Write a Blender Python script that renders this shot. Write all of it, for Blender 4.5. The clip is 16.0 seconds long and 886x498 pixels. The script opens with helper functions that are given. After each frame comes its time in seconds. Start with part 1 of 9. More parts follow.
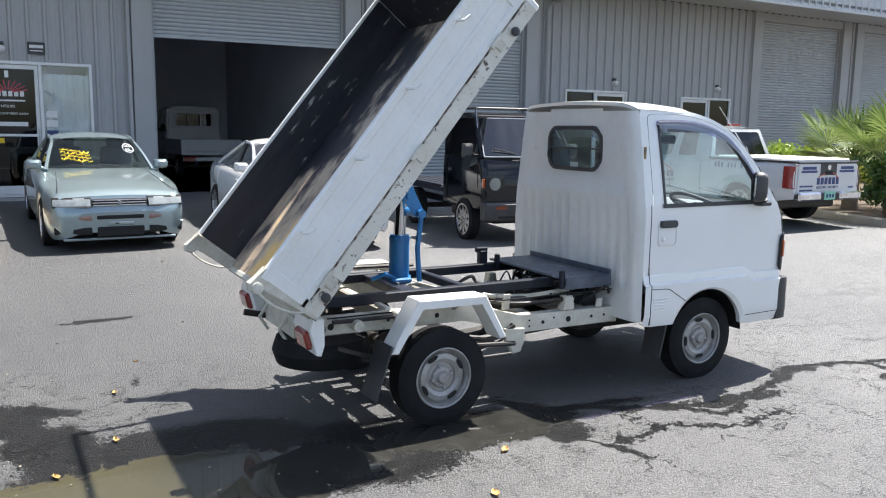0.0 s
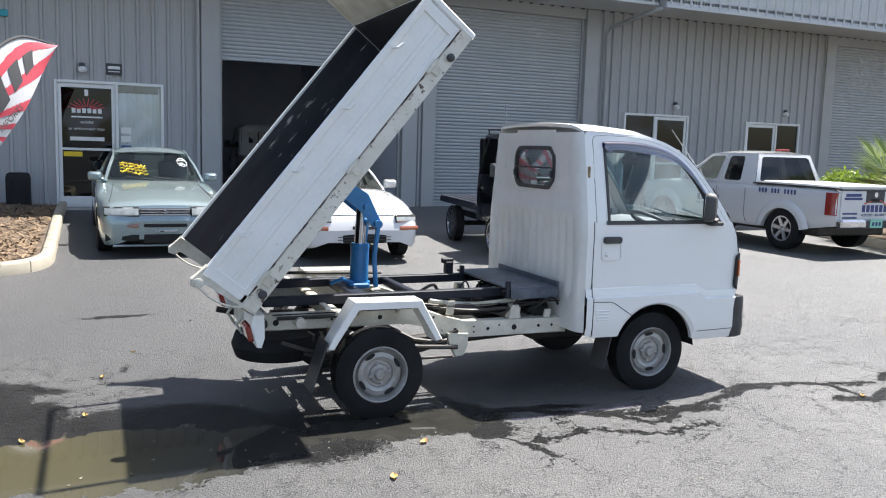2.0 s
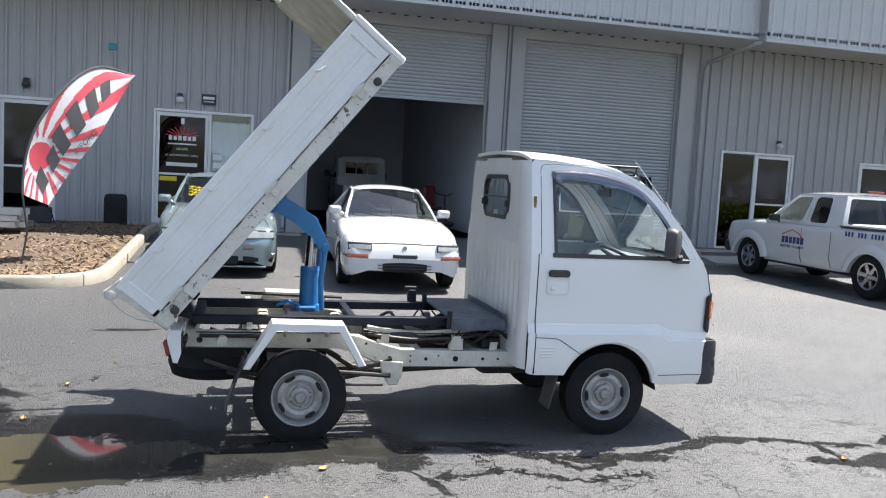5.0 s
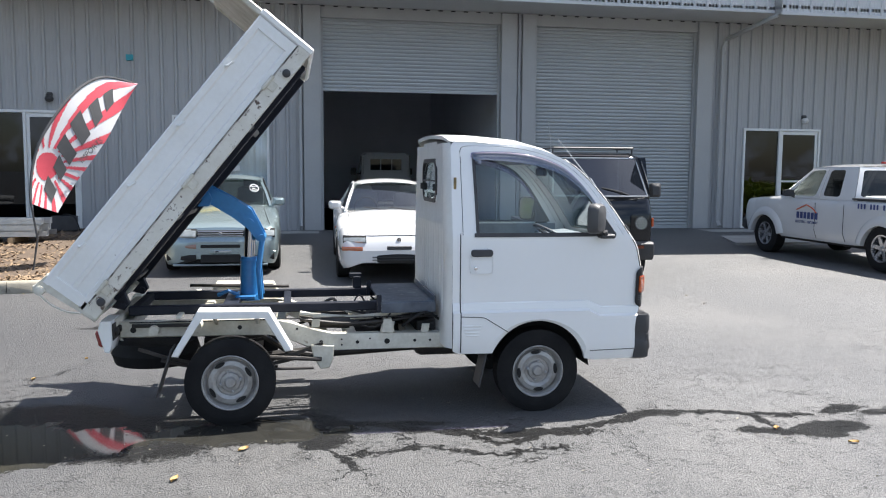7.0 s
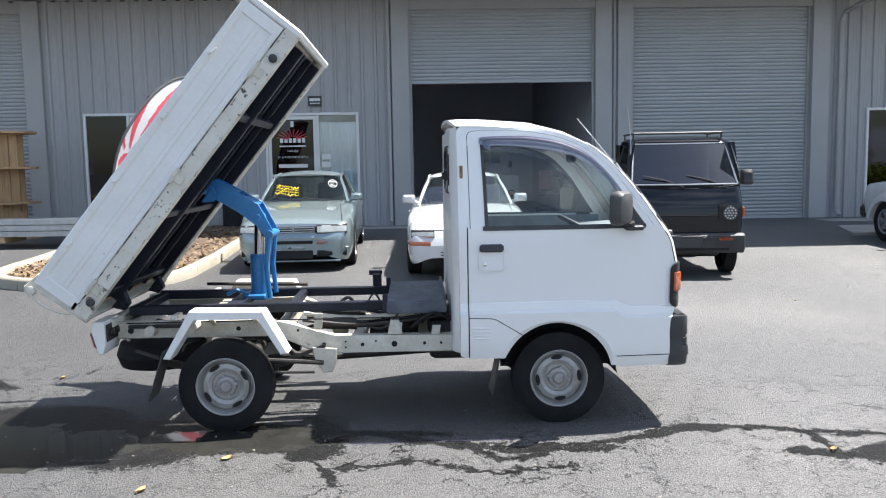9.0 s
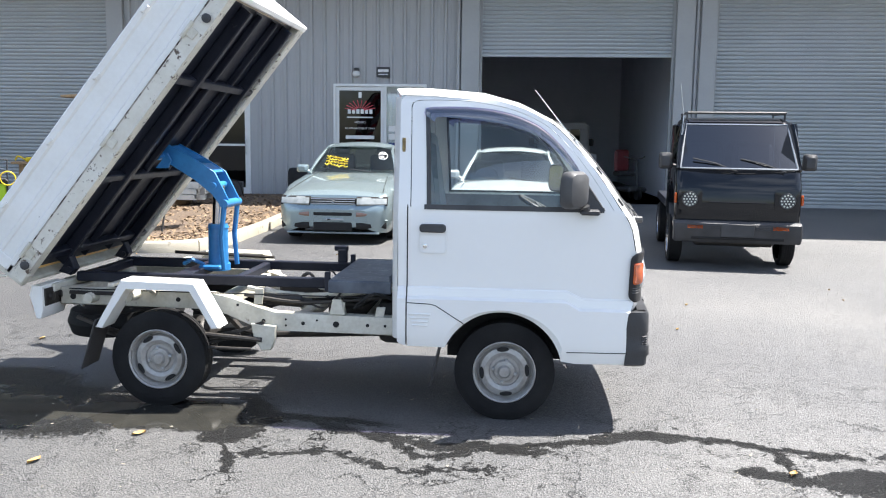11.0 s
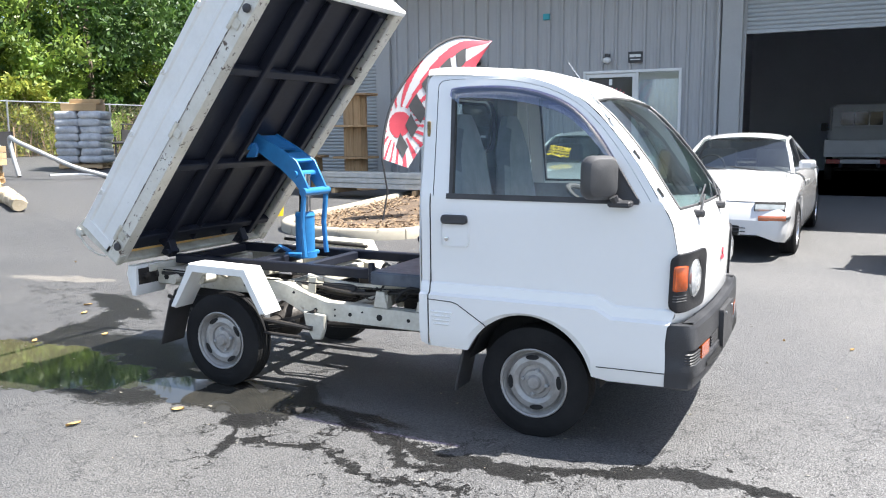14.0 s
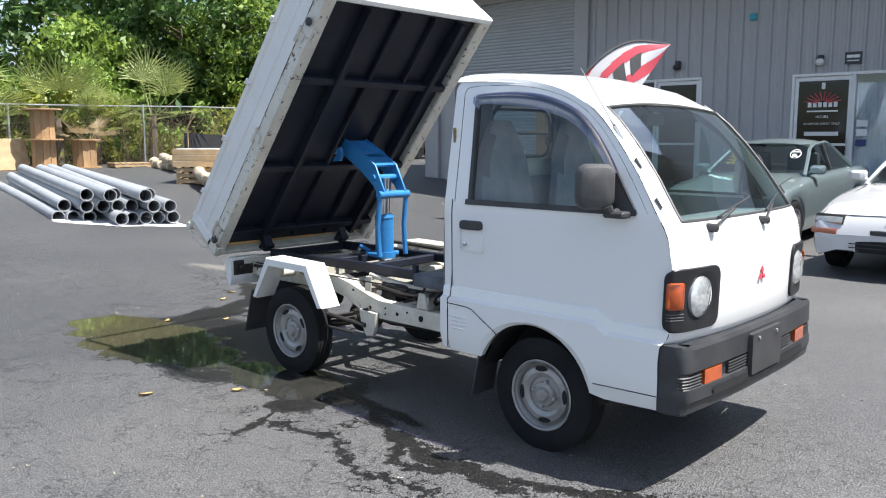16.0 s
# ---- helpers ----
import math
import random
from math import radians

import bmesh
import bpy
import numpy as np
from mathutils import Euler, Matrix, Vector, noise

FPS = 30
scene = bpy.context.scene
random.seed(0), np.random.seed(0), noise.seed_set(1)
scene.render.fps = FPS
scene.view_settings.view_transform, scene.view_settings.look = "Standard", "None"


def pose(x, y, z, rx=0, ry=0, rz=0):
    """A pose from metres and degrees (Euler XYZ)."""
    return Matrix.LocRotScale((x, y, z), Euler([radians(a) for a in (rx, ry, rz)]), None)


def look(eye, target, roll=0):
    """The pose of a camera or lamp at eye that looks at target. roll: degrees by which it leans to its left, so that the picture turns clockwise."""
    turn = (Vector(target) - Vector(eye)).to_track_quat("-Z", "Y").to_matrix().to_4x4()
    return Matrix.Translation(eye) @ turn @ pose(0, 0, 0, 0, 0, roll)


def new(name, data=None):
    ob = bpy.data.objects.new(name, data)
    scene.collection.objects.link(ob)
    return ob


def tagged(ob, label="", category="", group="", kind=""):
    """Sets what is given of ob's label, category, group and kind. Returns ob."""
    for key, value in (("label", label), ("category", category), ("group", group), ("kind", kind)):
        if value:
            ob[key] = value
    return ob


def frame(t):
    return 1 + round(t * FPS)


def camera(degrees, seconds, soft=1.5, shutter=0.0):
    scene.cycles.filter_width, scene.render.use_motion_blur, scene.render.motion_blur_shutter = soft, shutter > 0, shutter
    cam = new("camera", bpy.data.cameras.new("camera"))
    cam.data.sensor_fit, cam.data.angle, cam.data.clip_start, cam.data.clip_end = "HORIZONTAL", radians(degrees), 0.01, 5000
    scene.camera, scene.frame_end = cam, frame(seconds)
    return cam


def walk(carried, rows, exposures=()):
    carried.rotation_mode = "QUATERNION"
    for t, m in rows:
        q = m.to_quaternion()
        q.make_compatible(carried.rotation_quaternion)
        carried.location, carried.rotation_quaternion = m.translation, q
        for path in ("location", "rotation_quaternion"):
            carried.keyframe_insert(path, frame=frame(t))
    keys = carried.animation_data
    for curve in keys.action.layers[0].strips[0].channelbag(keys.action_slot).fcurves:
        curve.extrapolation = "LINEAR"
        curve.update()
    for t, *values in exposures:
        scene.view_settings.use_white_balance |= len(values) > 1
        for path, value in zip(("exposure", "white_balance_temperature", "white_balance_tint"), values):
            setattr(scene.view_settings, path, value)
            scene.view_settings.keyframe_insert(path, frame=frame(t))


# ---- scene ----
cam = camera(56.8, 16.0, soft=1.1)
PATH = [
    (0, (-2.104, -3.729, 1.6), (-1.138, -2.003, 1.309), 0.8),
    (0.5, (-1.873, -3.974, 1.586), (-0.953, -2.218, 1.32), 1.0),
    (1, (-1.773, -4.177, 1.599), (-0.929, -2.382, 1.347), 0.5),
    (1.5, (-1.674, -4.361, 1.59), (-0.888, -2.539, 1.342), 1.5),
    (2, (-1.525, -4.438, 1.594), (-0.744, -2.613, 1.35), 1.7),
    (2.5, (-1.253, -4.457, 1.599), (-0.533, -2.603, 1.384), 2.2),
    (3, (-1.077, -4.528, 1.598), (-0.381, -2.662, 1.414), 2.2),
    (3.5, (-0.959, -4.637, 1.587), (-0.255, -2.774, 1.402), 3.9),
    (4, (-0.904, -4.71, 1.606), (-0.273, -2.821, 1.418), 4.3),
    (4.5, (-0.708, -4.734, 1.612), (-0.149, -2.823, 1.423), 3.5),
    (4.7, (-0.575, -4.705, 1.602), (-0.044, -2.785, 1.424), 3.4),
    (6.8, (0.321, -4.998, 1.54), (0.641, -3.032, 1.368), 0.2),
    (7, (0.373, -4.994, 1.543), (0.736, -3.036, 1.355), 0.4),
    (7.5, (0.478, -4.836, 1.519), (0.826, -2.875, 1.333), 0.7),
    (8, (0.607, -4.677, 1.522), (1.002, -2.724, 1.347), 0.7),
    (8.5, (0.846, -4.656, 1.52), (1.114, -2.682, 1.347), -0.9),
    (8.7, (0.947, -4.659, 1.512), (1.119, -2.675, 1.329), -1.3),
    (10.8, (1.902, -4.334, 1.493), (1.746, -2.357, 1.232), 0.8),
    (11, (1.968, -4.293, 1.488), (1.793, -2.318, 1.229), 0.8),
    (11.5, (2.206, -4.101, 1.482), (1.973, -2.131, 1.224), 1.4),
    (12, (2.477, -4.01, 1.469), (2.16, -2.052, 1.213), 1.4),
    (12.5, (2.728, -3.967, 1.477), (2.293, -2.033, 1.215), 1.2),
    (13, (2.859, -3.813, 1.468), (2.205, -1.94, 1.209), 0.4),
    (13.5, (2.994, -3.651, 1.457), (2.232, -1.821, 1.193), -0.1),
    (14, (3.24, -3.573, 1.452), (2.353, -1.802, 1.171), -0.4),
    (14.5, (3.468, -3.454, 1.459), (2.493, -1.731, 1.175), -0.4),
    (15, (3.669, -3.223, 1.442), (2.629, -1.537, 1.164), -0.1),
    (15.5, (3.893, -3.112, 1.437), (2.701, -1.528, 1.172), 0.1),
    (16, (4.108, -3.031, 1.448), (2.762, -1.576, 1.184), 0.0),
]
walk(cam, [(t, look(e, a, r)) for t, e, a, r in PATH],
     [(0, 1.33, 6420, 10), (3.5, 1.28, 6440, 10), (8, 1.28, 6420, 10), (11, 1.70, 6440, 10), (14.5, 1.64, 6400, 10), (15.3, 1.33, 6360, 10), (16, 1.09, 6340, 10)])

# ---- world and sun ----
SUN_DIR = Vector((0.46, 0.18, 1.0)).normalized()      # towards the sun
world = bpy.data.worlds.new("world")
scene.world = world
world.use_nodes = True
wn = world.node_tree.nodes
sky = wn.new("ShaderNodeTexSky")
sky.sky_type = "NISHITA"
sky.sun_disc = False
sky.sun_elevation = math.asin(SUN_DIR.z)
sky.sun_rotation = math.atan2(SUN_DIR.x, SUN_DIR.y)
sky.air_density, sky.dust_density, sky.ozone_density = 1.0, 1.5, 1.0
wl = world.node_tree.links
wtc, wsep, wup, wdiv = (wn.new("ShaderNode" + k) for k in ("TexCoord", "SeparateXYZ", "Math", "VectorMath"))
wl.new(wtc.outputs["Generated"], wsep.inputs[0])
wup.operation = "MAXIMUM"
wup.inputs[1].default_value = 0.06
wl.new(wsep.outputs[2], wup.inputs[0])
wdiv.operation = "DIVIDE"
wl.new(wtc.outputs["Generated"], wdiv.inputs[0])
wl.new(wup.outputs[0], wdiv.inputs[1])
cloud = wn.new("ShaderNodeTexNoise")                  # fair-weather cloud all over the sky
cloud.inputs["Scale"].default_value, cloud.inputs["Detail"].default_value, cloud.inputs["Roughness"].default_value = 1.1, 7, 0.58
wl.new(wdiv.outputs[0], cloud.inputs["Vector"])
cover, wmix = wn.new("ShaderNodeMapRange"), wn.new("ShaderNodeMix")
cover.inputs[1].default_value, cover.inputs[2].default_value, cover.inputs[4].default_value = 0.49, 0.62, 0.85
wl.new(cloud.outputs[0], cover.inputs[0])
wmix.data_type = "RGBA"
wl.new(cover.outputs[0], wmix.inputs[0])
wl.new(sky.outputs[0], wmix.inputs[6])
wmix.inputs[7].default_value = (5.7, 6.5, 7.95, 1)
wl.new(wmix.outputs[2], wn["Background"].inputs[0])
wn["Background"].inputs[1].default_value = 0.085
sun = new("sun", bpy.data.lights.new("sun", "SUN"))
sun.data.energy, sun.data.angle, sun.data.color = 5.0, radians(0.53), (1.0, 0.96, 0.9)
sun.matrix_world = look(SUN_DIR * 50, (0, 0, 0))


# ---- materials ----
def nodes_of(name):
    m = bpy.data.materials.new(name)
    m.use_nodes = True
    return m, m.node_tree.nodes, m.node_tree.links, m.node_tree.nodes["Principled BSDF"]


def mk(name, a, b=None, scale=6.0, rough=0.5, metal=0.0, bump=0.0, fine=60.0, coat=0.0, spots=None, spot_scale=9.0,
       spot_at=0.66, stretch=(1, 1, 1), rvar=0.12, spec=0.5, piece=0.0):
    """A surface of colour a that drifts to b at two scales, with grain, and stains of colour spots."""
    m, n, l, p = nodes_of(name)
    b = b or tuple(c * 0.8 for c in a)
    tc = n.new("ShaderNodeTexCoord")
    mp = n.new("ShaderNodeMapping")
    mp.inputs["Scale"].default_value = stretch
    l.new(tc.outputs["Object"], mp.inputs[0])
    big, small = n.new("ShaderNodeTexNoise"), n.new("ShaderNodeTexNoise")
    for t, s, d in ((big, scale, 4), (small, fine, 2)):
        t.inputs["Scale"].default_value, t.inputs["Detail"].default_value = s, d
        l.new(mp.outputs[0], t.inputs["Vector"])
    add = n.new("ShaderNodeMath")
    add.operation = "MULTIPLY_ADD"
    add.inputs[1].default_value = 0.35
    l.new(small.outputs[0], add.inputs[0])
    l.new(big.outputs[0], add.inputs[2])
    ramp = n.new("ShaderNodeMapRange")
    ramp.inputs[1].default_value, ramp.inputs[2].default_value = 0.45, 0.9
    l.new(add.outputs[0], ramp.inputs[0])
    mix = n.new("ShaderNodeMix")
    mix.data_type = "RGBA"
    mix.inputs[6].default_value, mix.inputs[7].default_value = (*a, 1), (*b, 1)
    l.new(ramp.outputs[0], mix.inputs[0])
    col = mix.outputs[2]
    if piece:
        oi = n.new("ShaderNodeObjectInfo")
        hv = n.new("ShaderNodeHueSaturation")
        mr = n.new("ShaderNodeMapRange")
        mr.inputs[3].default_value, mr.inputs[4].default_value = 1 - piece, 1 + piece
        l.new(oi.outputs["Random"], mr.inputs[0])
        l.new(mr.outputs[0], hv.inputs["Value"])
        l.new(col, hv.inputs["Color"])
        col = hv.outputs[0]
    if spots:
        sn = n.new("ShaderNodeTexNoise")
        sn.inputs["Scale"].default_value, sn.inputs["Detail"].default_value = spot_scale, 8
        sn.inputs["Roughness"].default_value = 0.65
        l.new(mp.outputs[0], sn.inputs["Vector"])
        sr = n.new("ShaderNodeMapRange")
        sr.inputs[1].default_value, sr.inputs[2].default_value = spot_at, spot_at + 0.06
        l.new(sn.outputs[0], sr.inputs[0])
        mx = n.new("ShaderNodeMix")
        mx.data_type = "RGBA"
        mx.inputs[7].default_value = (*spots, 1)
        l.new(sr.outputs[0], mx.inputs[0])
        l.new(col, mx.inputs[6])
        col = mx.outputs[2]
    l.new(col, p.inputs["Base Color"])
    rr = n.new("ShaderNodeMapRange")
    rr.inputs[3].default_value, rr.inputs[4].default_value = max(0.02, rough - rvar), min(1, rough + rvar)
    l.new(small.outputs[0], rr.inputs[0])
    l.new(rr.outputs[0], p.inputs["Roughness"])
    p.inputs["Metallic"].default_value = metal
    p.inputs["Specular IOR Level"].default_value = spec
    p.inputs["Coat Weight"].default_value = coat
    p.inputs["Coat Roughness"].default_value = 0.05
    if bump:
        bp = n.new("ShaderNodeBump")
        bp.inputs["Strength"].default_value, bp.inputs["Distance"].default_value = bump, 0.01
        l.new(small.outputs[0], bp.inputs["Height"])
        l.new(bp.outputs[0], p.inputs["Normal"])
    return m


def glass(name, tint, gloss=1.0, rough=0.0, gain=1.8):
    """A thin pane: tinted light passes, Fresnel gloss on top."""
    m, n, l, p = nodes_of(name)
    n.remove(p)
    tr, gl, mix, fr = (n.new("ShaderNode" + k) for k in ("BsdfTransparent", "BsdfGlossy", "MixShader", "LayerWeight"))
    tr.inputs[0].default_value = (*tint, 1)
    gl.inputs[0].default_value = (gloss, gloss, gloss, 1)
    gl.inputs["Roughness"].default_value = rough
    fr.inputs["Blend"].default_value = 0.5
    pw, mul = n.new("ShaderNodeMath"), n.new("ShaderNodeMath")
    pw.operation = "POWER"
    pw.inputs[1].default_value = 4.0
    l.new(fr.outputs["Facing"], pw.inputs[0])
    mul.operation = "MULTIPLY_ADD"
    mul.use_clamp = True
    mul.inputs[1].default_value, mul.inputs[2].default_value = 0.9, 0.045 * gain
    l.new(pw.outputs[0], mul.inputs[0])
    l.new(mul.outputs[0], mix.inputs[0])
    l.new(tr.outputs[0], mix.inputs[1])
    l.new(gl.outputs[0], mix.inputs[2])
    l.new(mix.outputs[0], n["Material Output"].inputs[0])
    return m


def rust_band(m):
    """Worn paint along one side of a bed floor: rust and bare ochre metal in long streaks."""
    n, l = m.node_tree.nodes, m.node_tree.links
    p = n["Principled BSDF"]
    base = p.inputs["Base Color"].links[0].from_socket
    tc, sep = n.new("ShaderNodeTexCoord"), n.new("ShaderNodeSeparateXYZ")
    l.new(tc.outputs["Object"], sep.inputs[0])
    mp = n.new("ShaderNodeMapping")
    mp.inputs["Scale"].default_value = (1.3, 2.4, 2.4)
    l.new(tc.outputs["Object"], mp.inputs[0])
    ns = n.new("ShaderNodeTexNoise")
    ns.inputs["Scale"].default_value, ns.inputs["Detail"].default_value, ns.inputs["Roughness"].default_value = 2.2, 7, 0.62
    l.new(mp.outputs[0], ns.inputs["Vector"])
    ad = n.new("ShaderNodeMath")
    ad.operation = "MULTIPLY_ADD"
    ad.inputs[1].default_value = -0.28
    l.new(sep.outputs[1], ad.inputs[0])
    l.new(ns.outputs[0], ad.inputs[2])
    tail = n.new("ShaderNodeMapRange")                       # worst near the tailgate
    tail.inputs[1].default_value, tail.inputs[2].default_value, tail.inputs[3].default_value, tail.inputs[4].default_value = 0.0, 1.0, 0.16, 0.0
    l.new(sep.outputs[0], tail.inputs[0])
    worn = n.new("ShaderNodeMath")
    l.new(ad.outputs[0], worn.inputs[0])
    l.new(tail.outputs[0], worn.inputs[1])
    ad = worn
    col = base
    for lo, hi, c in ((0.36, 0.47, (0.36, 0.28, 0.21)), (0.45, 0.57, (0.60, 0.46, 0.31)), (0.56, 0.66, (0.85, 0.55, 0.20))):
        mr, mx = n.new("ShaderNodeMapRange"), n.new("ShaderNodeMix")
        mr.inputs[1].default_value, mr.inputs[2].default_value = lo, hi
        l.new(ad.outputs[0], mr.inputs[0])
        mx.data_type = "RGBA"
        mx.inputs[7].default_value = (*c, 1)
        l.new(mr.outputs[0], mx.inputs[0])
        l.new(col, mx.inputs[6])
        col = mx.outputs[2]
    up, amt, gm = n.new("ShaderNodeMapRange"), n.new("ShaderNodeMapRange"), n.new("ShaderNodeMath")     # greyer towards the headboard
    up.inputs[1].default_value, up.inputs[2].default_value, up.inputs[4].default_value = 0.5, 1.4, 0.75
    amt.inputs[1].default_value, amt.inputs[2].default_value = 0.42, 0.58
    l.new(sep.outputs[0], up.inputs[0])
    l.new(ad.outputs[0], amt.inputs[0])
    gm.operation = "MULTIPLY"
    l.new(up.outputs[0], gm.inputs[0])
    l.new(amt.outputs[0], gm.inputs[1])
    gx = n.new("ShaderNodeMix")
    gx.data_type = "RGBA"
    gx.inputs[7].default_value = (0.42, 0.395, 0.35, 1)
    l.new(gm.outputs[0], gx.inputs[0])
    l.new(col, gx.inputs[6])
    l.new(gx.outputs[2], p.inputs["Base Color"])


WHITE = mk("truck_white", (0.82, 0.82, 0.80), (0.80, 0.80, 0.78), 2, 0.26, coat=0.6, fine=25, rvar=0.01)
WHITE_REAR = mk("grimy_white", (0.80, 0.80, 0.78), (0.70, 0.695, 0.665), 2.5, 0.36, coat=0.3, fine=30, stretch=(1, 1, 0.7),
                spots=(0.40, 0.38, 0.33), spot_scale=9, spot_at=0.69)
WHITE_WORN = mk("worn_white", (0.82, 0.82, 0.795), (0.74, 0.735, 0.70), 4, 0.40, fine=40, bump=0.04,
                spots=(0.09, 0.065, 0.05), spot_scale=24, spot_at=0.695)
CREAM = mk("dirty_white_frame", (0.66, 0.64, 0.56), (0.44, 0.41, 0.33), 7, 0.5, fine=50, bump=0.1,
           spots=(0.13, 0.07, 0.04), spot_scale=8, spot_at=0.66)
BLACKP = mk("black_steel_paint", (0.008, 0.010, 0.018), (0.020, 0.023, 0.034), 4, 0.42, fine=35, bump=0.1,
            spots=(0.10, 0.095, 0.09), spot_scale=12, spot_at=0.69, spec=0.28)
GREASE = mk("greasy_steel", (0.022, 0.021, 0.021), (0.055, 0.048, 0.042), 9, 0.5, 0.3, bump=0.2)
BLUE = mk("hoist_blue", (0.035, 0.22, 0.50), (0.025, 0.15, 0.37), 7, 0.38, fine=40, bump=0.05, spots=(0.05, 0.09, 0.14), spot_at=0.73)
CHROME = mk("chrome_rod", (0.75, 0.75, 0.76), (0.6, 0.6, 0.6), 6, 0.12, 1.0, rvar=0.04)
RUBBER = mk("tyre_rubber", (0.010, 0.010, 0.011), (0.020, 0.020, 0.020), 6, 0.75, bump=0.2, spec=0.16)
RIM = mk("steel_rim_paint", (0.40, 0.39, 0.375), (0.25, 0.24, 0.225), 11, 0.38, 0.25, bump=0.08, spots=(0.2, 0.14, 0.09), spot_at=0.70)
ALLOY = mk("alloy_rim", (0.6, 0.6, 0.62), (0.5, 0.5, 0.52), 8, 0.25, 0.9)
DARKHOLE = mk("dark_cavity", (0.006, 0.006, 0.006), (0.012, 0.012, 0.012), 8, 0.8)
PLASTIC = mk("black_plastic", (0.028, 0.028, 0.03), (0.05, 0.05, 0.052), 8, 0.5, fine=180, bump=0.15)
GREYPLASTIC = mk("faded_bumper_plastic", (0.020, 0.021, 0.024), (0.045, 0.046, 0.05), 5, 0.45, fine=180, bump=0.15)
MIRROR_SHELL = mk("mirror_shell", (0.055, 0.054, 0.055), (0.085, 0.083, 0.082), 7, 0.5, fine=160, bump=0.1)
BEZEL = mk("black_bezel", (0.012, 0.012, 0.014), (0.022, 0.022, 0.024), 8, 0.4, fine=180, bump=0.1, spec=0.35)
AMBER = mk("amber_lens", (0.50, 0.08, 0.004), (0.34, 0.05, 0.003), 20, 0.15, coat=1)
REDLENS = mk("red_lens", (0.30, 0.02, 0.018), (0.2, 0.015, 0.012), 20, 0.2, coat=1)
LENS = mk("headlamp_lens", (0.80, 0.82, 0.82), (0.55, 0.57, 0.58), 60, 0.08, 0.6, coat=1, rvar=0.03)
VISOR = glass("purple_visor", (0.30, 0.26, 0.50), gain=4.0)
WINDSCREEN = glass("windscreen_glass", (0.66, 0.90, 0.86), gain=5.5)
SIDEGLASS = glass("side_glass", (0.80, 0.86, 0.86), gain=1.1)
DARKGLASS = glass("tinted_glass", (0.05, 0.06, 0.075), gain=2.6)
PICKUPGLASS = glass("privacy_glass", (0.05, 0.055, 0.06), gain=0.8)
CARGLASS = glass("car_glass", (0.24, 0.28, 0.275))
SEAT = mk("seat_vinyl", (0.27, 0.29, 0.33), (0.20, 0.22, 0.25), 12, 0.6, bump=0.1)
INTERIOR = mk("cab_trim", (0.24, 0.26, 0.28), (0.17, 0.18, 0.20), 9, 0.6, bump=0.1)
TAN = mk("seat_cream", (0.55, 0.50, 0.40), (0.45, 0.40, 0.31), 9, 0.65, bump=0.1)
WALLM = mk("grey_metal_siding", (0.385, 0.386, 0.386), (0.345, 0.346, 0.347), 0.8, 0.5, fine=14, rvar=0.06, stretch=(1, 1, 0.3),
           spots=(0.29, 0.285, 0.275), spot_scale=1.6, spot_at=0.68)
TRIMM = mk("grey_metal_trim", (0.373, 0.373, 0.367), (0.331, 0.331, 0.326), 1.2, 0.45, fine=20, rvar=0.06)
SHUTTER = mk("roller_shutter", (0.393, 0.409, 0.414), (0.347, 0.362, 0.367), 1.0, 0.42, 0.15, fine=20, rvar=0.06)
FASCIA = mk("pale_fascia_metal", (0.538, 0.548, 0.559), (0.486, 0.497, 0.508), 0.9, 0.45, fine=18)
FRAMEM = mk("white_aluminium_frame", (0.74, 0.74, 0.72), (0.64, 0.64, 0.62), 3, 0.4)
CLEARGLASS = glass("clear_pane", (0.85, 0.88, 0.88))
SPEAKER = mk("matt_black", (0.010, 0.010, 0.011), (0.016, 0.016, 0.017), 8, 0.6, fine=150, bump=0.1, spec=0.25)
CHROMEWHEEL = mk("chrome_wheel", (0.42, 0.43, 0.45), (0.25, 0.26, 0.28), 14, 0.14, 1.0)
SHOPGLASS = glass("shop_glass", (0.05, 0.07, 0.10), gain=0.8)
CONCRETE = mk("kerb_concrete", (0.37, 0.335, 0.265), (0.27, 0.245, 0.195), 3, 0.85, fine=70, bump=0.35, spots=(0.17, 0.155, 0.125), spot_scale=4, spot_at=0.62)
SLABM = mk("slab_concrete", (0.40, 0.39, 0.36), (0.31, 0.30, 0.28), 2, 0.85, fine=50, bump=0.2)
MULCH = mk("mulch", (0.07, 0.048, 0.033), (0.14, 0.10, 0.068), 22, 0.95, bump=0.6, fine=120)
CHIP = mk("bark_chip", (0.12, 0.078, 0.046), (0.34, 0.24, 0.145), 8, 0.95)
INSIDE = mk("garage_inside_wall", (0.74, 0.76, 0.82), (0.68, 0.70, 0.76), 1, 0.8)
SILVER = mk("silver_green_paint", (0.29, 0.36, 0.37), (0.265, 0.33, 0.34), 2, 0.28, 0.55, coat=1, fine=400, rvar=0.03)
CARWHITE = mk("car_white_paint", (0.60, 0.60, 0.60), (0.565, 0.565, 0.565), 2, 0.22, coat=1, rvar=0.03)
CARBLACK = mk("car_black_paint", (0.004, 0.005, 0.007), (0.007, 0.008, 0.011), 2, 0.10, coat=0.45, rvar=0.03, spec=0.25)
WOOD = mk("drum_wood", (0.46, 0.30, 0.16), (0.32, 0.20, 0.10), 4, 0.8, fine=60, bump=0.3, stretch=(6, 6, 0.7), piece=0.2)
PALEWOOD = mk("pallet_wood", (0.52, 0.38, 0.22), (0.38, 0.26, 0.14), 4, 0.8, fine=60, bump=0.3, piece=0.2)
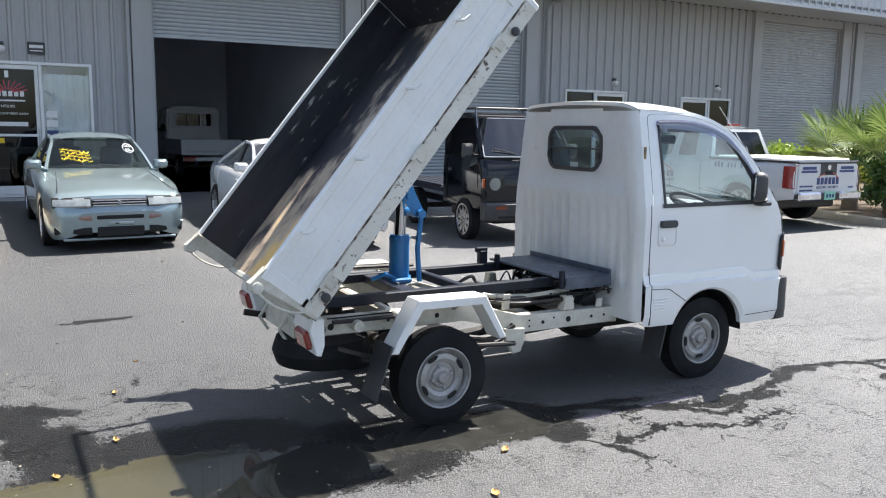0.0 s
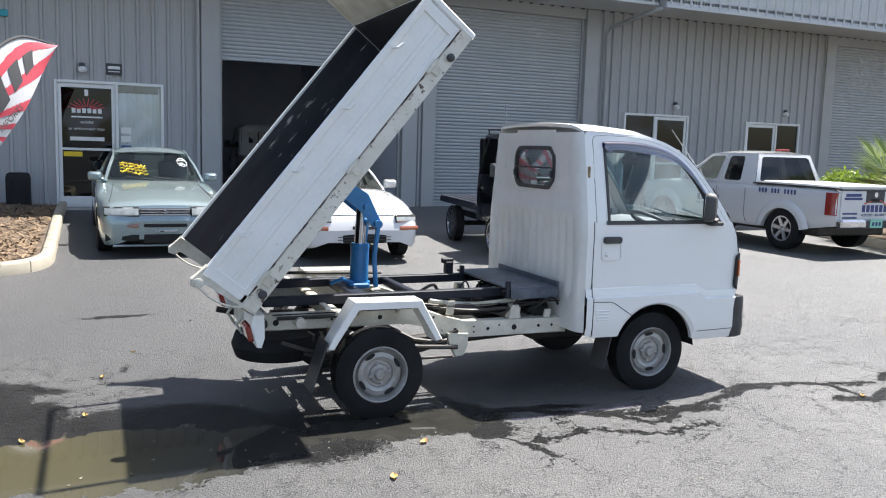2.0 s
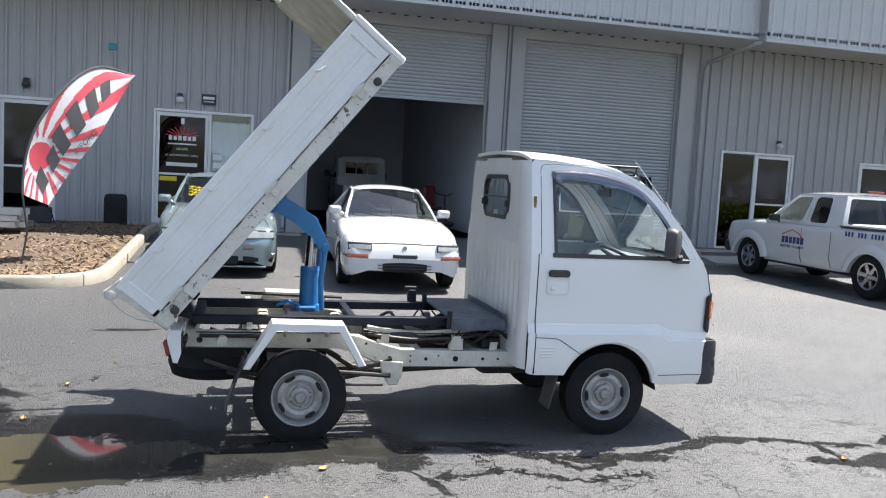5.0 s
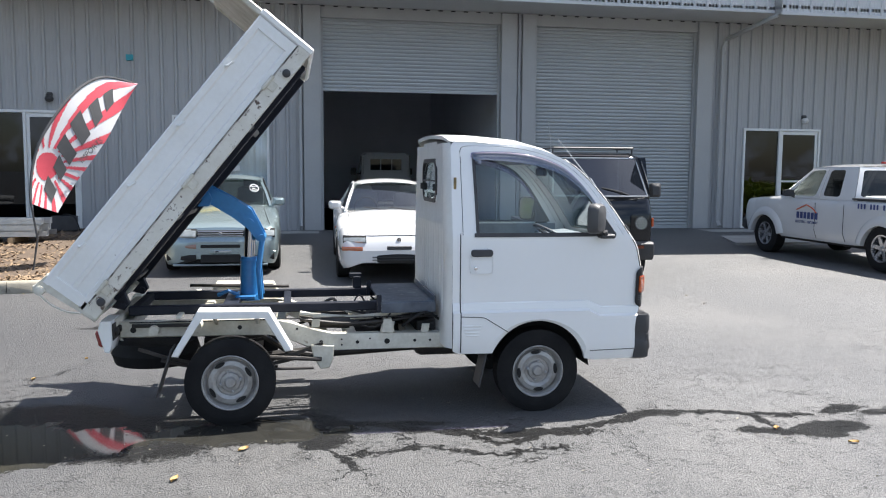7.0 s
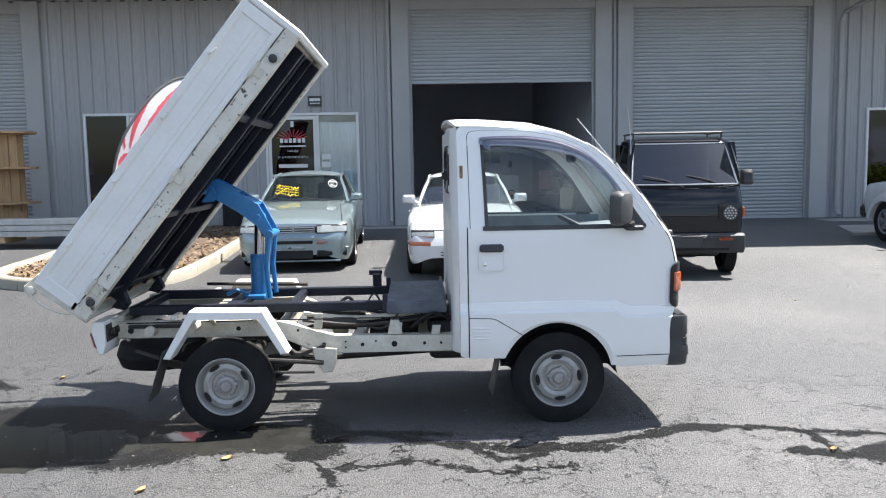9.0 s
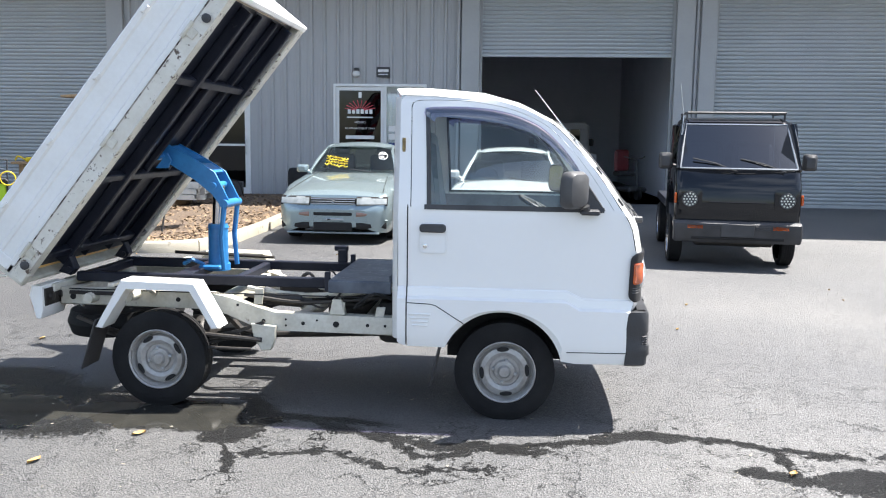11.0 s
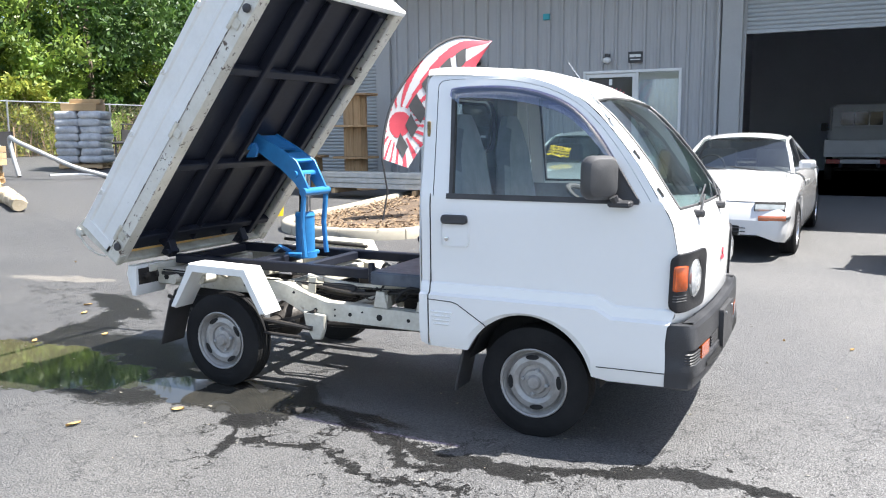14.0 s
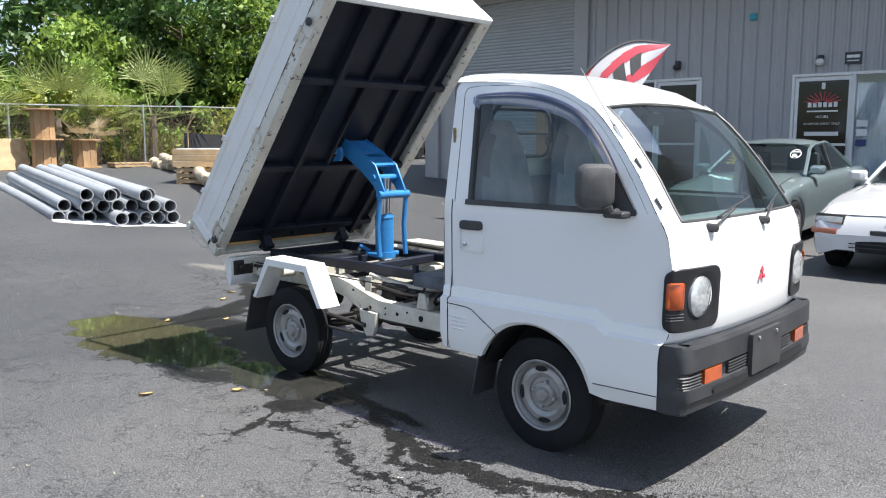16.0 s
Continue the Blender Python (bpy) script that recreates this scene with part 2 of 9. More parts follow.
PIPEM = mk("grey_pipe", (0.34, 0.355, 0.37), (0.28, 0.295, 0.31), 2, 0.5, fine=30, piece=0.08)
STEEL = mk("galvanised_steel", (0.50, 0.51, 0.52), (0.38, 0.39, 0.40), 8, 0.4, 0.7)
YELLOW = mk("yellow_plastic", (0.78, 0.56, 0.02), (0.68, 0.46, 0.01), 6, 0.45)
REDM = mk("red_print", (0.60, 0.07, 0.10), (0.52, 0.055, 0.08), 4, 0.7)
FLAGWHITE = mk("flag_cloth", (0.62, 0.61, 0.62), (0.54, 0.53, 0.54), 4, 0.8)
FLAGBLACK = mk("flag_print_black", (0.055, 0.055, 0.058), (0.075, 0.075, 0.078), 5, 0.8)
BLUEM = mk("blue_print", (0.04, 0.06, 0.18), (0.03, 0.045, 0.14), 6, 0.6)
ORANGEM = mk("orange_print", (0.62, 0.12, 0.04), (0.5, 0.1, 0.04), 6, 0.6)
TEAL = mk("teal_tag", (0.03, 0.35, 0.42), (0.03, 0.28, 0.34), 6, 0.5)
CARD = mk("cardboard", (0.46, 0.31, 0.16), (0.36, 0.24, 0.12), 3, 0.8)
BAGM = mk("stretch_wrap_bags", (0.30, 0.31, 0.33), (0.50, 0.51, 0.52), 5, 0.35, coat=0.4, bump=0.4, fine=16)
KRAFT = mk("kraft_paper_roll", (0.60, 0.51, 0.37), (0.38, 0.30, 0.19), 5, 0.85, bump=0.6, fine=25)
BARK = mk("bark", (0.13, 0.10, 0.07), (0.20, 0.16, 0.12), 8, 0.9, bump=0.6)
SILT = mk("silt_fabric", (0.016, 0.016, 0.018), (0.03, 0.03, 0.032), 3, 0.7, bump=0.2)


# ---- building helpers ----
def thing(name, label, category, m=None, group="", kind=""):
    """An Empty at the base of a thing."""
    ob = new(name)
    ob.empty_display_size = 0.1
    ob.matrix_world = m or Matrix()
    return tagged(ob, label, category, group, kind)


def mesh(bm, name, mat, smooth=None):
    bmesh.ops.recalc_face_normals(bm, faces=bm.faces)
    me = bpy.data.meshes.new(name)
    bm.to_mesh(me)
    bm.free()
    for one in (mat if isinstance(mat, (list, tuple)) else (mat,)):
        me.materials.append(one)
    if smooth:
        me.shade_smooth()
        me.set_sharp_from_angle(angle=radians(smooth))
    return me


def part(name, bm, mat, parent, label="", smooth=35, m=None):
    """Links a bmesh as one mesh object under a thing or a part."""
    ob = new(name, mesh(bm, name, mat, smooth))
    if m is not None:
        ob.matrix_basis = m
    ob.parent = parent
    return tagged(ob, label)


def solo(name, bm, mat, label="", category="", m=None, smooth=35, group="", kind=""):
    """A thing that is one mesh."""
    ob = new(name, mesh(bm, name, mat, smooth))
    if m is not None:
        ob.matrix_basis = m
    return tagged(ob, label, category, group, kind)


def noshadow(ob):
    ob.visible_shadow = False
    return ob


def B():
    return bmesh.new()


def _join(bm, verts, m):
    bmesh.ops.transform(bm, matrix=m, verts=verts)


def box(bm, c, s, bev=0.0, m=None, seg=1):
    """A box by centre and size, with bevelled edges."""
    r = bmesh.ops.create_cube(bm, size=1)
    vs = r["verts"]
    bmesh.ops.scale(bm, vec=s, verts=vs)
    bmesh.ops.translate(bm, vec=c, verts=vs)
    if bev:
        es = {e for v in vs for e in v.link_edges}
        out = bmesh.ops.bevel(bm, geom=list(es), offset=min(bev, min(s) * 0.45), segments=seg, affect="EDGES", profile=0.5)
        vs = list({v for f in out["faces"] for v in f.verts} | {v for v in vs if v.is_valid})
    if m is not None:
        bmesh.ops.transform(bm, matrix=m, verts=[v for v in vs if v.is_valid])
    return bm


def span(bm, lo, hi, bev=0.0):
    return box(bm, [(a + b) / 2 for a, b in zip(lo, hi)], [abs(b - a) for a, b in zip(lo, hi)], bev)


def rings(bm, rows, closed=True, caps=True):
    """Skins rows of points into a surface."""
    made = [[bm.verts.new(p) for p in row] for row in rows]
    for a, b in zip(made, made[1:]):
        k = len(a)
        for i in range(k if closed else k - 1):
            j = (i + 1) % k
            try:
                bm.faces.new((a[i], a[j], b[j], b[i]))
            except ValueError:
                pass
    if caps and closed:
        bm.faces.new(made[0][::-1])
        bm.faces.new(made[-1])
    return made


def tube(bm, pts, r, seg=8, caps=True):
    """A round bar along points; r is one radius or one for each point."""
    pts = [Vector(p) for p in pts]
    rs = r if isinstance(r, (list, tuple)) else [r] * len(pts)
    rows, side = [], None
    for i, p in enumerate(pts):
        d = (pts[min(i + 1, len(pts) - 1)] - pts[max(i - 1, 0)]).normalized()
        if side is None:
            side = d.orthogonal().normalized()
        side = (side - d * side.dot(d)).normalized()
        up = d.cross(side)
        rows.append([p + (side * math.cos(a) + up * math.sin(a)) * rs[i] for a in (2 * math.pi * k / seg for k in range(seg))])
    rings(bm, rows, True, caps)
    return bm


def prism(bm, pts, a, b, axis="y", bev=0.0):
    """A polygon pulled out from a to b along an axis. Points are (x, z) for y, (y, z) for x, (x, y) for z."""
    def at(p, t):
        return {"y": (p[0], t, p[1]), "x": (t, p[0], p[1]), "z": (p[0], p[1], t)}[axis]
    va, vb = [bm.verts.new(at(p, a)) for p in pts], [bm.verts.new(at(p, b)) for p in pts]
    k = len(pts)
    fs = [bm.faces.new(va[::-1]), bm.faces.new(vb)]
    for i in range(k):
        fs.append(bm.faces.new((va[i], va[(i + 1) % k], vb[(i + 1) % k], vb[i])))
    if bev:
        es = {e for f in fs[:2] for e in f.edges}
        bmesh.ops.bevel(bm, geom=list(es), offset=bev, segments=1, affect="EDGES", profile=0.5)
    return bm


def lathe(bm, prof, seg=24, axis="y", c=(0, 0, 0), caps=True):
    """Turns a profile of (distance along the axis, radius) round the axis."""
    rows = []
    for h, r in prof:
        row = []
        for k in range(seg):
            a = 2 * math.pi * k / seg
            u, v = r * math.cos(a), r * math.sin(a)
            row.append(Vector(c) + Vector({"y": (u, h, v), "x": (h, u, v), "z": (u, v, h)}[axis]))
        rows.append(row)
    rings(bm, rows, True, caps)
    return bm


def interp(x, table):
    return float(np.interp(x, [p[0] for p in table], [p[1] for p in table]))


def smooth_line(pts, k=6):
    """A Catmull-Rom line through points."""
    pts = [Vector(p) for p in pts]
    out = []
    for i in range(len(pts) - 1):
        a, b, c, d = pts[max(i - 1, 0)], pts[i], pts[i + 1], pts[min(i + 2, len(pts) - 1)]
        for j in range(k):
            t = j / k
            out.append(0.5 * (2 * b + (c - a) * t + (2 * a - 5 * b + 4 * c - d) * t * t + (3 * b - a - 3 * c + d) * t ** 3))
    return out + [pts[-1]]


def round_poly(x0, z0, x1, z1, r, k=4):
    """The outline of a rectangle with round corners."""
    out = []
    for cx, cz, a0 in ((x1 - r, z1 - r, 0), (x0 + r, z1 - r, 90), (x0 + r, z0 + r, 180), (x1 - r, z0 + r, 270)):
        for j in range(k + 1):
            a = radians(a0 + 90 * j / k)
            out.append((cx + r * math.cos(a), cz + r * math.sin(a)))
    return out


def letters(name, text, size, mat, parent, m, depth=0.002, align="CENTER"):
    """Words in the built-in font as a flat mesh."""
    cu = bpy.data.curves.new(name, "FONT")
    cu.body, cu.size, cu.extrude, cu.align_x = text, size, depth, align
    cu.resolution_u = 3
    tmp = bpy.data.objects.new(name, cu)
    scene.collection.objects.link(tmp)
    bpy.context.view_layer.update()
    me = bpy.data.meshes.new_from_object(tmp.evaluated_get(bpy.context.evaluated_depsgraph_get()))
    bpy.data.objects.remove(tmp)
    me.materials.clear()
    me.materials.append(mat)
    ob = new(name, me)
    ob.matrix_basis = m
    ob.parent = parent
    return ob


FACE_S = pose(0, 0, 0, 90, 0, 0)      # a flat thing turned to face -y


# ---- ground ----
def gz(x, y):
    """Height of the ground."""
    z = interp(y, [(6, 0), (8.5, 0.02), (10, 0.07), (12, 0.13), (14.2, 0.15), (60, 0.15)])
    return z + interp(x, [(-26, 0.52), (-20, 0.48), (-16, 0.40), (-13, 0.26), (-9, 0.0)]) * interp(y, [(-10, 0.3), (4, 1)])


def asphalt():
    m, n, l, p = nodes_of("asphalt")
    geo = n.new("ShaderNodeNewGeometry")

    def tex(scale, detail=3, rough=0.5, kind="Noise"):
        t = n.new("ShaderNodeTex" + kind)
        t.inputs["Scale"].default_value = scale
        if kind == "Noise":
            t.inputs["Detail"].default_value, t.inputs["Roughness"].default_value = detail, rough
        l.new(geo.outputs["Position"], t.inputs["Vector"])
        return t

    def ma(op, a, b=None, c=None, clamp=False):
        k = n.new("ShaderNodeMath")
        k.operation, k.use_clamp = op, clamp
        for i, v in enumerate((a, b, c)):
            if v is None:
                continue
            if isinstance(v, (int, float)):
                k.inputs[i].default_value = v
            else:
                l.new(v, k.inputs[i])
        return k.outputs[0]

    def ramp(v, lo, hi):
        k = n.new("ShaderNodeMapRange")
        k.inputs[1].default_value, k.inputs[2].default_value = lo, hi
        l.new(v, k.inputs[0])
        return k.outputs[0]

    def mixc(f, a, b):
        k = n.new("ShaderNodeMix")
        k.data_type = "RGBA"
        l.new(f, k.inputs[0])
        for i, v in ((6, a), (7, b)):
            if isinstance(v, tuple):
                k.inputs[i].default_value = (*v, 1)
            else:
                l.new(v, k.inputs[i])
        return k.outputs[2]

    grit, mid, wide = tex(90, 3, 0.7), tex(5, 5, 0.6), tex(0.5, 4)
    stone = tex(105, kind="Voronoi")
    sep = n.new("ShaderNodeSeparateXYZ")
    l.new(geo.outputs["Position"], sep.inputs[0])
    # the aggregate: pale stones worn free in dark binder
    base = mixc(ramp(grit.outputs[0], 0.42, 0.58), (0.030, 0.030, 0.032), (0.135, 0.135, 0.136))
    base = mixc(ma("MULTIPLY", ramp(stone.outputs["Distance"], 0.36, 0.22), 0.7), base, (0.240, 0.233, 0.225))
    base = mixc(ma("MULTIPLY", ramp(mid.outputs[0], 0.45, 0.75), 0.32), base, (0.055, 0.055, 0.058))
    base = mixc(ma("MULTIPLY", ramp(wide.outputs[0], 0.42, 0.7), 0.30), base, (0.175, 0.173, 0.168))
    pale = tex(0.23, 5, 0.62)
    base = mixc(ma("MULTIPLY", ramp(pale.outputs[0], 0.46, 0.66), 0.25), base, (0.24, 0.226, 0.204))
    # asphalt's sunward sheen put into the colour: paler towards +x, darker towards -x
    toned_x = ma("MULTIPLY_ADD", ma("SUBTRACT", pale.outputs[0], 0.5), 3.0, sep.outputs[0])
    sheen_tone = n.new("ShaderNodeHueSaturation")
    l.new(ma("MULTIPLY_ADD", ramp(toned_x, -1.6, 3.4), 0.50, 0.455), sheen_tone.inputs["Value"])
    l.new(base, sheen_tone.inputs["Color"])
    base = sheen_tone.outputs[0]
    each = n.new("ShaderNodeSeparateColor")
    l.new(stone.outputs["Color"], each.inputs[0])
    tone = n.new("ShaderNodeHueSaturation")
    lift = n.new("ShaderNodeMapRange")
    lift.inputs[3].default_value, lift.inputs[4].default_value = 0.66, 1.30
    l.new(each.outputs[0], lift.inputs[0])
    l.new(lift.outputs[0], tone.inputs["Value"])
    l.new(base, tone.inputs["Color"])
    base = tone.outputs[0]
    # cracks
    warp = n.new("ShaderNodeVectorMath")
    warp.operation = "MULTIPLY_ADD"
    l.new(mid.outputs["Color"], warp.inputs[0])
    warp.inputs[1].default_value = (0.75, 0.75, 0)
    l.new(geo.outputs["Position"], warp.inputs[2])
    cr = n.new("ShaderNodeTexVoronoi")
    cr.feature = "DISTANCE_TO_EDGE"
    cr.inputs["Scale"].default_value = 3.3
    l.new(warp.outputs[0], cr.inputs["Vector"])
    crack = ma("MULTIPLY", ramp(cr.outputs["Distance"], 0.012, 0.004), ramp(wide.outputs[0], 0.36, 0.50))
    hair = n.new("ShaderNodeTexVoronoi")
    hair.feature = "DISTANCE_TO_EDGE"
    hair.inputs["Scale"].default_value = 7.5
    l.new(warp.outputs[0], hair.inputs["Vector"])
    fine_crack = ma("MULTIPLY", ramp(hair.outputs["Distance"], 0.016, 0.005), ramp(tex(0.9, 3).outputs[0], 0.55, 0.65))
    crack = ma("MAXIMUM", crack, ma("MULTIPLY", fine_crack, 0.75))
    near = ramp(sep.outputs[1], 3.0, 0.0)
    crack = ma("MULTIPLY", crack, ma("MULTIPLY", near, 0.85))
    base = mixc(crack, base, (0.03, 0.03, 0.03))
    # spilt water: wet ground where the field is below 1, standing water well inside
    ragged, fringe = tex(2.6, 8, 0.66), tex(45, 3, 0.6)
    shift = n.new("ShaderNodeVectorMath")
    shift.operation = "MULTIPLY_ADD"
    l.new(ragged.outputs["Color"], shift.inputs[0])
    shift.inputs[1].default_value = (0.34, 0.34, 0)
    off = n.new("ShaderNodeVectorMath")
    off.operation = "SUBTRACT"
    l.new(geo.outputs["Position"], off.inputs[0])
    off.inputs[1].default_value = (0.27, 0.27, 0)
    torn = off
    for t_, amp in ((tex(13, 4, 0.6), 0.13), (fringe, 0.07)):
        k = n.new("ShaderNodeVectorMath")
        k.operation = "MULTIPLY_ADD"
        l.new(t_.outputs["Color"], k.inputs[0])
        k.inputs[1].default_value = (amp, amp, 0)
        l.new(torn.outputs[0], k.inputs[2])
        torn = k
    l.new(torn.outputs[0], shift.inputs[2])

    def blob(cx, cy, rx, ry, turn=0.0):
        mp = n.new("ShaderNodeMapping")
        mp.vector_type = "TEXTURE"
        mp.inputs["Location"].default_value = (cx, cy, 0)
        mp.inputs["Rotation"].default_value = (0, 0, radians(turn))
        mp.inputs["Scale"].default_value = (rx, ry, 1000)
        l.new(shift.outputs[0], mp.inputs[0])
        ln = n.new("ShaderNodeVectorMath")
        ln.operation = "LENGTH"
        l.new(mp.outputs[0], ln.inputs[0])
        return ln.outputs["Value"]

    def run(x0, y0, x1, y1, r):
        return blob((x0 + x1) / 2, (y0 + y1) / 2, math.hypot(x1 - x0, y1 - y0) / 2 + r * 1.2, r * 1.25, math.degrees(math.atan2(y1 - y0, x1 - x0)))

    def least(vals):
        out = vals[0]
        for v in vals[1:]:
            out = ma("MINIMUM", out, v)
        return out
    field = least([blob(*w) for w in WET] + [run(*w) for w in RUNS])
    jag = ma("MULTIPLY_ADD", ma("SUBTRACT", fringe.outputs[0], 0.5), 0.7, field)
    wet = ramp(jag, 1.04, 0.96)
    near_run = ma("MULTIPLY_ADD", ma("SUBTRACT", ragged.outputs[0], 0.5), 8.0, least([run(*w) for w in RUNS]))
    vein = ma("MULTIPLY", ramp(cr.outputs["Distance"], 0.022, 0.013), ramp(near_run, 3.6, 3.0))
    wet = ma("MAXIMUM", wet, ma("MULTIPLY", vein, 0.9))
    tips = ma("MULTIPLY", ramp(stone.outputs["Distance"], 0.34, 0.24), ma("MULTIPLY", ramp(field, 0.80, 1.0), 0.6))
    wet = ma("MULTIPLY", wet, ma("SUBTRACT", 1.0, tips))     # stones stand dry out of the thin edge
    pool = ma("MULTIPLY_ADD", ma("SUBTRACT", fringe.outputs[0], 0.5), 0.12, least([blob(*w) for w in POOLS]))
    pool = ma("MULTIPLY_ADD", ma("SUBTRACT", ragged.outputs[0], 0.5), 1.3, pool)
    water = ramp(pool, 1.0, 0.94)
    wet = ma("MAXIMUM", wet, water)
    base = mixc(ma("MULTIPLY", wet, 0.92), base, (0.012, 0.012, 0.012))
    silt = mixc(ramp(mid.outputs[0], 0.40, 0.66), (0.034, 0.033, 0.029), (0.022, 0.022, 0.020))
    silt = mixc(ramp(toned_x, -0.9, -1.7), silt, (0.062, 0.056, 0.033))     # paler, more olive silt towards -x
    base = mixc(water, base, silt)
    # a pale sandy smear by the drive
    sand = ma("MULTIPLY_ADD", ma("SUBTRACT", ragged.outputs[0], 0.5), 2.0, blob(-3.9, 2.1, 0.75, 0.14, 12))
    base = mixc(ma("MULTIPLY", ramp(sand, 1.0, 0.7), 0.35), base, (0.36, 0.32, 0.26))
    l.new(base, p.inputs["Base Color"])
    rough = ma("MULTIPLY_ADD", wet, -0.28, 0.60)
    rough = ma("MULTIPLY_ADD", water, -0.28, rough)
    l.new(ma("MULTIPLY_ADD", water, 0.28, ma("MULTIPLY_ADD", wet, -0.76, 0.90)), p.inputs["Specular IOR Level"])
    l.new(rough, p.inputs["Roughness"])
    bp = n.new("ShaderNodeBump")
    bp.inputs["Distance"].default_value = 0.010
    flat = ma("SUBTRACT", 1.0, water)
    l.new(flat, bp.inputs["Strength"])
    h = ma("MULTIPLY_ADD", stone.outputs["Distance"], -0.8, grit.outputs[0])
    l.new(ma("MULTIPLY_ADD", crack, -1.5, h), bp.inputs["Height"])
    l.new(bp.outputs[0], p.inputs["Normal"])
    return m


# wet patches and standing water: centre x, y, half-length, half-width, turn
WET = [(-1.35, 0.10, 0.80, 0.55, 6), (-0.55, -0.12, 0.55, 0.45, 0), (0.18, -0.12, 0.62, 0.26, -4), (0.55, -0.36, 0.16, 0.16, 0),
       (3.20, -0.62, 0.24, 0.07, -12), (3.60, -0.64, 0.30, 0.13, 8), (3.92, -0.26, 0.20, 0.08, 10), (2.66, -0.19, 0.26, 0.07, 4), (1.86, -0.45, 0.36, 0.085, -6),
       (-2.2, 1.30, 0.55, 0.14, -20), (-1.9, 0.62, 0.22, 0.35, 0), (-1.35, 3.38, 0.30, 0.055, 3), (5.3, -0.3, 0.9, 0.07, 8)]
MAIN = [(0.62, -0.08), (0.93, -0.12), (1.20, -0.28), (1.45, -0.34), (1.68, -0.42), (1.91, -0.47), (2.13, -0.37), (2.36, -0.29), (2.59, -0.19), (2.80, -0.17), (3.07, -0.21), (3.35, -0.29), (3.62, -0.35)]
SIDE = [(0.52, -0.45), (0.62, -0.60), (0.86, -0.62), (1.13, -0.52), (1.32, -0.67), (1.50, -0.74), (1.72, -0.70), (1.92, -0.77)]
RUNS = [(*p, *q, r) for pts, r in ((MAIN, 0.042), (SIDE, 0.021)) for p, q in zip(pts, pts[1:])]
RUNS += [(0.62, -0.60, 0.68, -0.82, 0.03), (1.32, -0.32, 1.56, -0.58, 0.035), (1.56, -0.58, 1.82, -0.52, 0.035), (0.45, 0.22, 0.65, 0.02, 0.04), (0.92, -0.06, 1.36, -0.16, 0.03),
         (3.30, -0.32, 3.30, -0.58, 0.035), (4.1, -0.38, 4.7, -0.30, 0.06), (-2.9, 1.62, -2.2, 1.42, 0.10), (-2.25, 1.4, -1.85, 0.6, 0.12)]
POOLS = [(-1.50, -0.17, 1.04, 0.44, -2), (0.12, -0.14, 0.60, 0.22, -3)]
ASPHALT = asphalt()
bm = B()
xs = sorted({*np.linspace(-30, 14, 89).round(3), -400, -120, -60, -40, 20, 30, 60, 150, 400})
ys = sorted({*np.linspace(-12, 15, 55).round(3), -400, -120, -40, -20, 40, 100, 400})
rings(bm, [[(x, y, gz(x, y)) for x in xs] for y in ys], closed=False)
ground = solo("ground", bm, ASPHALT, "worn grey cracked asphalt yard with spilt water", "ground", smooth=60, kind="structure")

# ---- the warehouse front ----
WY, BASE = 14.4, 0.15           # wall plane, floor level
TOP = 5.3                       # soffit
# the roof's top is unseen; this height sets how far its shade reaches
ROOF = 9.4
front = thing("warehouse", "long grey metal-sided warehouse with roller doors", "building", kind="structure")
OPEN = [(-11.47, -7.55, TOP), (-6.32, -4.2, 2.82), (-2.24, -0.11, 2.77), (1.07, 5.34, TOP), (6.2, 10.4, TOP), (11.75, 13.92, 2.7),
        (16.0, 18.1, 2.62), (19.3, 23.2, TOP), (24.3, 28.3, TOP)]


def siding(bm, x0, x1, z0, z1, y, pitch=0.305, rib=0.045):
    """Ribbed sheet: tall ribs with two shallow ones between."""
    pts, x = [(x0, y)], x0
    k0 = math.ceil(x0 / pitch)
    for k in range(k0, int(x1 / pitch) + 1):
        c = k * pitch
        if c - 0.05 <= x0 or c + 0.05 >= x1:
            continue
        pts += [(c - 0.045, y), (c - 0.022, y - rib), (c + 0.022, y - rib), (c + 0.045, y)]
        for d in (0.11, 0.19):
            if c + d + 0.02 < x1:
                pts += [(c + d - 0.014, y), (c + d, y - 0.005), (c + d + 0.014, y)]
    pts.append((x1, y))
    rings(bm, [[(a, b, z) for a, b in pts] for z in (z0, z1)], closed=False)


edges = [-12.1] + [v for a, b, _ in OPEN for v in (a, b)] + [42]
bays = [(a, b, BASE) for a, b in zip(edges[::2], edges[1::2])] + [(a, b, top) for a, b, top in OPEN]
for a, b, foot in bays:                                       # a sheet for each bay, and the wall behind it
    if foot < 4:
        bm = B()
        siding(bm, a, b, foot, TOP + 0.3, WY)
        part("siding", bm, WALLM, front, smooth=None)
    bm = B()
    span(bm, (a, WY + 0.004, BASE - 0.4 if foot == BASE else foot), (b, WY + 0.22, TOP + 0.3))
    part("wall_core", bm, TRIMM, front, smooth=None)
bm = B()
span(bm, (-12.62, WY - 0.12, BASE - 0.4), (-12.1, WY + 12, TOP + 0.3), 0.01)
part("corner_post", bm, TRIMM, front)
for a, b in ((-7.55, -7.15), (-11.9, -11.47), (0.67, 1.07), (5.34, 5.72), (5.86, 6.2), (10.4, 10.82), (18.9, 19.3), (23.2, 23.6), (23.9, 24.3), (28.3, 28.7)):
    bm = B()
    span(bm, (a, WY - 0.10, BASE), (b, WY + 0.003, TOP), 0.008)
    part("door_jamb", bm, TRIMM, front)
bm = B()
span(bm, (-12.6, WY - 0.10, BASE - 0.4), (42, WY + 0.2, BASE - 0.003))
part("footing", bm, SLABM, front)

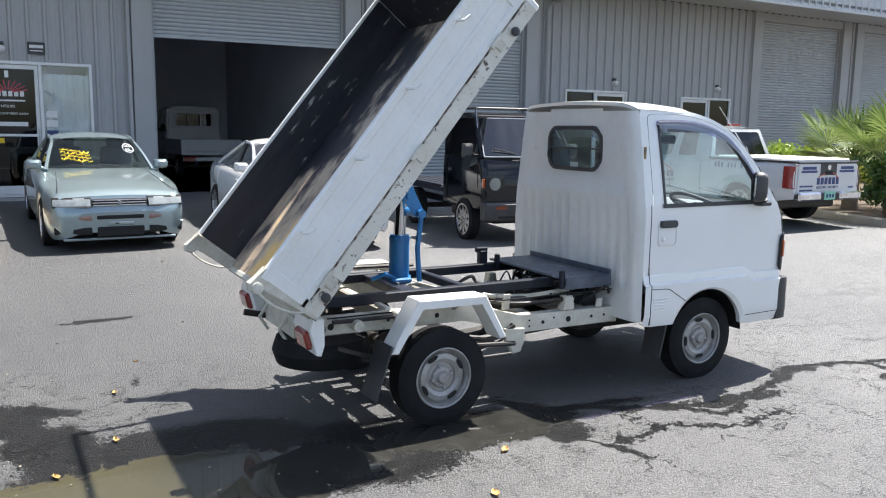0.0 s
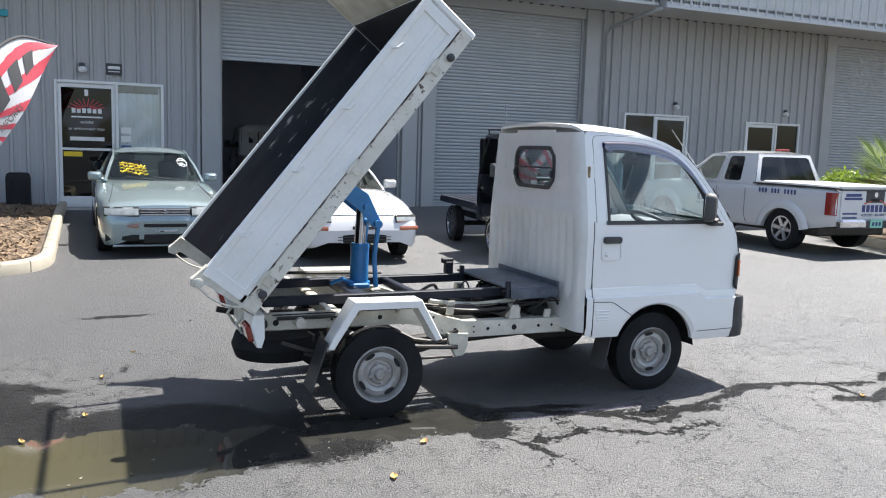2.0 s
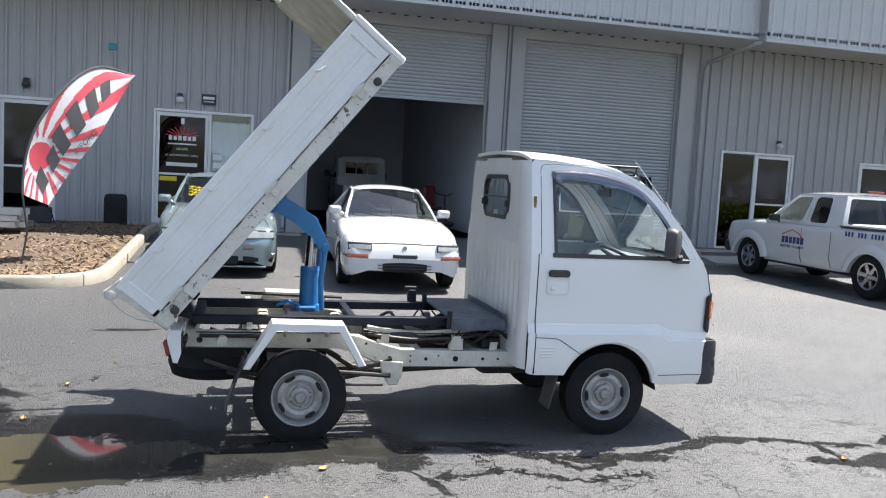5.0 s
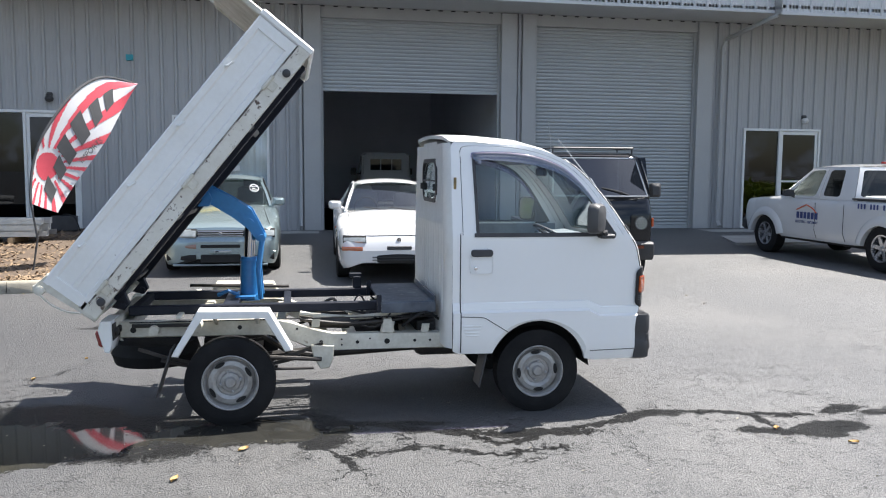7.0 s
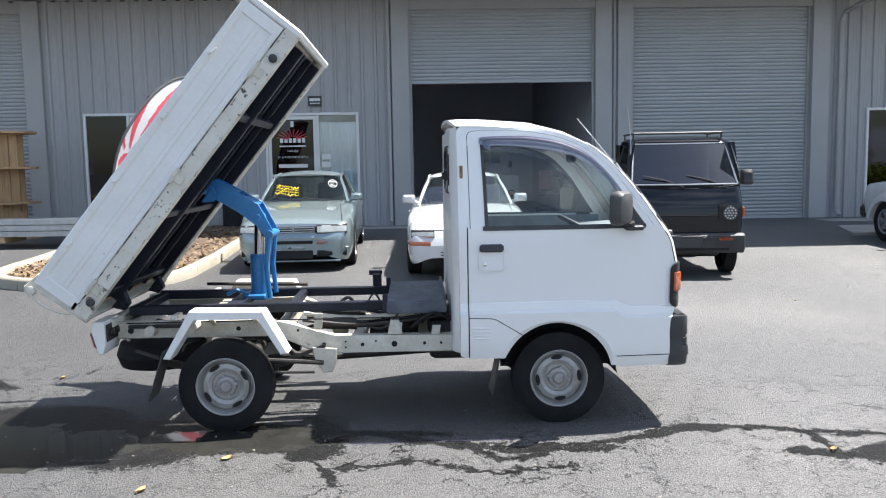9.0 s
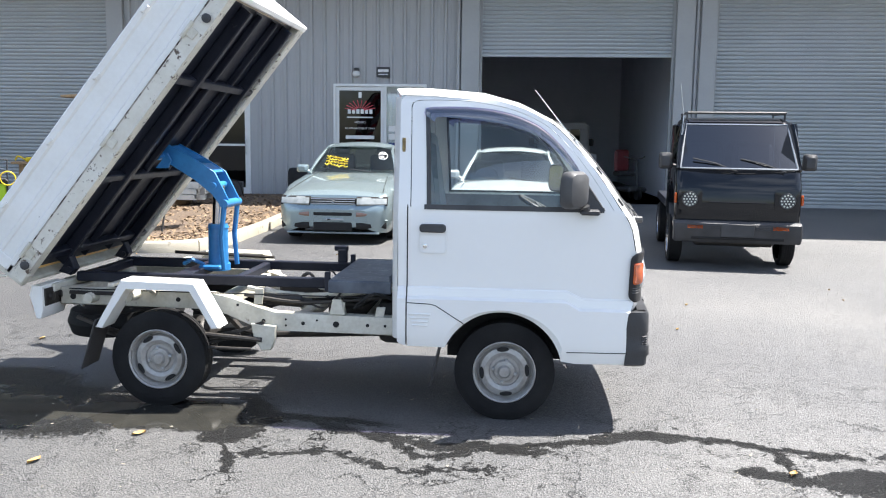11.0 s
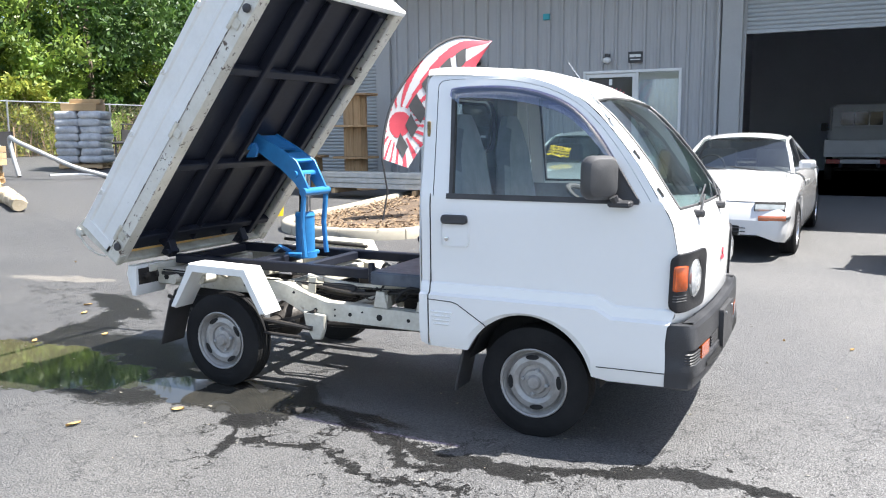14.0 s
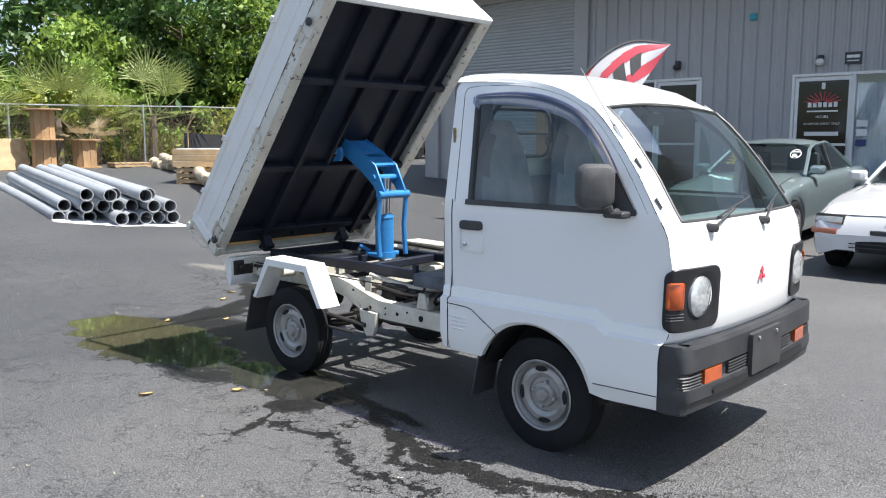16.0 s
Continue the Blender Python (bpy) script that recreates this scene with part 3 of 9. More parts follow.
# roller doors
def shutter(x0, x1, z0):
    t = thing("roller_door", "grey slatted steel roller door" + (" half raised" if z0 > 1 else " fully closed"), "door",
              pose((x0 + x1) / 2, WY + 0.12, z0), "roller doors", "structure")
    w, top, slat = x1 - x0, TOP - z0 - 0.25, 0.085
    bm = B()
    pts, z = [], 0.06
    while z < top:
        pts += [(0.0, z), (-0.022, z + 0.018), (-0.028, z + 0.045), (-0.022, z + 0.068), (0.0, z + 0.078)]
        z += slat
    rings(bm, [[(x, y, zz) for y, zz in pts] for x in (-w / 2, w / 2)], closed=False)
    part("curtain", bm, SHUTTER, t, smooth=50)
    bm = B()
    box(bm, (0, -0.01, 0.03), (w, 0.06, 0.075), 0.008)
    part("bottom_bar", bm, SHUTTER, t)
    bm = B()
    box(bm, (0, -0.06, top + 0.14), (w, 0.2, 0.30), 0.012)
    part("hood", bm, TRIMM, t)
    for s in (-1, 1):
        bm = B()
        box(bm, (s * (w / 2 - 0.03), -0.03, (TOP + BASE) / 2 - z0), (0.06, 0.09, TOP - BASE), 0.004)
        part("guide_rail", bm, TRIMM, t)
    return t


shutter(-11.47, -7.55, BASE)
shutter(1.07, 5.34, 3.40)
shutter(6.2, 10.4, BASE)
shutter(19.3, 23.2, BASE)
shutter(24.3, 28.3, BASE)

# soffit, fascia and drips
bm = B()
for x0, x1, y in ((-12.6, 11.45, 12.75), (11.45, 42, 12.45)):
    span(bm, (x0, y, TOP + 0.02), (x1, WY - 0.01, TOP + 0.1))
part("soffit", bm, FASCIA, front, smooth=None)
bm = B()
siding(bm, -12.6, 11.45, TOP - 0.02, 6.9, 12.75, 0.305, 0.03)
siding(bm, 11.47, 42, TOP - 0.10, 6.9, 12.45, 0.305, 0.03)
part("fascia", bm, FASCIA, front, smooth=None)
for x0, x1, y, z in ((-12.6, 11.44, 12.75, TOP - 0.05), (11.44, 42, 12.45, TOP - 0.13)):
    bm = B()
    span(bm, (x0, y - 0.042, z), (x1, y + 0.03, z + 0.075), 0.006)
    part("drip_edge", bm, FASCIA, front)
bm = B()
span(bm, (-12.6, 12.78, TOP + 0.1), (42, 26, 6.9))
span(bm, (-12.6, 12.80, 6.9), (42, 26, ROOF))
span(bm, (11.45, 12.46, TOP - 0.1), (11.47, 12.77, 6.9))
span(bm, (5.0, 10.75, ROOF - 0.25), (16.5, 12.79, ROOF))        # unseen overhang, added to cast shade on the yard by the units
part("roof_and_shade_overhang", bm, TRIMM, front, smooth=None)
bm = B()
for k in range(int((28.7 + 12) / 0.305)):
    x = -12 + k * 0.305
    box(bm, (x, WY - 0.055, TOP - 0.005), (0.10, 0.012, 0.026))
part("closure_strip", bm, DARKHOLE, front, smooth=None)
# downpipes
for x, yf in ((0.60, None), (11.05, 12.6)):
    bm = B()
    if yf:
        tube(bm, [(x + 0.42, yf, TOP - 0.12), (x + 0.30, yf + 0.1, TOP - 0.16), (x + 0.05, WY - 0.16, TOP - 0.42), (x, WY - 0.12, TOP - 0.6), (x, WY - 0.12, BASE + 0.2), (x, WY - 0.25, BASE + 0.06)], 0.055, 8)
    else:
        tube(bm, [(x, WY - 0.10, TOP), (x, WY - 0.10, BASE + 0.25), (x, WY - 0.2, BASE + 0.1)], 0.04, 8)
    part("downpipe", bm, TRIMM, front)

# the bay behind the raised door
bay = thing("bay_interior", "dim grey warehouse bay behind the raised door", "interior", kind="structure")
for nm, lo, hi, mt in (("floor", (-7, 14.62, BASE - 0.1), (11.2, 26, BASE), SLABM), ("back_wall", (-7, 26, BASE), (11.2, 26.2, 5.6), INSIDE),
                       ("side_wall", (-0.2, 14.64, BASE), (0.0, 26, 5.6), INSIDE), ("side_wall", (5.6, 14.64, BASE), (5.8, 26, 5.6), INSIDE),
                       ("end_wall", (-7.2, 14.64, BASE), (-7.0, 26, 5.6), INSIDE), ("ceiling", (-7, 14.64, 5.42), (11.2, 26, 5.5), INSIDE)):
    bm = B()
    span(bm, lo, hi)
    part(nm, bm, mt, bay, smooth=None)
bm = B()
span(bm, (5.8, 15.9, BASE), (42, 16.1, 5.6))
part("partition", bm, INSIDE, bay, smooth=None)


def shopfront(name, x0, x1, top, door_left, label, pane=SHOPGLASS, leaf=SHOPGLASS):
    """An aluminium door and window unit in the wall."""
    t = thing(name, label, "door", pose(x0, WY - 0.02, BASE), kind="structure")
    w, h = x1 - x0, top - BASE
    mid = w * (0.56 if door_left else 0.47)
    bm = B()
    for lo, hi in (((0, -0.03, 0), (0.055, 0.09, h)), ((w - 0.055, -0.03, 0), (w, 0.09, h)), ((mid - 0.03, -0.03, 0), (mid + 0.03, 0.09, h)),
                   ((0.055, -0.03, h - 0.06), (mid - 0.03, 0.09, h)), ((mid + 0.03, -0.03, h - 0.06), (w - 0.055, 0.09, h)),
                   ((0.055, -0.03, 0), (mid - 0.03, 0.09, 0.05)), ((mid + 0.03, -0.03, 0), (w - 0.055, 0.09, 0.05))):
        span(bm, lo, hi, 0.004)
    part("frame", bm, FRAMEM, t)
    da, db = (0.06, mid - 0.035) if door_left else (mid + 0.035, w - 0.06)
    wa, wb = (mid + 0.035, w - 0.06) if door_left else (0.06, mid - 0.035)
    d = thing("door_leaf", "white aluminium glazed door leaf", "")
    d.parent = t
    bm = B()
    for lo, hi in (((da, 0.0, 0.055), (da + 0.07, 0.05, h - 0.065)), ((db - 0.07, 0.0, 0.055), (db, 0.05, h - 0.065)),
                   ((da + 0.07, 0, h - 0.15), (db - 0.07, 0.05, h - 0.065)), ((da + 0.07, 0, 0.055), (db - 0.07, 0.05, 0.22)), ((da + 0.07, 0, 1.18), (db - 0.07, 0.05, 1.23))):
        span(bm, lo, hi, 0.004)
    part("leaf_frame", bm, FRAMEM, d)
    bm = B()
    span(bm, (da + 0.07, 0.02, 0.22), (db - 0.07, 0.026, h - 0.15))
    noshadow(part("pane", bm, leaf, d, smooth=None))
    bm = B()
    tube(bm, [(db - 0.04, -0.01, 1.0), (db - 0.04, -0.05, 1.02), (db - 0.04, -0.05, 1.3), (db - 0.04, -0.01, 1.32)], 0.011, 6)
    part("handle", bm, STEEL, d)
    bm = B()
    span(bm, (wa, 0.02, 0.055), (wb, 0.026, h - 0.065))
    noshadow(part("pane", bm, pane, t, smooth=None))
    return t, (da, db), (wa, wb), h


office = shopfront("door_1", -2.24, -0.11, 2.77, True, "white framed glass office door with lettering beside a curtained window", CLEARGLASS)
store = shopfront("door_2", -6.32, -4.2, 2.82, False, "white framed glass door with rolled carpets stacked behind")
unit3 = shopfront("door_3", 11.75, 13.92, 2.7, False, "white framed glass door and dark window")
unit4 = shopfront("door_4", 16.0, 18.1, 2.62, True, "white framed glass door and dark window")

# ---- the tipper truck ----
truck = thing("tipper_truck", "small white kei tipper truck with its bed raised, on wet asphalt", "truck")
C = 0.645                                                   # centre line
HW = [(0.30, 0.675), (0.40, 0.690), (0.66, 0.693), (0.95, 0.694), (1.13, 0.686), (1.2, 0.675), (1.62, 0.607), (1.70, 0.592), (1.78, 0.56)]
XS = [(0.30, 2.57), (0.45, 2.575), (0.60, 2.570), (0.66, 2.606), (0.93, 2.613), (1.054, 2.588), (1.10, 2.568), (1.17, 2.520), (1.304, 2.432), (1.424, 2.338),
      (1.527, 2.245), (1.612, 2.145), (1.66, 2.05)]
XR = 1.325


def hw(z):
    return interp(z, HW)


def xs_(z):
    return interp(z, XS)


def nose(v, z, out=0.0):
    """A point of the cab's front at v across (-1 to 1) and height z."""
    h = hw(z)
    edge = max(0.0, (abs(v) - 0.88) / 0.12)
    swell = interp(z, [(1.05, 0.062), (1.25, 0.050), (1.6, 0.024)])
    return Vector((xs_(z) + swell * (1 - abs(v) ** 2.3) + out - 0.020 * edge * edge, C + v * h, z))


def side(x, z, s, out=0.0):
    return Vector((x, C + s * (hw(z) + out), z))


ARC = (1.927, 0.265, 0.34)


def sill(x):
    z = interp(x, [(1.325, 0.50), (1.335, 0.45), (1.36, 0.42), (1.40, 0.408), (1.62, 0.405), (2.20, 0.335), (2.6, 0.345)])
    d = ARC[2] ** 2 - (x - ARC[0]) ** 2
    return max(z, ARC[1] + math.sqrt(d)) if d > 0 else z


OUTER = [(1.353, 1.15), (1.353, 1.38), (1.353, 1.62), (1.356, 1.708), (1.41, 1.737), (1.60, 1.737), (1.78, 1.722), (1.98, 1.672), (2.125, 1.600),
         (2.225, 1.518), (2.318, 1.415), (2.412, 1.297), (2.500, 1.16), (2.513, 1.14)]
INNER = [(1.507, 1.15), (1.50, 1.38), (1.490, 1.60), (1.489, 1.640), (1.505, 1.657), (1.62, 1.661), (1.77, 1.655), (1.925, 1.629), (2.070, 1.572),
         (2.172, 1.490), (2.255, 1.394), (2.33, 1.283), (2.405, 1.172), (2.42, 1.15)]
op, ip = smooth_line([(a, 0, b) for a, b in OUTER], 4), smooth_line([(a, 0, b) for a, b in INNER], 4)


def ring_strip(bm, f0, f1, s, out=0.0, k=3):
    rings(bm, [[side(o.x + (i.x - o.x) * f, o.z + (i.z - o.z) * f, s, out) for f in np.linspace(f0, f1, k)] for o, i in zip(op, ip)], closed=False)


def low_panel(bm, x0, x1, s, follow):
    cols = sorted({*np.linspace(x0, x1, 10), *[x for x in (ARC[0] - ARC[2] * math.cos(radians(a)) for a in range(24, 168, 6)) if x0 < x < x1],
                   *[x for x in (1.33, 1.345, 1.37, 1.609, 1.612, 2.252, 2.256) if x0 < x < x1]})
    rows = []
    for x in cols:
        zb = sill(x)
        zc = interp(x, [(2.25, 0.672), (2.31, 0.632)])
        zs = [*np.linspace(zb, zc - 0.018, 5), zc - 0.006, zc + 0.006, zc + 0.012, zc + 0.050, zc + 0.057, *np.linspace(zc + 0.09, 1.15, 9)]
        f = (x - x0) / (x1 - x0)
        rows.append([side(x0 + f * ((xs_(z) - 0.019 if follow else x1) - x0), z, s, (-0.014 if abs(z - zb) < 1e-6 else 0.0) + interp(z, [(zc - 0.006, 0.026), (zc + 0.006, 0.006), (zc + 0.050, -0.001), (zc + 0.057, -0.009), (0.95, -0.008), (1.10, 0.0)])) for z in zs])
    rings(bm, rows, closed=False)
    rings(bm, [[r[0] for r in rows], [r[0] + Vector((0, -s * 0.03, 0.004)) for r in rows]], closed=False)


cab = thing("cab", "white steel cab", "")
cab.parent = truck
bm = B()
for s in (-1, 1):
    ring_strip(bm, 0, 0.41, s)
    low_panel(bm, XR + 0.028, 1.399, s, False)
# roof with a lip over the rear wall
rows = []
for i in range(-1, 15):
    t = max(0, i) / 14
    row = []
    for j in range(25):
        v = -1 + j / 12
        e = max(0, (abs(v) - 0.80) / 0.20)
        xf = nose(v, 1.606 + 0.026 * (1 - v * v)).x + 0.004
        xr = XR - 0.026 + 0.052 * abs(v) ** 7
        x = xr + t * (xf - xr)
        ze = interp(x, [(1.28, 1.758), (1.36, 1.766), (1.5, 1.764), (1.78, 1.742), (1.98, 1.690), (2.150, 1.606)])
        row.append(Vector((x + (0.004 if i < 0 else 0), C + v * (hw(min(ze, 1.72)) + 0.004), ze + 0.026 * (1 - v * v) * (1 - 0.35 * t ** 5) - 0.034 * e * e - (0.022 if i < 0 else 0))))
    rows.append(row)
rings(bm, rows, closed=False)
# front panel below the screen, and the screen's surround
rings(bm, [[nose(v, z) for v in np.linspace(-1, 1, 29)] for z in (0.60, 0.63, 0.66, 0.76, 0.86, 0.93, 1.0, 1.054, 1.08, 1.10, 1.118)], closed=False)
def vw(z):
    return interp(z, [(1.118, 0.862), (1.60, 0.875)])


def brow(v):
    """Height of the screen's upper edge."""
    return 1.590 + 0.026 * (1 - v * v)


for s in (-1, 1):
    rings(bm, [[nose(s * v, z) for v in np.linspace(vw(z), 1, 8)] for z in np.linspace(1.118, 1.63, 12)], closed=False)
rings(bm, [[nose(v * vw(1.6), brow(v) + d) for v in np.linspace(-1, 1, 21)] for d in (-0.004, 0.006, 0.014, 0.022)], closed=False)
part("body_shell", bm, WHITE, cab, smooth=40)

# rear wall with pressed ribs and a window
bm = B()
WIN = (0.352, 1.348, 0.898, 1.618)                            # y0, z0, y1, z1


def back(y, z):
    v = max(-1, min(1, (y - C) / hw(z)))
    e = max(0, (abs(v) - 0.86) / 0.14)
    x = XR - 0.012 + 0.042 * e ** 2.6
    if 0.66 < z < 1.19 and abs(v) < 0.84:
        x += 0.030 * max(0, math.sin((y - C) * 2 * math.pi / 0.098)) ** 0.5 * min(1, (1.19 - z) / 0.16, (z - 0.66) / 0.04)
    if abs(v) < 0.80 and z > 1.22:
        x += 0.008
    return Vector((x, C + max(-1, min(1, v)) * hw(z), z))


ysr = np.linspace(C - 0.69, C + 0.69, 113)
zr_low = [0.44, 0.52, 0.62, 0.66, 0.70, 0.8, 0.95, 1.10, 1.14, 1.19, 1.22, 1.23, WIN[1]]
rings(bm, [[back(y, z) for y in ysr] for z in zr_low], closed=False)
zr_top = np.linspace(WIN[1], 1.722, 10)
for a, b in ((C - 0.69, WIN[0]), (WIN[2], C + 0.69)):
    rings(bm, [[back(y, z) for y in np.linspace(a, b, 14)] for z in zr_top], closed=False)
rings(bm, [[back(y, z) for y in np.linspace(WIN[0], WIN[2], 14)] for z in (WIN[3], 1.65, 1.70, 1.740)], closed=False)
part("rear_wall", bm, WHITE_REAR, cab, smooth=50)
rw = thing("rear_window", "sliding rear window in black rubber", "")
rw.parent = cab
rw.location.x = 0.023
oval_o, oval_i = round_poly(WIN[0] - 0.012, WIN[1] - 0.012, WIN[2] + 0.012, WIN[3] + 0.012, 0.098, 6), round_poly(WIN[0] + 0.014, WIN[1] + 0.014, WIN[2] - 0.014, WIN[3] - 0.014, 0.075, 6)
bm = B()
rings(bm, [[(x, y, z) for (y, z) in loop] for x, loop in ((1.325, oval_o), (1.289, oval_o), (1.286, oval_i), (1.30, oval_i))], True, False)
box(bm, (1.291, (WIN[0] + WIN[2]) / 2, 1.483), (0.012, 0.52, 0.011), 0.003)
for y in (0.365, 0.885):
    box(bm, (1.281, y, 1.44), (0.02, 0.014, 0.045), 0.004)
part("rubber_seal", bm, PLASTIC, rw)
bm = B()
rings(bm, [[(x + 0.07 * (z - 1.48), y, z) for y, z in oval_i] for x in (1.298, 1.302)])
noshadow(part("pane", bm, SIDEGLASS, rw, smooth=None))
for cy, cz, sy, sz in ((WIN[0], WIN[1], 1, 1), (WIN[2], WIN[1], -1, 1), (WIN[0], WIN[3], 1, -1), (WIN[2], WIN[3], -1, -1)):
    arc = [(cy + sy * 0.08 * (1 - math.sin(radians(a))), cz + sz * 0.08 * (1 - math.cos(radians(a)))) for a in range(0, 91, 15)]
    bm = B()                                                 # the wall's corners round the oval window
    prism(bm, [(cy, cz)] + arc, 1.315, 1.323, "x")
    part("window_corner", bm, WHITE_REAR, cab)
bm = B()
span(bm, (1.2925, 0.58, 1.362), (1.2955, 0.66, 1.392))
part("sticker", bm, FRAMEM, rw)

# doors
for s in (-1, 1):
    door = thing("door", "white cab door", "")
    door.parent = truck
    bm = B()
    ring_strip(bm, 0.44, 1.0, s)
    low_panel(bm, 1.406, 2.600, s, True)
    part("door_skin", bm, WHITE, door, smooth=24)
    bm = B()
    rings(bm, [[side(x, z, s, -0.045) for x in np.linspace(1.42, 2.45, 8)] for z in np.linspace(0.66, 1.14, 5)], closed=False)
    part("door_lining", bm, INTERIOR, door, smooth=60)
    # window seal and pane
    bm = B()
    loop = [Vector((p.x, 0, p.z)) for p in ip]
    mid = Vector((1.85, 0, 1.36))
    rings(bm, [[side(p.x + (mid.x - p.x) * f, p.z + (mid.z - p.z) * f * 1.2, s, o) for p in loop] for f, o in ((-0.012, 0.003), (0.0, 0.006), (0.045, 0.004), (0.05, -0.02))], closed=False)
    rings(bm, [[side(x, z, s, 0.006) for x in (1.49, 1.9, 2.42)] for z in (1.138, 1.164)], closed=False)
    prism_pts = [(2.255, 1.15), (2.415, 1.15), (2.28, 1.325)]
    f = [bm.verts.new(side(a, b, s, 0.007)) for a, b in prism_pts]
    bm.faces.new(f)
    part("window_seal", bm, PLASTIC, door)
    bm = B()
    top = [(p.x, p.z) for p in ip[12:]]
    rings(bm, [[side(x, 1.14 + (interp(x, top) + 0.004 - 1.14) * f, s, -0.010) for f in np.linspace(0, 1, 6)] for x in np.linspace(1.497, 2.39, 24)], closed=False)
    noshadow(part("pane", bm, SIDEGLASS, door, smooth=60))
    # rain visor
    bm = B()
    va = [p for p in ip[9:44]]
    rows = []
    for p in va:
        d = (mid - Vector((p.x, 0, p.z))).normalized() * interp(p.x, [(1.6, 1.0), (2.0, 0.8), (2.3, 0.42)])
        rows.append([side(p.x - d.x * 0.014, p.z - d.z * 0.014, s, 0.004), side(p.x - d.x * 0.004, p.z - d.z * 0.004, s, 0.020),
                     side(p.x + d.x * 0.018, p.z + d.z * 0.018, s, 0.028), side(p.x + d.x * 0.062, p.z + d.z * 0.062, s, 0.027)])
    rings(bm, rows, closed=False)
    part("rain_visor", bm, VISOR, door, "purple tinted rain visor")
    # handle
    h = thing("handle", "black pull handle", "")
    h.parent = door
    bm = B()
    pts = round_poly(1.462, 0.905, 1.612, 1.068, 0.025)
    inn = round_poly(1.468, 0.911, 1.606, 1.062, 0.022)
    rings(bm, [[side(x, z, s, -0.012) for x, z in pts], [side(x, z, s, 0.001) for x, z in pts], [side(x, z, s, 0.002) for x, z in inn]], True, False)
    bm.faces.new([bm.verts.new(side(x, z, s, -0.001)) for x, z in inn])
    part("recess_plate", bm, WHITE, h)
    bm = B()
    rings(bm, [[side(x, z, s, o) for x, z in round_poly(1.468 + e, 1.018 + e, 1.606 - e, 1.062 - e, 0.018 - e)] for o, e in ((0.0, 0), (0.016, 0), (0.021, 0.006))])
    part("lever", bm, PLASTIC, h)
    bm = B()
    lathe(bm, [(-s * 0.01, 0.011), (s * 0.010, 0.011), (s * 0.011, 0.006)], 12, "y", side(1.497, 0.945, s))
    part("lock", bm, CHROME, h)
    bm = B()                                                 # vent ribs behind the door's foot
    for z in (0.585, 0.565, 0.545, 0.525):
        box(bm, side(1.475, z, s, 0.027), (0.12 - (0.585 - z) * 0.6, 0.012, 0.009), 0.003)
    part("vent_rib", bm, WHITE, door)
    for line in ([(1.40, 0.645), (1.53, 0.64), (1.56, 0.632), (1.70, 0.545), (1.715, 0.53)], [(2.25, 0.405), (2.42, 0.408), (2.56, 0.41)],
                 [(xs_(z) - 0.022, z) for z in np.linspace(0.945, 1.12, 6)], [(1.4025, z) for z in np.linspace(0.42, 1.16, 9)]):
        bm = B()
        tube(bm, [side(a, b, s, 0.0005 + interp(b, [(0.666, 0.026), (0.678, 0.006), (0.729, -0.009), (0.95, -0.008), (1.10, 0.0)])) for a, b in line], 0.0023, 5)
        part("door_gap", bm, DARKHOLE, door)
    # mirror
    mr = thing("mirror", "grey door mirror", "")
    mr.parent = door
    bm = B()
    rows = []
    for x, sc in ((2.315, 0.55), (2.305, 0.85), (2.28, 1.0), (2.245, 1.0), (2.238, 0.97)):
        rows.append([(x + 0.02 * (z - 1.30), C + s * (hw(1.15) + 0.105 + (y - 0.145) * sc), 1.30 + (z - 1.30) * sc) for y, z in round_poly(0.065, 1.205, 0.225, 1.395, 0.045, 5)])
    rings(bm, rows)
    piv = side(2.30, 1.2, s, 0.045)
    fold = Matrix.Translation(piv + Vector((0.03, 0, -0.045))) @ Matrix.Rotation(radians(s * 42), 4, "Z") @ Matrix.Translation(-piv)
    bmesh.ops.transform(bm, matrix=fold, verts=bm.verts)
    part("mirror_shell", bm, MIRROR_SHELL, mr)
    bm = B()
    tube(bm, [side(2.33, 1.145, s, 0.0), side(2.33, 1.145, s, 0.05), side(2.32, 1.175, s, 0.065)], [0.022, 0.018, 0.02], 8)
    box(bm, side(2.345, 1.142, s, 0.025), (0.10, 0.08, 0.028), 0.008)
    part("mirror_arm", bm, PLASTIC, mr)
    bm = B()
    rings(bm, [[(2.2365 + 0.02 * (z - 1.30), C + s * (hw(1.15) + y - 0.04), z) for y, z in round_poly(0.078, 1.218, 0.212, 1.382, 0.035, 4)], [(2.235 + 0.02 * (z - 1.30), C + s * (hw(1.15) + y - 0.04), z) for y, z in round_poly(0.078, 1.218, 0.212, 1.382, 0.035, 4)]])
    bmesh.ops.transform(bm, matrix=fold, verts=bm.verts)
    part("mirror_glass", bm, CHROME, mr)
    # lamp bezel wrapping the corner
    hl = thing("headlamp", "round headlamp in a black bezel with amber indicator", "")
    hl.parent = truck

    def wrap(a, z, out, s=s):                                # a runs round the corner, from the side to the front
        w = max(0.0, min(1.0, (a + 0.02) / 0.04))
        p = side(xs_(z) - 0.02 + min(a, 0.0), z, -1, out).lerp(nose(-1 + max(a, 0.0) / hw(z), z, out), w)
        return p if s < 0 else Vector((p.x, 2 * C - p.y, p.z))
    bm = B()
    box_loop = []
    corner = round_poly(-0.030, 0.676, 0.285, 0.936, 0.045, 5)
    for (a0, z0), (a1, z1) in zip(corner, corner[1:] + corner[:1]):
        k_ = max(1, int(math.hypot(a1 - a0, z1 - z0) / 0.025))
        box_loop += [(a0 + (a1 - a0) * i / k_, z0 + (z1 - z0) * i / k_) for i in range(k_)]
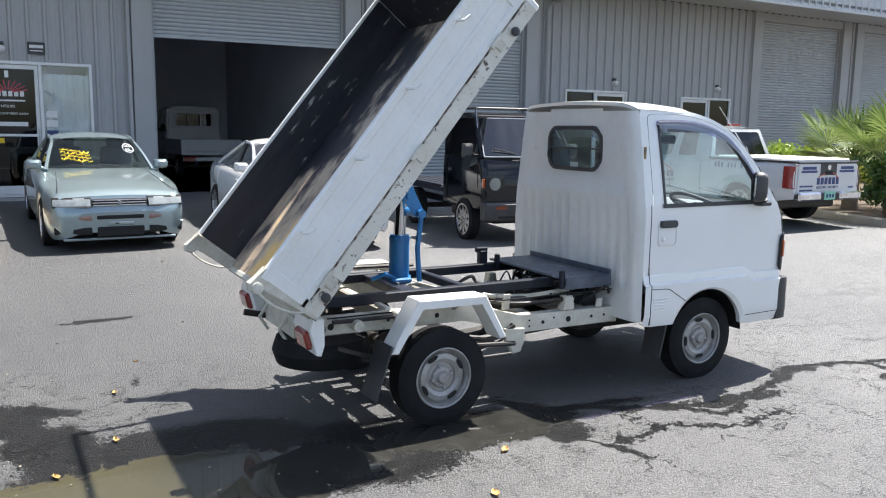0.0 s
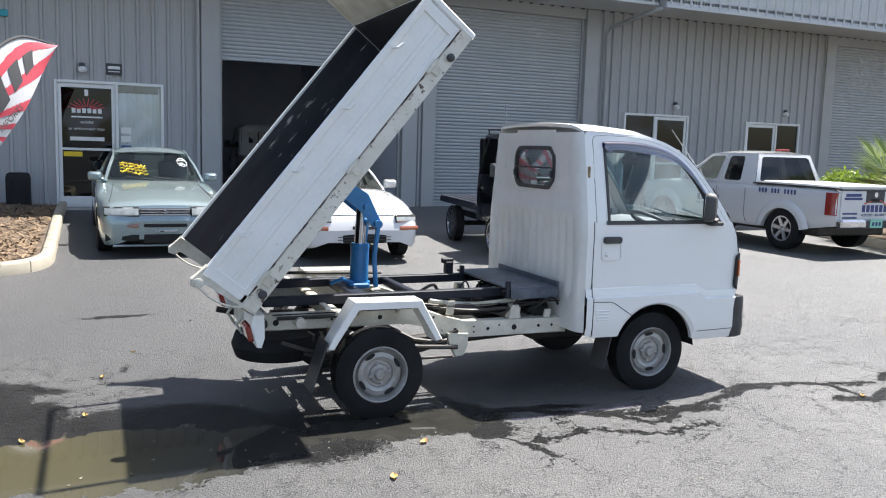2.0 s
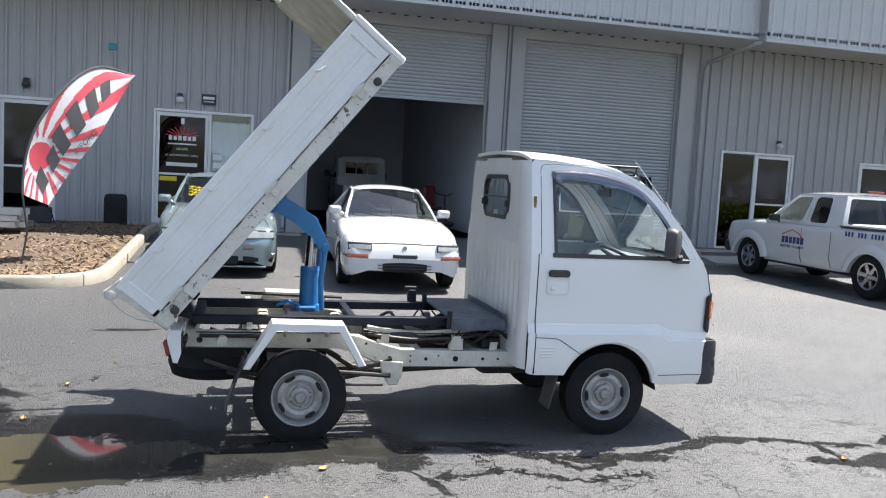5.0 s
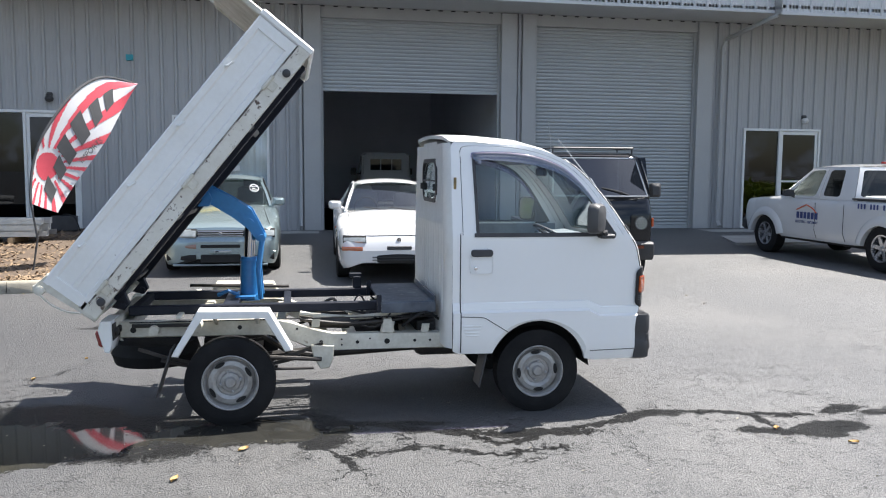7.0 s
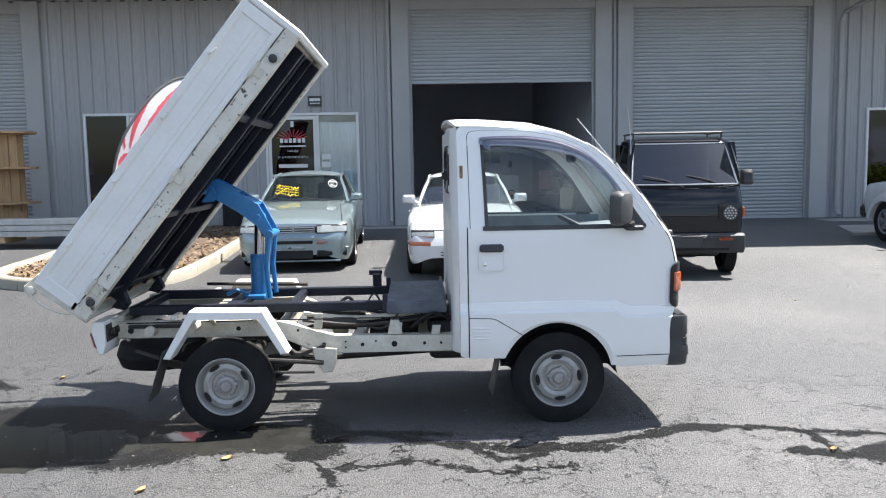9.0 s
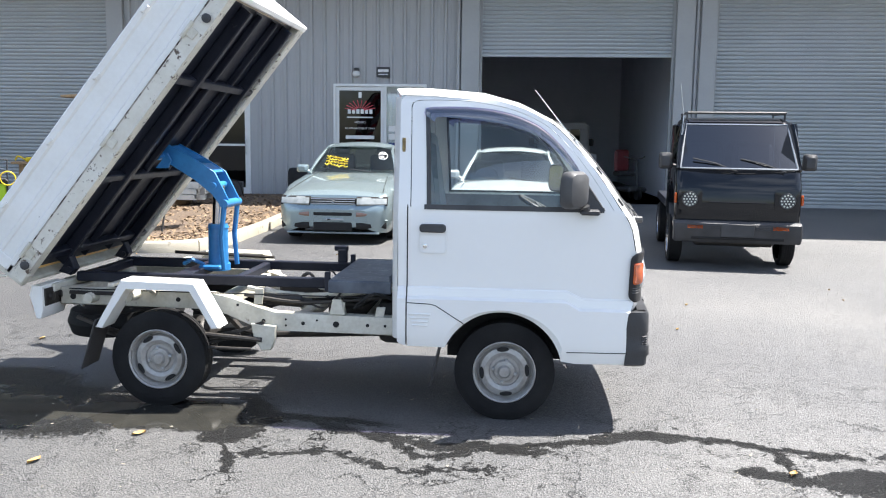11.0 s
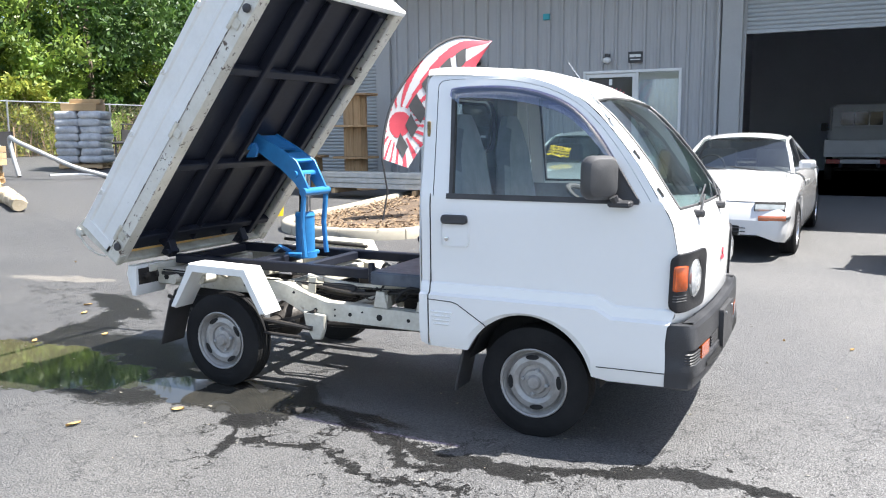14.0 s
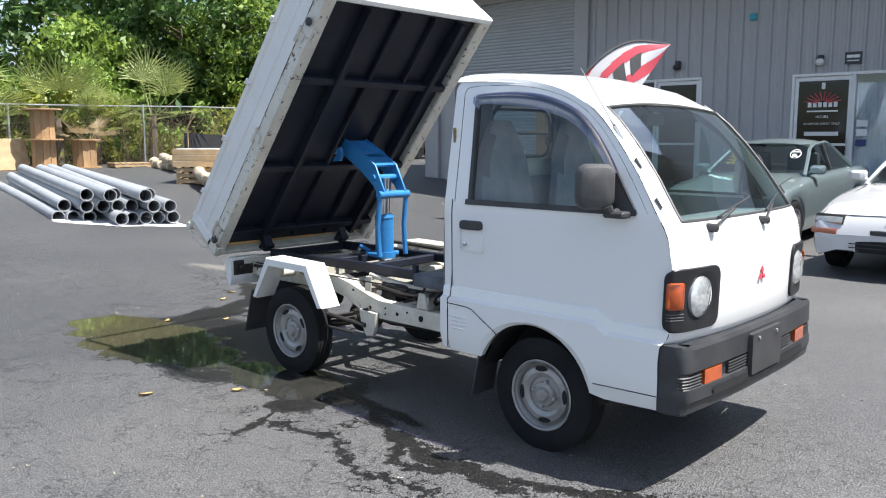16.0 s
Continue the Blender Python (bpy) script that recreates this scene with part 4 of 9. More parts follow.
    ca, cz_, cr = 0.160, 0.812, 0.084
    inner_loop = []
    for a, z in box_loop:
        d = Vector((a - ca, z - cz_)).normalized()
        inner_loop.append((ca + d.x * cr, cz_ + d.y * cr))
    loops = [(box_loop, 0.0, 0), (box_loop, 0.008, 0), *[(box_loop, 0.012, f) for f in (0.05, 0.1, 0.15, 0.2, 0.25, 0.3, 0.35, 0.4, 0.5)], (box_loop, 0.006, 0.85), (inner_loop, 0.003, 1), (inner_loop, -0.03, 1)]
    rr = []
    for lp, o, f in loops:
        rr.append([wrap(a + (b[0] - a) * (f if lp is box_loop else 0), z + (b[1] - z) * (f if lp is box_loop else 0), o) for (a, z), b in zip(lp, inner_loop)])
    rings(bm, rr, True, False)
    part("bezel", bm, BEZEL, hl)
    bm = B()
    c0 = wrap(ca, cz_, 0.0)
    lathe(bm, [(-0.06, 0.088), (0.002, 0.088), (0.010, 0.080), (0.022, 0.048), (0.026, 0.0)], 28, "x", c0)
    part("lens", bm, LENS, hl)
    bm = B()
    rings(bm, [[wrap(a, z, o) for a, z in round_poly(-0.016 + e, 0.772 + e, 0.034 - e, 0.883 - e, 0.010, 3)] for o, e in ((0.004, 0), (0.021, 0), (0.025, 0.006))], True, True)
    part("indicator", bm, AMBER, hl)
    for z in (0.752, 0.740, 0.728):
        bm = B()
        tube(bm, [wrap(a, z, 0.011) for a in np.linspace(-0.015, 0.045, 5)], 0.003, 5)
        part("rib", bm, MIRROR_SHELL, hl)

# pillar badge, emblem
bm = B()
box(bm, side(1.374, 1.47, -1, 0.003), (0.018, 0.006, 0.075), 0.002)
part("pillar_badge", bm, mk("gold_badge", (0.35, 0.25, 0.08), (0.10, 0.07, 0.03), 60, 0.4), cab)
bm = B()
e0 = nose(0, 0.845, 0.004)
for a in (90, 210, 330):
    d, w2 = Vector((0, math.cos(radians(a)), math.sin(radians(a)))), Vector((0, -math.sin(radians(a)), math.cos(radians(a))))
    pts = [e0, e0 + d * 0.019 + w2 * 0.011, e0 + d * 0.038, e0 + d * 0.019 - w2 * 0.011]
    rings(bm, [pts, [p + Vector((0.006, 0, 0)) for p in pts]])
part("front_badge", bm, REDM, cab, "small red badge on the front panel")

# windscreen with wipers
ws = thing("windscreen", "curved windscreen with black seal", "")
ws.parent = truck
bm = B()
rings(bm, [[nose(v * vw(1.118 + (brow(v) - 1.118) * f), 1.118 + (brow(v) - 1.118) * f, -0.006) for v in np.linspace(-1, 1, 25)] for f in np.linspace(0, 1, 10)], closed=False)
noshadow(part("pane", bm, WINDSCREEN, ws, smooth=60))
bm = B()
edge = [(v * vw(1.118), 1.118) for v in np.linspace(-1, 1, 20)] + [(vw(z), z) for z in np.linspace(1.14, 1.57, 10)] + [(v * vw(1.588), brow(v)) for v in np.linspace(1, -1, 20)] + [(-vw(z), z) for z in np.linspace(1.57, 1.14, 10)]
tube(bm, [nose(v, z, 0.001) for v, z in edge] + [nose(*edge[0], 0.001)], 0.0065, 6)
part("seal", bm, MIRROR_SHELL, ws)
for v0, v1 in ((-0.62, 0.02), (0.10, 0.62)):
    bm = B()
    p0, p1 = nose(v0, 1.085, 0.022), nose((v0 + v1) / 2 + 0.05, 1.15, 0.022)
    tube(bm, [nose(v0, 1.085, 0.0), p0, p1], 0.006, 6)
    tube(bm, [nose(v0 + 0.12, 1.125, 0.018), nose(v1 + 0.08, 1.185, 0.010)], 0.005, 5)
    lathe(bm, [(-0.01, 0.02), (0.035, 0.018), (0.04, 0.01)], 10, "x", nose(v0, 1.085))
    part("wiper", bm, PLASTIC, ws)
for z, v in ((1.50, -0.975), (1.36, -0.975), (1.20, -0.975)):
    for s in (-1, 1):
        bm = B()
        p = nose(s * 0.975, z, 0.008)
        tube(bm, [p + Vector((-0.008, 0, 0.012)), p + Vector((0.02, 0, -0.026))], [0.006, 0.005], 6)
        part("hinge_stop", bm, PLASTIC, cab)
bm = B()
a0 = nose(-0.97, 1.475, 0.0)
tube(bm, [a0, Vector((2.054, 0.082, 1.763))], [0.0035, 0.0022], 5)
tube(bm, [a0 + Vector((0.02, 0, -0.03)), a0 + Vector((-0.02, 0.0, 0.03))], 0.009, 6)
part("aerial", bm, STEEL, truck, "thin steel aerial")

# bumper
bp_ = thing("bumper", "faded black plastic front bumper", "")
bp_.parent = truck


def bump(v, z, out=0.0):
    x = 2.668 + 0.030 * (1 - abs(v) ** 2.6) + out
    return Vector((x, C + v * 0.70, z))


bm = B()
PROF = [(-0.06, 0.628), (-0.012, 0.628), (0.0, 0.612), (0.002, 0.52), (-0.012, 0.512), (-0.012, 0.46), (0.006, 0.452), (0.010, 0.40), (-0.002, 0.388), (-0.004, 0.35), (-0.03, 0.335), (-0.06, 0.338)]
cols = [[bump(v, z, o) for o, z in PROF] for v in np.linspace(-0.955, 0.955, 29)]
ends = []
for s in (-1, 1):
    end = []
    for x, yy in ((2.552, 0.712), (2.59, 0.716), (2.625, 0.713), (2.653, 0.702), (2.667, 0.685)):
        f = 1.0 if x > 2.66 else 0.12
        end.append([Vector((x + min(0.0, o) * (0.3 if x > 2.62 else 0), C + s * (yy + (o * f if o > -0.02 else o)), z)) for o, z in PROF])
    ends.append(end)
rings(bm, ends[0] + cols + ends[1][::-1])
part("beam", bm, GREYPLASTIC, bp_, smooth=30)
for v0, v1 in ((-0.50, -0.17), (0.17, 0.50)):
    for z in (0.505, 0.492, 0.479, 0.466):
        bm = B()
        tube(bm, [bump(v, z, -0.004) for v in np.linspace(v0, v1, 8)], 0.005, 5)
        part("rib", bm, PLASTIC, bp_)
for s in (-1, 1):
    bm = B()
    rings(bm, [[bump(s * v, z, o) for v, z in ((0.60, 0.455), (0.80, 0.455), (0.80, 0.515), (0.60, 0.515))] for o in (-0.03, 0.004)])
    part("indicator", bm, AMBER, bp_)
    for z in (0.50, 0.487, 0.474, 0.461):
        bm = B()
        tube(bm, [bump(s * v, z, -0.002) for v in np.linspace(0.83, 0.95, 4)] + [Vector((2.658, C + s * 0.697, z)), Vector((2.635, C + s * 0.706, z))], 0.005, 5)
        part("rib", bm, PLASTIC, bp_)
for v0, v1 in ((-0.72, -0.27), (-0.22, 0.22), (0.27, 0.72)):   # slots above the lower lip
    bm = B()
    rings(bm, [[bump(v, z, 0.014 if z > 0.41 else 0.016) for v in np.linspace(v0, v1, 8)] for z in (0.402, 0.432)], closed=False)
    part("air_slot", bm, DARKHOLE, bp_)
bm = B()
rings(bm, [[bump(0, z, o) + Vector((0, y, 0)) for y, z in round_poly(-0.165, 0.415, 0.165, 0.60, 0.012, 2)] for o in (0.0, 0.022)])
part("plate_panel", bm, PLASTIC, bp_)
for y in (-0.1, 0.1):
    bm = B()
    lathe(bm, [(0, 0.008), (0.006, 0.008)], 8, "x", bump(0, 0.575, 0.022) + Vector((0, y, 0)))
    part("bolt", bm, STEEL, bp_)

# inside the cab
inr = thing("cab_interior", "grey cab interior", "")
inr.parent = truck
bm = B()
span(bm, (1.35, 0.03, 0.60), (2.5, 1.26, 0.66))
part("floor_pan", bm, INTERIOR, inr)
bm = B()
prism(bm, [(2.22, 0.66), (2.56, 0.66), (2.57, 1.06), (2.50, 1.10), (2.30, 1.09), (2.20, 1.02)], 0.02, 1.27, "y", 0.01)
part("dashboard", bm, INTERIOR, inr)
bm = B()
rings(bm, [[(1.352, y, z) for y in (0.05, WIN[0] - 0.02)] for z in (0.62, 1.66)], closed=False)
rings(bm, [[(1.352, y, z) for y in (WIN[2] + 0.02, 1.24)] for z in (0.62, 1.66)], closed=False)
rings(bm, [[(1.352, y, z) for y in (WIN[0] - 0.02, WIN[2] + 0.02)] for z in (0.62, 1.25)], closed=False)
rings(bm, [[(x, y, 1.69 - 0.35 * max(0, x - 1.75)) for y in (0.10, 1.19)] for x in (1.34, 1.75, 2.02)], closed=False)
part("lining", bm, INTERIOR, inr, smooth=None)
for y, mt, lb in ((0.32, SEAT, "grey vinyl seat"), (0.97, TAN, "grey seat with a cream cushion")):
    st = thing("seat", lb, "")
    st.parent = truck
    bm = B()
    box(bm, (1.72, y, 0.80), (0.46, 0.46, 0.14), 0.04, seg=3)
    part("cushion", bm, mt, st)
    bm = B()                                                 # tall back that narrows to its own headrest
    out = [(y - 0.22, 0.84), (y + 0.22, 0.84), (y + 0.225, 1.10), (y + 0.19, 1.27), (y + 0.125, 1.33), (y + 0.115, 1.48), (y + 0.07, 1.545), (y - 0.07, 1.545), (y - 0.115, 1.48), (y - 0.125, 1.33), (y - 0.19, 1.27), (y - 0.225, 1.10)]
    prism(bm, out, 1.42, 1.53, "x", 0.03)
    for v in bm.verts:
        v.co.x -= 0.14 * (v.co.z - 0.84) * (0.5 + (v.co.x - 1.42) * 3)
    part("backrest", bm, SEAT, st)
stw = thing("steering_wheel", "black steering wheel", "")
stw.parent = truck
M = pose(2.16, 0.32, 1.10, 0, -62 + 90, 0)
bm = B()
tube(bm, [M @ Vector((0.0 + 0.19 * math.cos(a), 0.19 * math.sin(a), 0)) for a in np.linspace(0, 2 * math.pi, 29)], 0.013, 7)
part("rim", bm, MIRROR_SHELL, stw)
bm = B()
for a in (0, 120, 240):
    tube(bm, [M @ Vector((0, 0, -0.02)), M @ Vector((0.18 * math.cos(radians(a)), 0.18 * math.sin(radians(a)), 0))], 0.012, 6)
tube(bm, [M @ Vector((0, 0, 0.01)), M @ Vector((0, 0, -0.35))], 0.035, 8)
part("spokes", bm, PLASTIC, stw)
bm = B()
box(bm, (2.12, 0.62, 1.545), (0.03, 0.20, 0.06), 0.012)
tube(bm, [(2.12, 0.62, 1.56), (2.06, 0.62, 1.62)], 0.008, 6)
part("inner_mirror", bm, PLASTIC, inr)

# ---- wheels ----
def tyre_mesh(r, w, rim_r):
    bm = B()
    prof = [(-w * 0.36, rim_r), (-w * 0.47, rim_r + 0.015), (-w * 0.5, rim_r + (r - rim_r) * 0.5), (-w * 0.46, r - 0.025), (-w * 0.40, r - 0.006)]
    tread = []
    for k in range(5):
        a, b = -0.40 + 0.16 * k, -0.40 + 0.16 * (k + 1)
        tread += [(w * (a + 0.012), r), (w * (b - 0.012), r)] + ([(w * (b - 0.008), r - 0.007), (w * (b + 0.008), r - 0.007)] if k < 4 else [])
    prof += tread + [(w * 0.40, r - 0.006), (w * 0.46, r - 0.025), (w * 0.5, rim_r + (r - rim_r) * 0.5), (w * 0.47, rim_r + 0.015), (w * 0.36, rim_r)]
    lathe(bm, prof + prof[:1], 48, "y", caps=False)
    return mesh(bm, "tyre", RUBBER, 30)


def steel_rim_mesh():
    bm = B()
    lathe(bm, [(0.05, 0.155), (-0.066, 0.158), (-0.072, 0.165), (-0.068, 0.170), (-0.055, 0.158), (-0.028, 0.149), (-0.020, 0.144), (-0.022, 0.138), (-0.044, 0.130), (-0.050, 0.105),
               (-0.040, 0.085), (-0.030, 0.080), (-0.030, 0.062), (-0.046, 0.055), (-0.050, 0.036), (-0.062, 0.032), (-0.068, 0.026), (-0.070, 0.0)], 40, "y")
    return mesh(bm, "rim", RIM, 35)


TYRE_ME, RIM_ME = tyre_mesh(0.27, 0.145, 0.160), steel_rim_mesh()
bm = B()
pts = [(0.034 * math.cos(a) * (1.0 if abs(math.cos(a)) > 0.5 else 0.9), 0.0125 * math.sin(a)) for a in np.linspace(0, 2 * math.pi, 13)[:-1]]
prism(bm, pts, 0.0, 0.004, "y")
SLOT_ME = mesh(bm, "slot", DARKHOLE, None)
bm = B()
lathe(bm, [(0.0, 0.011), (-0.014, 0.010), (-0.018, 0.006)], 6, "y")
NUT_ME = mesh(bm, "nut", STEEL, 20)


def wheel(x, y, s, z=0.265, turn=0.0, par=None):
    w = thing("wheel", "", "")
    w.matrix_world = pose(x, y, z, 0, turn, 0 if s < 0 else 180)
    w.parent = par or truck
    for nm, me in (("tyre", TYRE_ME), ("rim", RIM_ME)):
        new(nm, me).parent = w
    for k in range(4):
        a = 2 * math.pi * (k + 0.5) / 4
        o = new("slot", SLOT_ME)
        o.matrix_basis = Matrix.Translation((0.122 * math.cos(a), -0.0515, 0.122 * math.sin(a))) @ Matrix.Rotation(-a + math.pi / 2, 4, "Y")
        o.parent = w
    for k in range(4):
        a = 2 * math.pi * k / 4 + 0.5
        o = new("nut", NUT_ME)
        o.matrix_basis = Matrix.Translation((0.060 * math.cos(a), -0.034, 0.060 * math.sin(a)))
        o.parent = w
    return w


for x, t in ((0.0, 15), (1.927, 40)):
    wheel(x, 0.065, -1, turn=t)
    wheel(x, 2 * C - 0.065, 1, turn=-t)
for s in (-1, 1):                                            # inner arches and flaps
    bm = B()
    yo, yi = C + s * 0.672, C + s * 0.46
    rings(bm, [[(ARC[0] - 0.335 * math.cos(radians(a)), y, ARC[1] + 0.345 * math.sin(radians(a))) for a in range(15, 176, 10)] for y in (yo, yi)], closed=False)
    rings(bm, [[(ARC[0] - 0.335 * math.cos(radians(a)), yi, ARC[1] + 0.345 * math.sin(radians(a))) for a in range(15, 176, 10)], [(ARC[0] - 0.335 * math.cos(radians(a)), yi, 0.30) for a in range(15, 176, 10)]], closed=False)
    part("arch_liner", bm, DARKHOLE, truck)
    bm = B()
    box(bm, (1.585, C + s * 0.60, 0.31), (0.012, 0.17, 0.26), 0.004, Matrix.Translation((1.585, 0, 0.44)) @ Matrix.Rotation(radians(12), 4, "Y") @ Matrix.Translation((-1.585, 0, -0.44)))
    part("mud_flap", bm, PLASTIC, truck)
    bm = B()
    box(bm, (-0.34, C + s * 0.60, 0.34), (0.010, 0.19, 0.30), 0.004, Matrix.Translation((-0.34, 0, 0.46)) @ Matrix.Rotation(radians(18), 4, "Y") @ Matrix.Translation((0.34, 0, -0.46)))
    part("mud_flap", bm, PLASTIC, truck)

# ---- chassis ----
ch = thing("chassis", "dirty cream-white chassis frame", "")
ch.parent = truck
for s in (-1, 1):
    bm = B()
    poly = [(-0.66, 0.622), (0.25, 0.612), (0.36, 0.598), (0.50, 0.535), (0.62, 0.505), (1.36, 0.508), (1.36, 0.398), (0.62, 0.408), (0.46, 0.432), (0.34, 0.500), (0.22, 0.520), (-0.66, 0.522)]
    y0 = C + s * 0.435
    prism(bm, poly, y0 - 0.03, y0 + 0.03, "y", 0.008)
    part("frame_rail", bm, CREAM, ch)
    bm = B()
    box(bm, (0.35, y0 + s * 0.034, 0.616), (1.9, 0.008, 0.006))
    for x, z, r in ((-0.58, 0.57, 0.018), (-0.25, 0.575, 0.01), (0.05, 0.57, 0.014), (0.55, 0.462, 0.012), (0.78, 0.455, 0.011), (0.97, 0.455, 0.018), (1.15, 0.455, 0.010), (1.25, 0.455, 0.008), (0.40, 0.55, 0.008), (0.68, 0.475, 0.006), (0.68, 0.44, 0.006), (0.86, 0.475, 0.006)):
        lathe(bm, [(0, r), (s * 0.003, r)], 10, "y", (x, y0 + s * 0.030, z))
    part("rail_hole", bm, DARKHOLE, ch)
    bm = B()
    prism(bm, [(0.485, 0.45), (0.63, 0.44), (0.625, 0.36), (0.60, 0.30), (0.545, 0.295), (0.50, 0.37)], y0 + s * 0.031, y0 + s * 0.065, "y", 0.006)
    part("spring_hanger", bm, CREAM, ch)
    bm = B()
    prism(bm, [(0.93, 0.51), (1.02, 0.51), (1.00, 0.60), (0.95, 0.60)], y0 - 0.03, y0 + 0.03, "y", 0.004)
    part("body_mount", bm, CREAM, ch)
    bm = B()                                                 # leaf spring pack
    for k, (l0, l1) in enumerate(((-0.55, 0.56), (-0.42, 0.42), (-0.26, 0.28))):
        pts = [(x, y0 + s * 0.05, 0.34 - 0.025 * k + 0.12 * (x / 0.56) ** 2) for x in np.linspace(l0, l1, 9)]
        for p, q in zip(pts, pts[1:]):
            tube(bm, [p, q], 0.013, 4)
    part("leaf_spring", bm, GREASE, ch)
    # wing bracket
    wb = thing("wing_bracket", "white folded steel rear wing", "")
    wb.parent = truck
    yo, yi = C + s * 0.69, C + s * 0.545
    a_, b_ = (yo, yi) if yo < yi else (yi, yo)
    bm = B()
    out = [(-0.335, 0.445), (-0.178, 0.715), (0.235, 0.708), (0.372, 0.462)]
    inn = [(0.325, 0.455), (0.212, 0.668), (-0.155, 0.672), (-0.292, 0.440)]
    prism(bm, out + inn, a_, b_, "y", 0.006)
    # far plate takes the darker cream to stand in for shade under the bed
    part("wing_plate", bm, WHITE_WORN if s < 0 else CREAM, wb)
    bm = B()
    box(bm, (-0.30, C + s * 0.50, 0.66), (0.035, 0.14, 0.02), 0.004)
    part("wing_stay", bm, CREAM, wb)
    for x in (-0.10, 0.15):
        bm = B()
        tube(bm, [(x, yo * 0.5 + yi * 0.5, 0.69), (x + 0.01, C + s * 0.46, 0.60)], 0.014, 6)
        part("wing_stay", bm, CREAM, wb)
for x, zz in ((-0.64, 0.57), (-0.2, 0.57), (0.3, 0.555), (0.75, 0.455), (1.15, 0.455)):
    bm = B()
    box(bm, (x, C, zz), (0.07, 0.81, 0.08), 0.01)
    part("cross_member", bm, CREAM, ch)
bm = B()
tube(bm, [(0, 0.12, 0.265), (0, 1.17, 0.265)], 0.042, 12)
lathe(bm, [(-0.12, 0.05), (-0.07, 0.10), (0.0, 0.125), (0.07, 0.10), (0.12, 0.05)], 16, "y", (0.0, C, 0.265))
part("rear_axle", bm, GREASE, ch)
bm = B()
tube(bm, [(0.1, C, 0.27), (1.2, C, 0.36)], 0.032, 10)
part("drive_shaft", bm, GREASE, ch)
bm = B()
box(bm, (1.55, C, 0.44), (0.75, 0.62, 0.26), 0.05, seg=2)
box(bm, (1.0, 0.90, 0.40), (0.42, 0.30, 0.16), 0.03, seg=2)
part("engine", bm, GREASE, ch, "oily engine and gearbox under the cab")
bm = B()
tube(bm, [(1.2, 0.42, 0.36), (0.5, 0.40, 0.33), (0.35, 0.38, 0.36), (0.12, 0.60, 0.47), (-0.15, 0.98, 0.42)], 0.02, 8)
tube(bm, [(-0.12, 0.98, 0.42), (-0.45, 1.0, 0.42)], 0.06, 12)
tube(bm, [(-0.45, 1.0, 0.42), (-0.80, 1.02, 0.50)], 0.02, 8)
part("exhaust", bm, GREASE, ch)
bm = B()
tube(bm, [(-0.50, 0.52, 0.39), (-0.50, 0.52, 0.375)], 0.20, 28)
lathe(bm, [(0.315, 0.16), (0.305, 0.255), (0.375, 0.278), (0.445, 0.255), (0.435, 0.16)], 28, "z", (-0.50, 0.52, 0))
part("spare_tyre", bm, RUBBER, ch)
bm = B()
tube(bm, [(0.52, 0.34, 0.57), (0.74, 0.34, 0.56)], 0.045, 12)
tube(bm, [(0.74, 0.34, 0.56), (0.80, 0.34, 0.56)], 0.032, 12)
box(bm, (0.98, 0.62, 0.54), (0.20, 0.28, 0.12), 0.02)
box(bm, (0.62, 0.83, 0.52), (0.28, 0.20, 0.12), 0.02)
part("pump_unit", bm, GREASE, ch)
random.seed(5)
for k in range(16):                                          # hoses and wiring behind the cab
    x0, y0 = random.uniform(0.75, 1.2), random.uniform(0.32, 0.95)
    pts = [(x0, y0, 0.55)]
    for j in range(4):
        pts.append((pts[-1][0] + random.uniform(-0.14, 0.14), pts[-1][1] + random.uniform(-0.12, 0.12), 0.52 + random.uniform(0, 0.17)))
    bm = B()
    tube(bm, smooth_line(pts, 4), random.choice((0.006, 0.009, 0.012)), 6)
    part("hose", bm, random.choice((GREASE, PLASTIC, DARKHOLE)), ch)
bm = B()
tube(bm, [(-0.58, 0.15, 0.60), (-0.2, 0.14, 0.60)], 0.013, 6)
part("brake_rod", bm, GREASE, ch)
for x, y, z in ((-0.45, 0.16, 0.575), (-0.20, 0.13, 0.60)):
    bm = B()
    lathe(bm, [(-0.06, 0.03), (0.05, 0.035), (0.06, 0.02)], 12, "y", (x, y, z))
    part("rod_bush", bm, CREAM, ch)
for a, b, r in (((0.12, 0.10, 0.40), (0.55, 0.14, 0.36), 0.014), ((0.10, 0.06, 0.33), (0.50, 0.10, 0.315), 0.009), ((0.05, 0.12, 0.30), (0.62, 0.2, 0.40), 0.006)):
    bm = B()
    tube(bm, [a, b], r, 8)
    part("brake_line", bm, GREASE, ch)
for x, z, h in ((0.52, 0.60, 0.09), (0.99, 0.54, 0.08), (1.22, 0.53, 0.06)):
    bm = B()
    prism(bm, [(x - 0.03, z - h / 2), (x + 0.02, z - h / 2), (x + 0.03, z + h / 2), (x - 0.02, z + h / 2)], 0.19, 0.20, "y", 0.002)
    part("bracket", bm, CREAM, ch)
for k, (y, z0) in enumerate(((0.24, 0.60), (0.30, 0.63), (0.46, 0.58), (0.72, 0.60))):
    bm = B()
    tube(bm, smooth_line([(0.42, y, z0), (0.7, y + 0.03, z0 - 0.04), (0.95, y - 0.02, z0 - 0.02), (1.28, y + 0.02, z0 + 0.01)], 4), 0.016 if k % 2 else 0.011, 7)
    part("pipe", bm, CREAM if k % 2 else GREASE, ch)

